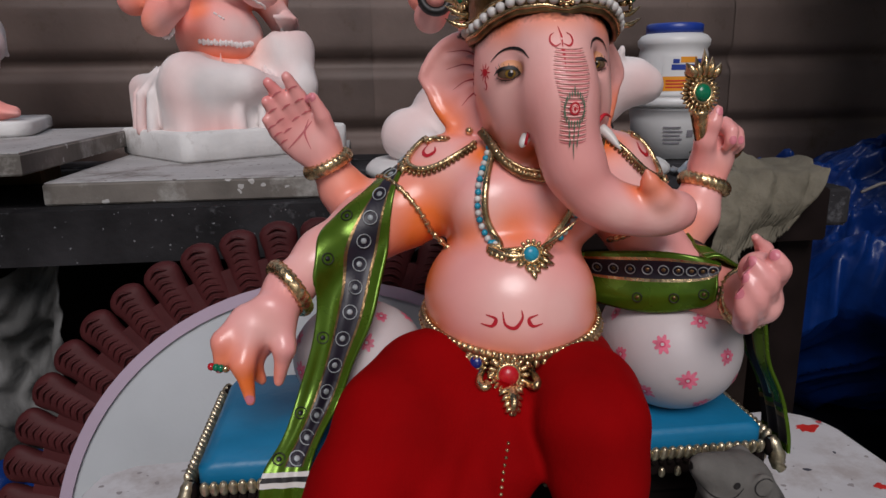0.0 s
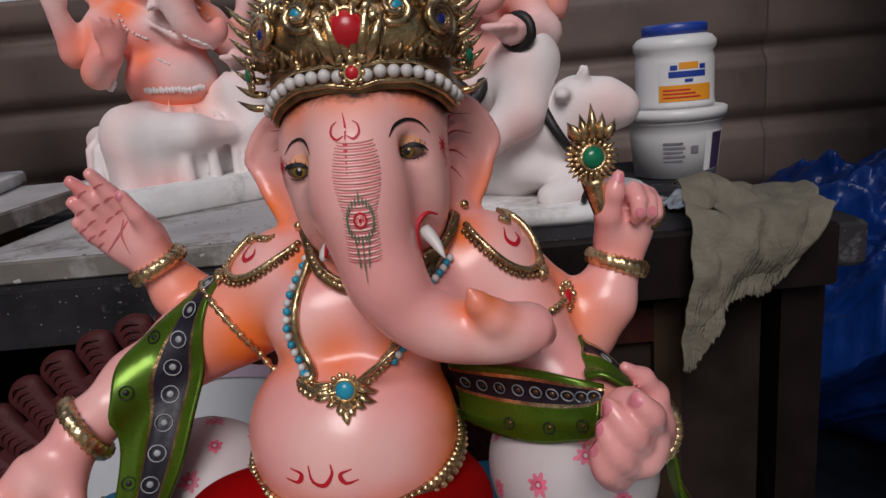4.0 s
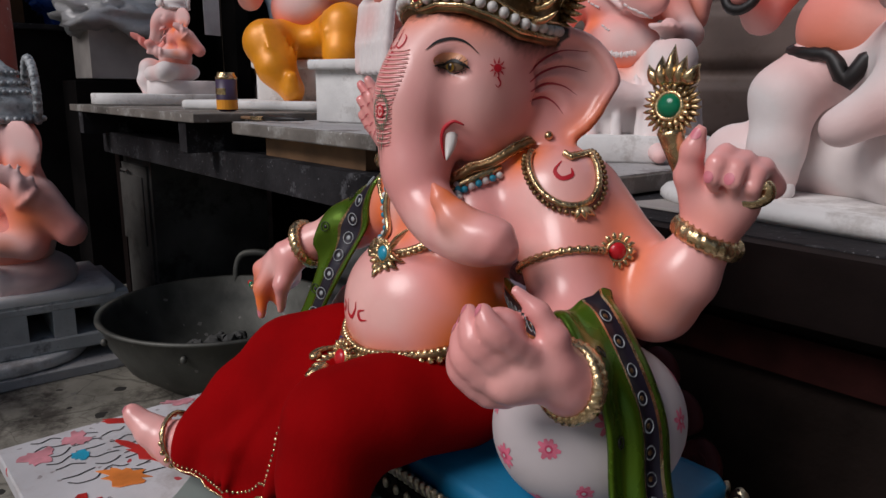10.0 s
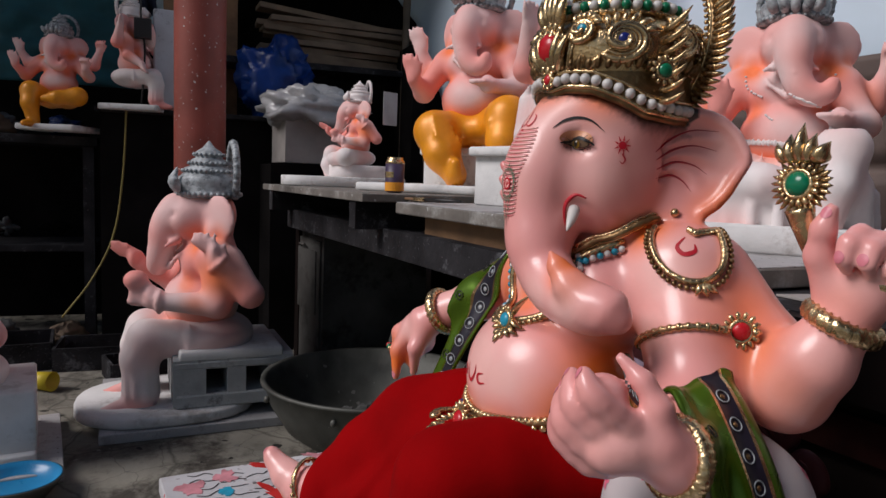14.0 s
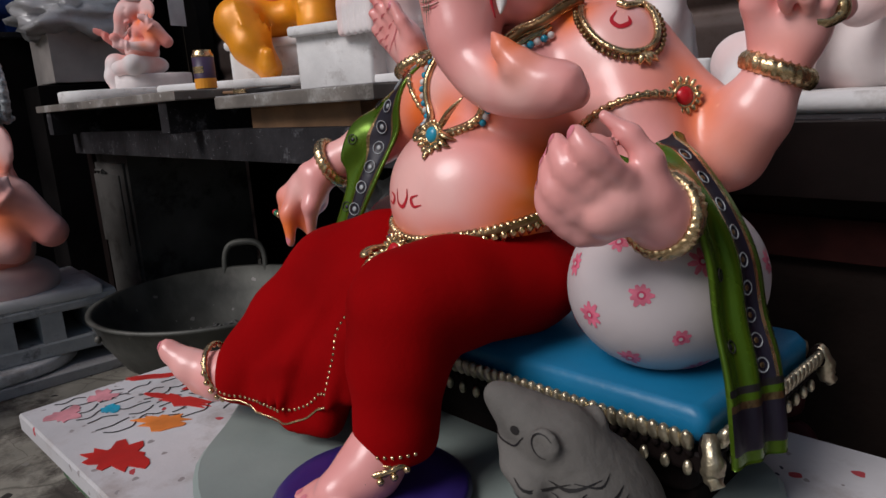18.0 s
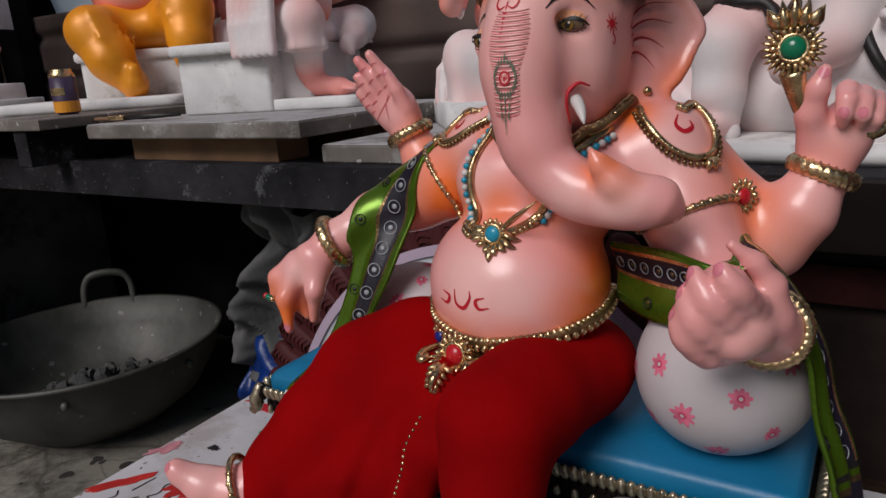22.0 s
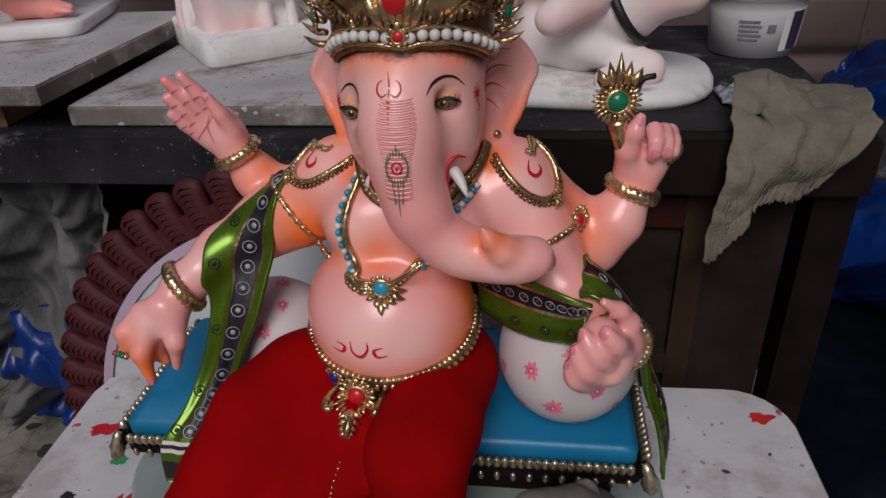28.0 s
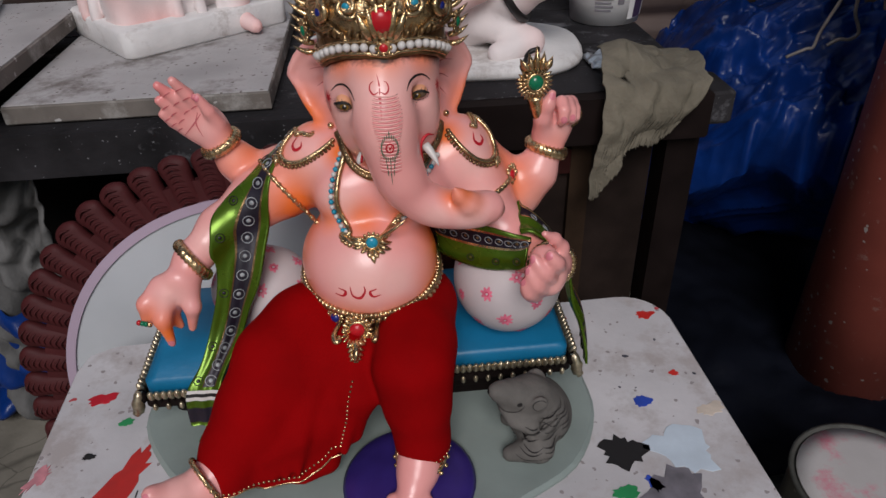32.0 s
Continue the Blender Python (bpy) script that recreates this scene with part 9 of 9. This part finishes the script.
def bucket():
    t = thing("plastic_bucket", "white plastic paint bucket with printed label on the bench", "bucket", bench_frame(0.640, 0.515, TOP + 0.001, 10) @ Matrix.Diagonal((0.99, 0.99, 0.78, 1)))
    part("body", lathe([(0.08, 0), (0.088, 0.002), (0.098, 0.12), (0.101, 0.150), (0.104, 0.152), (0.104, 0.160), (0.098, 0.162), (0.05, 0.163)], (0, 0, 0), 44), PLASTIC_WHITE, t, smooth=True)
    part("lid", lathe([(0.100, 0.160), (0.110, 0.161), (0.111, 0.186), (0.106, 0.190), (0.098, 0.192), (0.094, 0.186), (0.02, 0.186)], (0, 0, 0), 44), PLASTIC_WHITE, t, smooth=True)
    part("label_band", wrap_label(0.0905, 12, 62, 0.02, 0.125, 0.001, 0.099), LABEL_WHITE, t)
    part("dark_panel", wrap_label(0.0912, 22, 44, 0.022, 0.122, 0.0014, 0.0995), LABEL_DARK, t, "dark printed panel")
    for k in range(5):
        part("printed_line", wrap_label(0.0935 + 0.0012 * k, -42, -18 + 3 * (k % 2), 0.050 + 0.012 * k, 0.055 + 0.012 * k, 0.0012), GREY_STAIN, t)
    part("printed_mark", wrap_label(0.094, -8, 2, 0.070, 0.092, 0.0012, 0.096), GREY_STAIN, t)
    j = thing("glue_bottle", "white plastic glue bottle with blue cap on the bucket lid", "bottle", bench_frame(0.640, 0.515, TOP + 0.147, 10) @ Matrix.Diagonal((1.02, 1.02, 0.84, 1)))
    part("body", lathe([(0.070, 0), (0.081, 0.004), (0.083, 0.014), (0.081, 0.02), (0.081, 0.125), (0.078, 0.140), (0.084, 0.150), (0.085, 0.165), (0.076, 0.178), (0.064, 0.184), (0.02, 0.184)], (0, 0, 0), 44), PLASTIC_WHITE, j, smooth=True)
    part("cap", lathe([(0.060, 0.180), (0.066, 0.181), (0.067, 0.206), (0.062, 0.211), (0.02, 0.212)], (0, 0, 0), 44), PLASTIC_BLUE, j, "blue screw cap", smooth=True)
    part("orange_label", wrap_label(0.081, -50, 30, 0.022, 0.062, 0.001), LABEL_ORANGE, j, "orange printed band")
    part("white_label", wrap_label(0.081, -50, 30, 0.062, 0.118, 0.001), LABEL_WHITE, j)
    part("logo_mark", wrap_label(0.0818, -22, 6, 0.100, 0.116, 0.001), LABEL_ORANGE, j)
    part("logo_mark", wrap_label(0.0818, -34, -24, 0.098, 0.110, 0.001), PLASTIC_BLUE, j)
    part("logo_mark", wrap_label(0.0818, 8, 18, 0.098, 0.110, 0.001), PLASTIC_BLUE, j)
    part("logo_bar", wrap_label(0.0818, -36, 18, 0.080, 0.095, 0.001), PLASTIC_BLUE, j)
    part("logo_bar", wrap_label(0.0818, -14, -2, 0.068, 0.076, 0.001), PLASTIC_BLUE, j)
    for k in range(3):
        part("printed_line", wrap_label(0.0818, -44, 10 - 8 * k, 0.030 + 0.009 * k, 0.034 + 0.009 * k, 0.001), RED_PAINT, j)


bucket()


def foil(s, t):
    u, v = 0.50 + 0.13 * s, 0.12 + 0.09 * t
    return bench_frame(u, v, TOP + 0.006 + 0.02 * math.sin(math.pi * s) * math.sin(math.pi * t) + abs(wrinkle(u, v, 0, 40, 0.012))).translation


drape("foil_scrap", "crumpled silvery foil scrap on the bench", "foil", mat("silver_foil", (0.45, 0.47, 0.50), 0.3, 0.8, 0.2, 30, 0.4, 60), foil, 24, 20, 0.001)
solid("cardboard_scrap", slab_mesh([(0, 0), (0.17, 0.02), (0.16, 0.10), (0.01, 0.12)], 0, 0.004, 0.001), CARD_GREY, "torn grey cardboard scrap on the bench", "cardboard", bench_frame(-0.12, 0.10, TOP + 0.001, -10))


def can():
    t = thing("drink_can", "black and gold drink can on the bench planks", "can", bench_frame(-1.60, 0.03, 0.883))
    part("body", lathe([(0.024, 0), (0.031, 0.006), (0.033, 0.012), (0.033, 0.100)], (0, 0, 0), 28), LABEL_DARK, t, smooth=True)
    part("shoulder", lathe([(0.033, 0.100), (0.033, 0.106), (0.027, 0.116), (0.027, 0.122), (0.01, 0.120)], (0, 0, 0), 28), GOLD, t, "gilt rim", smooth=True)
    part("label_band", wrap_label(0.033, -180, 180, 0.006, 0.036, 0.0006), LABEL_ORANGE, t, "orange band")
    part("logo_bar", wrap_label(0.033, -30, 60, 0.052, 0.072, 0.0008), GOLD, t)


can()
br = thing("paint_brush", "flat paint brush with black handle lying on the board", "brush", bench_frame(-1.36, 0.02, 0.862, 12))
part("handle", tube([(0.02, 0, 0.008), (0.09, 0, 0.008), (0.20, 0, 0.009)], (0.006, 0.008, 0.004), 8), BLACK, br, smooth=True)
part("ferrule", slab_mesh(rect(0.05, 0.022, c=(0, 0)), 0.002, 0.013, 0.002), GOLD, br)
part("bristles", slab_mesh(rect(0.05, 0.020, c=(-0.05, 0)), 0.003, 0.011, 0.003), WOOD_TAN, br)

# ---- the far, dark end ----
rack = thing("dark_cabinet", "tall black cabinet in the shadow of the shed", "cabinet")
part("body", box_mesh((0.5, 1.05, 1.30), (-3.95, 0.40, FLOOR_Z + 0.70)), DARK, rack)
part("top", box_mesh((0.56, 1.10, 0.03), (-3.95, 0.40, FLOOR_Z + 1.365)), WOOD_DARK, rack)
rack = thing("dark_rack", "dark shelf rack with clutter", "rack")
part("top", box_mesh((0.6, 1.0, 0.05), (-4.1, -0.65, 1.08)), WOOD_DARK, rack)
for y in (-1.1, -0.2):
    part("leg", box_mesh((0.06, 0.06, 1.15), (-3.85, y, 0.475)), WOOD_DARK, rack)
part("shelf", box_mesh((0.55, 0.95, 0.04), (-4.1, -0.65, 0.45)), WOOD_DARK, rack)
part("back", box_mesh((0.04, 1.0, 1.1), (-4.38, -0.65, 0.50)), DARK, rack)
# white board with drawn marks, the marks given by dark patches of noise
solid("marked_board", slab_mesh(rect(0.05, 0.17, 0.01), 0, 0.56, 0.006), mat("marked_white_board", (0.50, 0.52, 0.56), 0.5, 0, 0.1, 10, 0.1, 60, 0.4, (0.14, 0.15, 0.17), 0.2, 9), "upright white board with dark marks on the cabinet", "slab", pose(-3.72, 0.245, 1.295, 0, 0, 8))
solid("brown_board", slab_mesh(rect(0.02, 0.10), 0, 0.62, 0.003), WOOD_TAN, "upright tan wooden board behind a white marked board", "board", pose(-3.85, 0.26, 1.65, 0, 0, 0))
rng = random.Random(11)
for k in range(9):
    solid("stored_plank", slab_mesh(rect(0.16, 0.95 + 0.25 * rng.random()), 0, 0.032, 0.003), CARD, "old brown plank stacked in the shed", "plank", pose(-4.05 + 0.05 * rng.random(), 1.25 + 0.1 * rng.random(), 1.66 + 0.036 * k, rng.uniform(-5, 1), 0, rng.uniform(-8, 8)), "stacked old planks")
solid("plank_shelf", box_mesh((0.4, 1.6, 0.04), (-4.05, 1.25, 1.635)), WOOD_DARK, "dark shelf carrying old planks", "shelf")
solid("shelf_post", box_mesh((0.07, 0.07, 2.5), (-4.2, 0.62, 1.15)), WOOD_TAN, "tan wooden shelf post", "post")


def lump(name, label, category, material, c, r, seed, amount=0.25, turn=0.0):
    """A crumpled bag."""
    v, f = sphere((0, 0, 0), 1.0, 40, 26)
    out = []
    for p in v:
        q = Vector(p)
        k = 1 + amount * (0.8 * noise.noise(q * 1.6 + Vector((seed, 0, 0))) - 0.9 * abs(noise.noise(q * 3.1 + Vector((0, seed, 0)))) - 0.35 * abs(noise.noise(q * 7.0 + Vector((0, 0, seed)))))
        out.append((q.x * r[0] * k, q.y * r[1] * k, max(-0.92 * r[2], q.z * r[2] * k)))
    return solid(name, (np.array(out), f), material, label, category, pose(*c, 0, 0, turn), smooth=True)


lump("blue_bag", "dark blue plastic bag standing on the cabinet", "bag", TARP_BLUE, (-3.80, 0.86, 1.50), (0.20, 0.26, 0.27), 4, 0.5)
solid("cardboard_box", box_mesh((0.30, 0.42, 0.30), (0, 0, 0.15)), CARD_GREY, "small grey cardboard box under polythene", "box", pose(-3.50, 1.06, 1.00, 0, 0, 8))
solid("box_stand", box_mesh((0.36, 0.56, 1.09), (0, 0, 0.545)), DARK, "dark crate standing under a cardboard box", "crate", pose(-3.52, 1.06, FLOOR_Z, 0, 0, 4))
lump("polythene_bag", "crumpled clear polythene bag over a box", "bag", POLY, (-3.42, 1.05, 1.32), (0.22, 0.32, 0.16), 9, 0.55)
solid("teal_cloth", sheet(24, 24, lambda s, t: (-4.3 + wrinkle(s, t, 0, 4, 0.06), -0.75 + 0.75 * s, 2.0 - 0.55 * t), 0.003), mat("teal_cloth", (0.02, 0.10, 0.12), 0.8, 0, 0.2, 8, 0.3), "hanging dark teal cloth", "cloth", smooth=True)
solid("hung_shirt", sheet(20, 20, lambda s, t: (-4.1 + wrinkle(s, t, 2, 4, 0.08), 0.02 + 0.14 * s, 2.25 - 0.36 * t), 0.004), mat("navy_cloth", (0.02, 0.025, 0.05), 0.9, 0, 0.2, 8, 0.3), "dark navy cloth hung on a line", "cloth", smooth=True)
solid("white_film", sheet(30, 24, lambda s, t: (-5.6 + wrinkle(s, t, 5, 3, 0.15), -2.6 + 2.9 * s, 3.0 - 1.1 * t), 0.003), TARP_PALE, "pale sheet hung at the far end", "tarpaulin", smooth=True)
solid("yellow_wire", tube(spline([(-3.66, 0.02, 1.30), (-3.64, 0.00, 0.90), (-3.62, -0.05, 0.55), (-3.58, -0.16, 0.30), (-3.5, -0.3, 0.10)], 30), 0.006, 5), mat("yellow_cable", (0.28, 0.22, 0.06), 0.6, 0, 0.1, 9, 0), "thin yellow cable hanging down the cabinet", "cable", smooth=True)
solid("black_wire", tube(spline([(-3.66, 0.14, 2.3), (-3.62, 0.10, 1.85), (-3.62, 0.12, 1.60), (-3.63, 0.10, 1.30)], 24), 0.006, 5), BLACK, "black cable hanging with a socket", "cable", smooth=True)
solid("wire_socket", box_mesh((0.05, 0.09, 0.11), (0, 0, 0)), BLACK, "black plug socket on a hanging cable", "socket", pose(-3.62, 0.11, 1.72))
for k, (x, y, w, d, h, z) in enumerate(((-3.25, -0.10, 0.30, 0.36, 0.12, 0), (-3.30, -0.52, 0.34, 0.40, 0.14, 0), (-2.95, 0.12, 0.22, 0.28, 0.10, 0), (-3.5, -0.9, 0.4, 0.5, 0.2, 0))):
    t = thing("wooden_tray", "shallow dark wooden tray on the floor", "tray", pose(x, y, FLOOR_Z, 0, 0, 8 * k), "wooden trays on the floor")
    part("bottom", box_mesh((w, d, 0.012), (0, 0, 0.006)), CARD, t)
    for sx in (-1, 1):
        part("side", box_mesh((0.015, d, h), (sx * w / 2, 0, h / 2)), WOOD_DARK, t)
        part("side", box_mesh((w, 0.015, h), (0, sx * d / 2, h / 2)), WOOD_DARK, t)
for k in range(46):
    a = random.Random(100 + k)
    lump("rubbish_lump", "dark crumpled rubbish in the shed", "rubbish", (DARK, CARD, SACK, DARK, TARP_BLUE)[k % 5], (-4.0 + 0.5 * a.random() - (0.5 if k % 3 else 0), -1.7 + 1.55 * a.random(), (FLOOR_Z + 0.06, 1.16, 0.53)[k % 3]), (0.07 + 0.09 * a.random(), 0.07 + 0.09 * a.random(), 0.05 + 0.05 * a.random()), k, 0.5, 40 * k) if k < 26 else None
yc = thing("yellow_cup", "yellow plastic cup lying on the floor", "cup", pose(-2.80, -0.28, FLOOR_Z + 0.045, 0, 90, 60))
part("wall", lathe([(0.030, -0.05), (0.036, -0.05), (0.046, 0.06), (0.042, 0.06), (0.030, -0.04)], (0, 0, 0), 24), YELLOW, yc, smooth=True)
bowl = thing("enamel_bowl", "small iron bowl with blue enamel inside, on the floor", "bowl", pose(-1.62, -0.14, FLOOR_Z))
part("shell", lathe([(0.05, 0), (0.09, 0.012), (0.125, 0.055), (0.135, 0.070), (0.130, 0.072), (0.118, 0.056), (0.10, 0.030)], (0, 0, 0), 36), IRON, bowl, smooth=True)
part("enamel", lathe([(0.02, 0.028), (0.098, 0.030), (0.117, 0.0575), (0.129, 0.0735), (0.126, 0.0735), (0.112, 0.0575), (0.095, 0.0335), (0.02, 0.031)], (0, 0, 0), 36), BOWL_BLUE, bowl, "glossy blue enamel", smooth=True)
nz = thing("glue_nozzle_bottle", "small bottle with red nozzle standing on the floor", "bottle", pose(-1.02, 0.16, FLOOR_Z))
part("body", lathe([(0.02, 0), (0.028, 0.004), (0.028, 0.10), (0.022, 0.115), (0.01, 0.116)], (0, 0, 0), 20), LABEL_ORANGE, nz, smooth=True)
part("nozzle", lathe([(0.016, 0.114), (0.016, 0.130), (0.010, 0.138), (0.003, 0.200), (0.001, 0.201)], (0, 0, 0), 16), RUBY, nz, "red tapered nozzle", smooth=True)
solid("violet_box", slab_mesh(rect(0.26, 0.20, 0.01), 0, 0.12, 0.006), VIOLET, "violet cloth-covered box on the floor", "box", pose(-0.93, -0.10, FLOOR_Z, 0, 0, 25))
# paint drum by the pillar
dr = thing("paint_drum", "steel paint drum with pink-stained white lid", "drum", pose(0.985, 0.80, FLOOR_Z))
part("body", lathe([(0.13, 0), (0.145, 0.004), (0.145, 0.10), (0.149, 0.105), (0.145, 0.11), (0.145, 0.235), (0.151, 0.242), (0.151, 0.250), (0.143, 0.252), (0.140, 0.242), (0.02, 0.240)], (0, 0, 0), 44), IRON, dr, smooth=True)
part("lid", lathe([(0.10, 0.242), (0.136, 0.243), (0.137, 0.249), (0.10, 0.2505), (0.02, 0.251)], (0, 0, 0), 40), mat("stained_lid", (0.50, 0.48, 0.47), 0.5, 0, 0.1, 6, 0.1, 60, 0.4, (0.60, 0.20, 0.26), 0.35, 8), dr, smooth=True)
# bent wires hanging by the heap
DULL_WIRE = mat("dull_wire", (0.22, 0.195, 0.18), 0.6, 0.1, 0.3, 30, 0.2)
solid("bent_wire", tube(spline([(1.17, 1.70, 1.30), (1.16, 1.70, 0.93), (1.165, 1.70, 0.905), (1.155, 1.70, 0.895), (1.13, 1.70, 0.82), (1.10, 1.70, 0.74), (1.092, 1.70, 0.70), (1.075, 1.70, 0.695), (1.03, 1.70, 0.675)], 60), 0.0042, 6), DULL_WIRE, "kinked grey wire hanging above the heap", "wire", smooth=True)
solid("bent_wire", tube(spline([(1.17, 1.71, 0.925), (1.18, 1.71, 0.90), (1.175, 1.71, 0.83), (1.178, 1.71, 0.78), (1.20, 1.71, 0.735), (1.185, 1.71, 0.715), (1.155, 1.71, 0.715), (1.13, 1.71, 0.70)], 50), 0.0045, 6), DULL_WIRE, "kinked grey wire hanging above the heap", "wire", smooth=True)

# ---- paint on the table ----
def on_table(x, y):
    q = table.matrix_basis.inverted() @ Vector((x, y, 0))
    return q.x, q.y


for x, y, r, m, st, an, sp, lab in ((0.445, 0.634, 0.026, BLACK, 1.2, 0.3, 0.6, "black blot"), (0.50, 0.560, 0.034, GREY_STAIN, 1.5, 0.6, 0.5, ""), (0.535, 0.640, 0.036, LIGHT_PAINT, 1.3, -0.5, 0.5, "pale blue blot"), (0.495, 0.735, 0.011, BLUE_PAINT, 1.4, 0, 0.4, ""),
                                (0.435, 0.560, 0.012, LEAF_PAINT, 1.5, 0, 0.4, ""), (0.478, 0.575, 0.016, BLUE_PAINT, 0.5, 0.5, 0.5, ""), (0.545, 0.955, 0.010, RED_PAINT, 1.6, 0.2, 0.5, ""), (-0.300, 0.575, 0.020, RED_PAINT, 3.2, 1.1, 0.6, "red smear"), (-0.285, 0.500, 0.012, RED_PAINT, 4.0, 0.3, 0.7, "red smear"), (-0.175, 0.395, 0.026, RED_PAINT, 1.4, 0.2, 0.7, "red blot"),
                                (-0.235, 0.462, 0.018, ORANGE_PAINT, 1.8, 0.5, 0.7, "orange blot"), (-0.325, 0.420, 0.011, TEAL_PAINT, 1.3, 0, 0.4, "teal drop"), (-0.400, 0.740, 0.010, PAINT_RED, 2.0, 0.2, 0.7, ""), (-0.340, 0.690, 0.008, LEAF_PAINT, 1.4, 0, 0.6, ""),
                                (-0.38, 0.42, 0.016, PINK_STAIN, 1.3, 0, 0.7, ""), (-0.35, 0.37, 0.018, PINK_STAIN, 1.2, 0, 0.7, ""), (-0.43, 0.58, 0.010, PINK_STAIN, 2.4, 1.0, 0.7, ""), (-0.40, 0.50, 0.008, RED_PAINT, 5.0, 0.9, 0.5, ""), (-0.28, 0.78, 0.014, mat("lime_stain", (0.40, 0.48, 0.22), 0.6, 0, 0.3, 30, 0), 1.4, 0, 0.6, ""),
                                (0.56, 0.80, 0.006, RED_PAINT, 1.2, 0, 0.5, ""), (0.60, 0.72, 0.012, mat("cream_drip", (0.58, 0.50, 0.42), 0.6, 0, 0.2, 30, 0), 1.8, 0.3, 0.5, ""), (-0.37, 0.62, 0.006, BLACK, 1.5, 0, 0.5, ""), (-0.33, 0.82, 0.007, PINK_STAIN, 1.8, 0, 0.5, "")):
    tx, ty = on_table(x, y)
    splash(tx, ty, r, m, int(abs(x * 1000)) + 3, st, an, sp, "paint_blot", lab)
# scribbled black strokes that cannot be read
rng = random.Random(21)
for row in range(4):
    for k in range(7):
        cx, cy = on_table(-0.395 + 0.024 * k + 0.010 * row, 0.375 + 0.045 * row + 0.006 * k)
        pts = [(cx + 0.008 * rng.uniform(-1, 1), cy + 0.013 * (j - 1) + 0.004 * rng.uniform(-1, 1), 0.4408) for j in range(4)]
        part("brush_stroke", tube(spline(pts, 9), 0.0010, 5, False, 0.4, (0, 0, 1)), BLACK, table)


# ---- the open corner behind the heap ----
def brown_cloth(s, t):
    x = 1.47 + 0.75 * s
    top = 1.16 - 0.10 * (2 * s - 0.9) ** 2 - 0.05 * max(0, 1 - 6 * s)
    z = top - (top - 0.2) * t
    return (x + wrinkle(x, 1, z, 4, 0.02), 2.60 + wrinkle(x, 5, z, 3, 0.10) + 0.03 * math.sin(14 * s + 2 * t) * t, z)


drape("hanging_sackcloth", "dark brown sackcloth hung against the side wall", "cloth", mat("brown_sackcloth", (0.060, 0.042, 0.033), 0.95, 0, 0.3, 6, 0.5, 120, 0.1), brown_cloth, 44, 44, 0.006)


def leafy():
    """Leaves of the bushes outside."""
    a = random.Random(12)
    v, f = [], []
    for k in range(2600):
        c = Vector((1.2 + 3.6 * a.random(), 3.7 + 0.9 * a.random(), 0.5 + 1.9 * a.random() ** 0.8))
        if noise.noise(c * 2.0) < -0.12:
            continue
        q = Euler((a.uniform(-1, 1), a.uniform(-1, 1), a.uniform(0, 6.28))).to_matrix()
        s = a.uniform(0.03, 0.06)
        n = len(v)
        for p in ((0, -1, 0), (0.42, -0.2, 0.12), (0, 0, 0), (-0.42, -0.2, 0.12), (0.3, 0.55, 0.05), (-0.3, 0.55, 0.05), (0, 1.1, -0.15)):
            v.append(tuple(c + q @ (Vector(p) * s)))
        f += [[n, n + 1, n + 2, n + 3], [n + 1, n + 4, n + 6, n + 2], [n + 3, n + 2, n + 6, n + 5]]
    return solid("bush_leaves", (np.array(v), f), mat("green_leaves", (0.06, 0.13, 0.02), 0.5, 0, 0.4, 9, 0.1), "sunlit green bushes outside the workshop", "foliage", kind="stuff")


leafy()
solid("wall_outside", box_mesh((8.0, 0.15, 1.7), (2.2, 5.6, 0.75)), mat("pale_yellow_wash", (0.55, 0.46, 0.26), 0.9, 0, 0.15, 3, 0.2), "pale yellow washed wall outside the workshop", "wall", kind="structure")
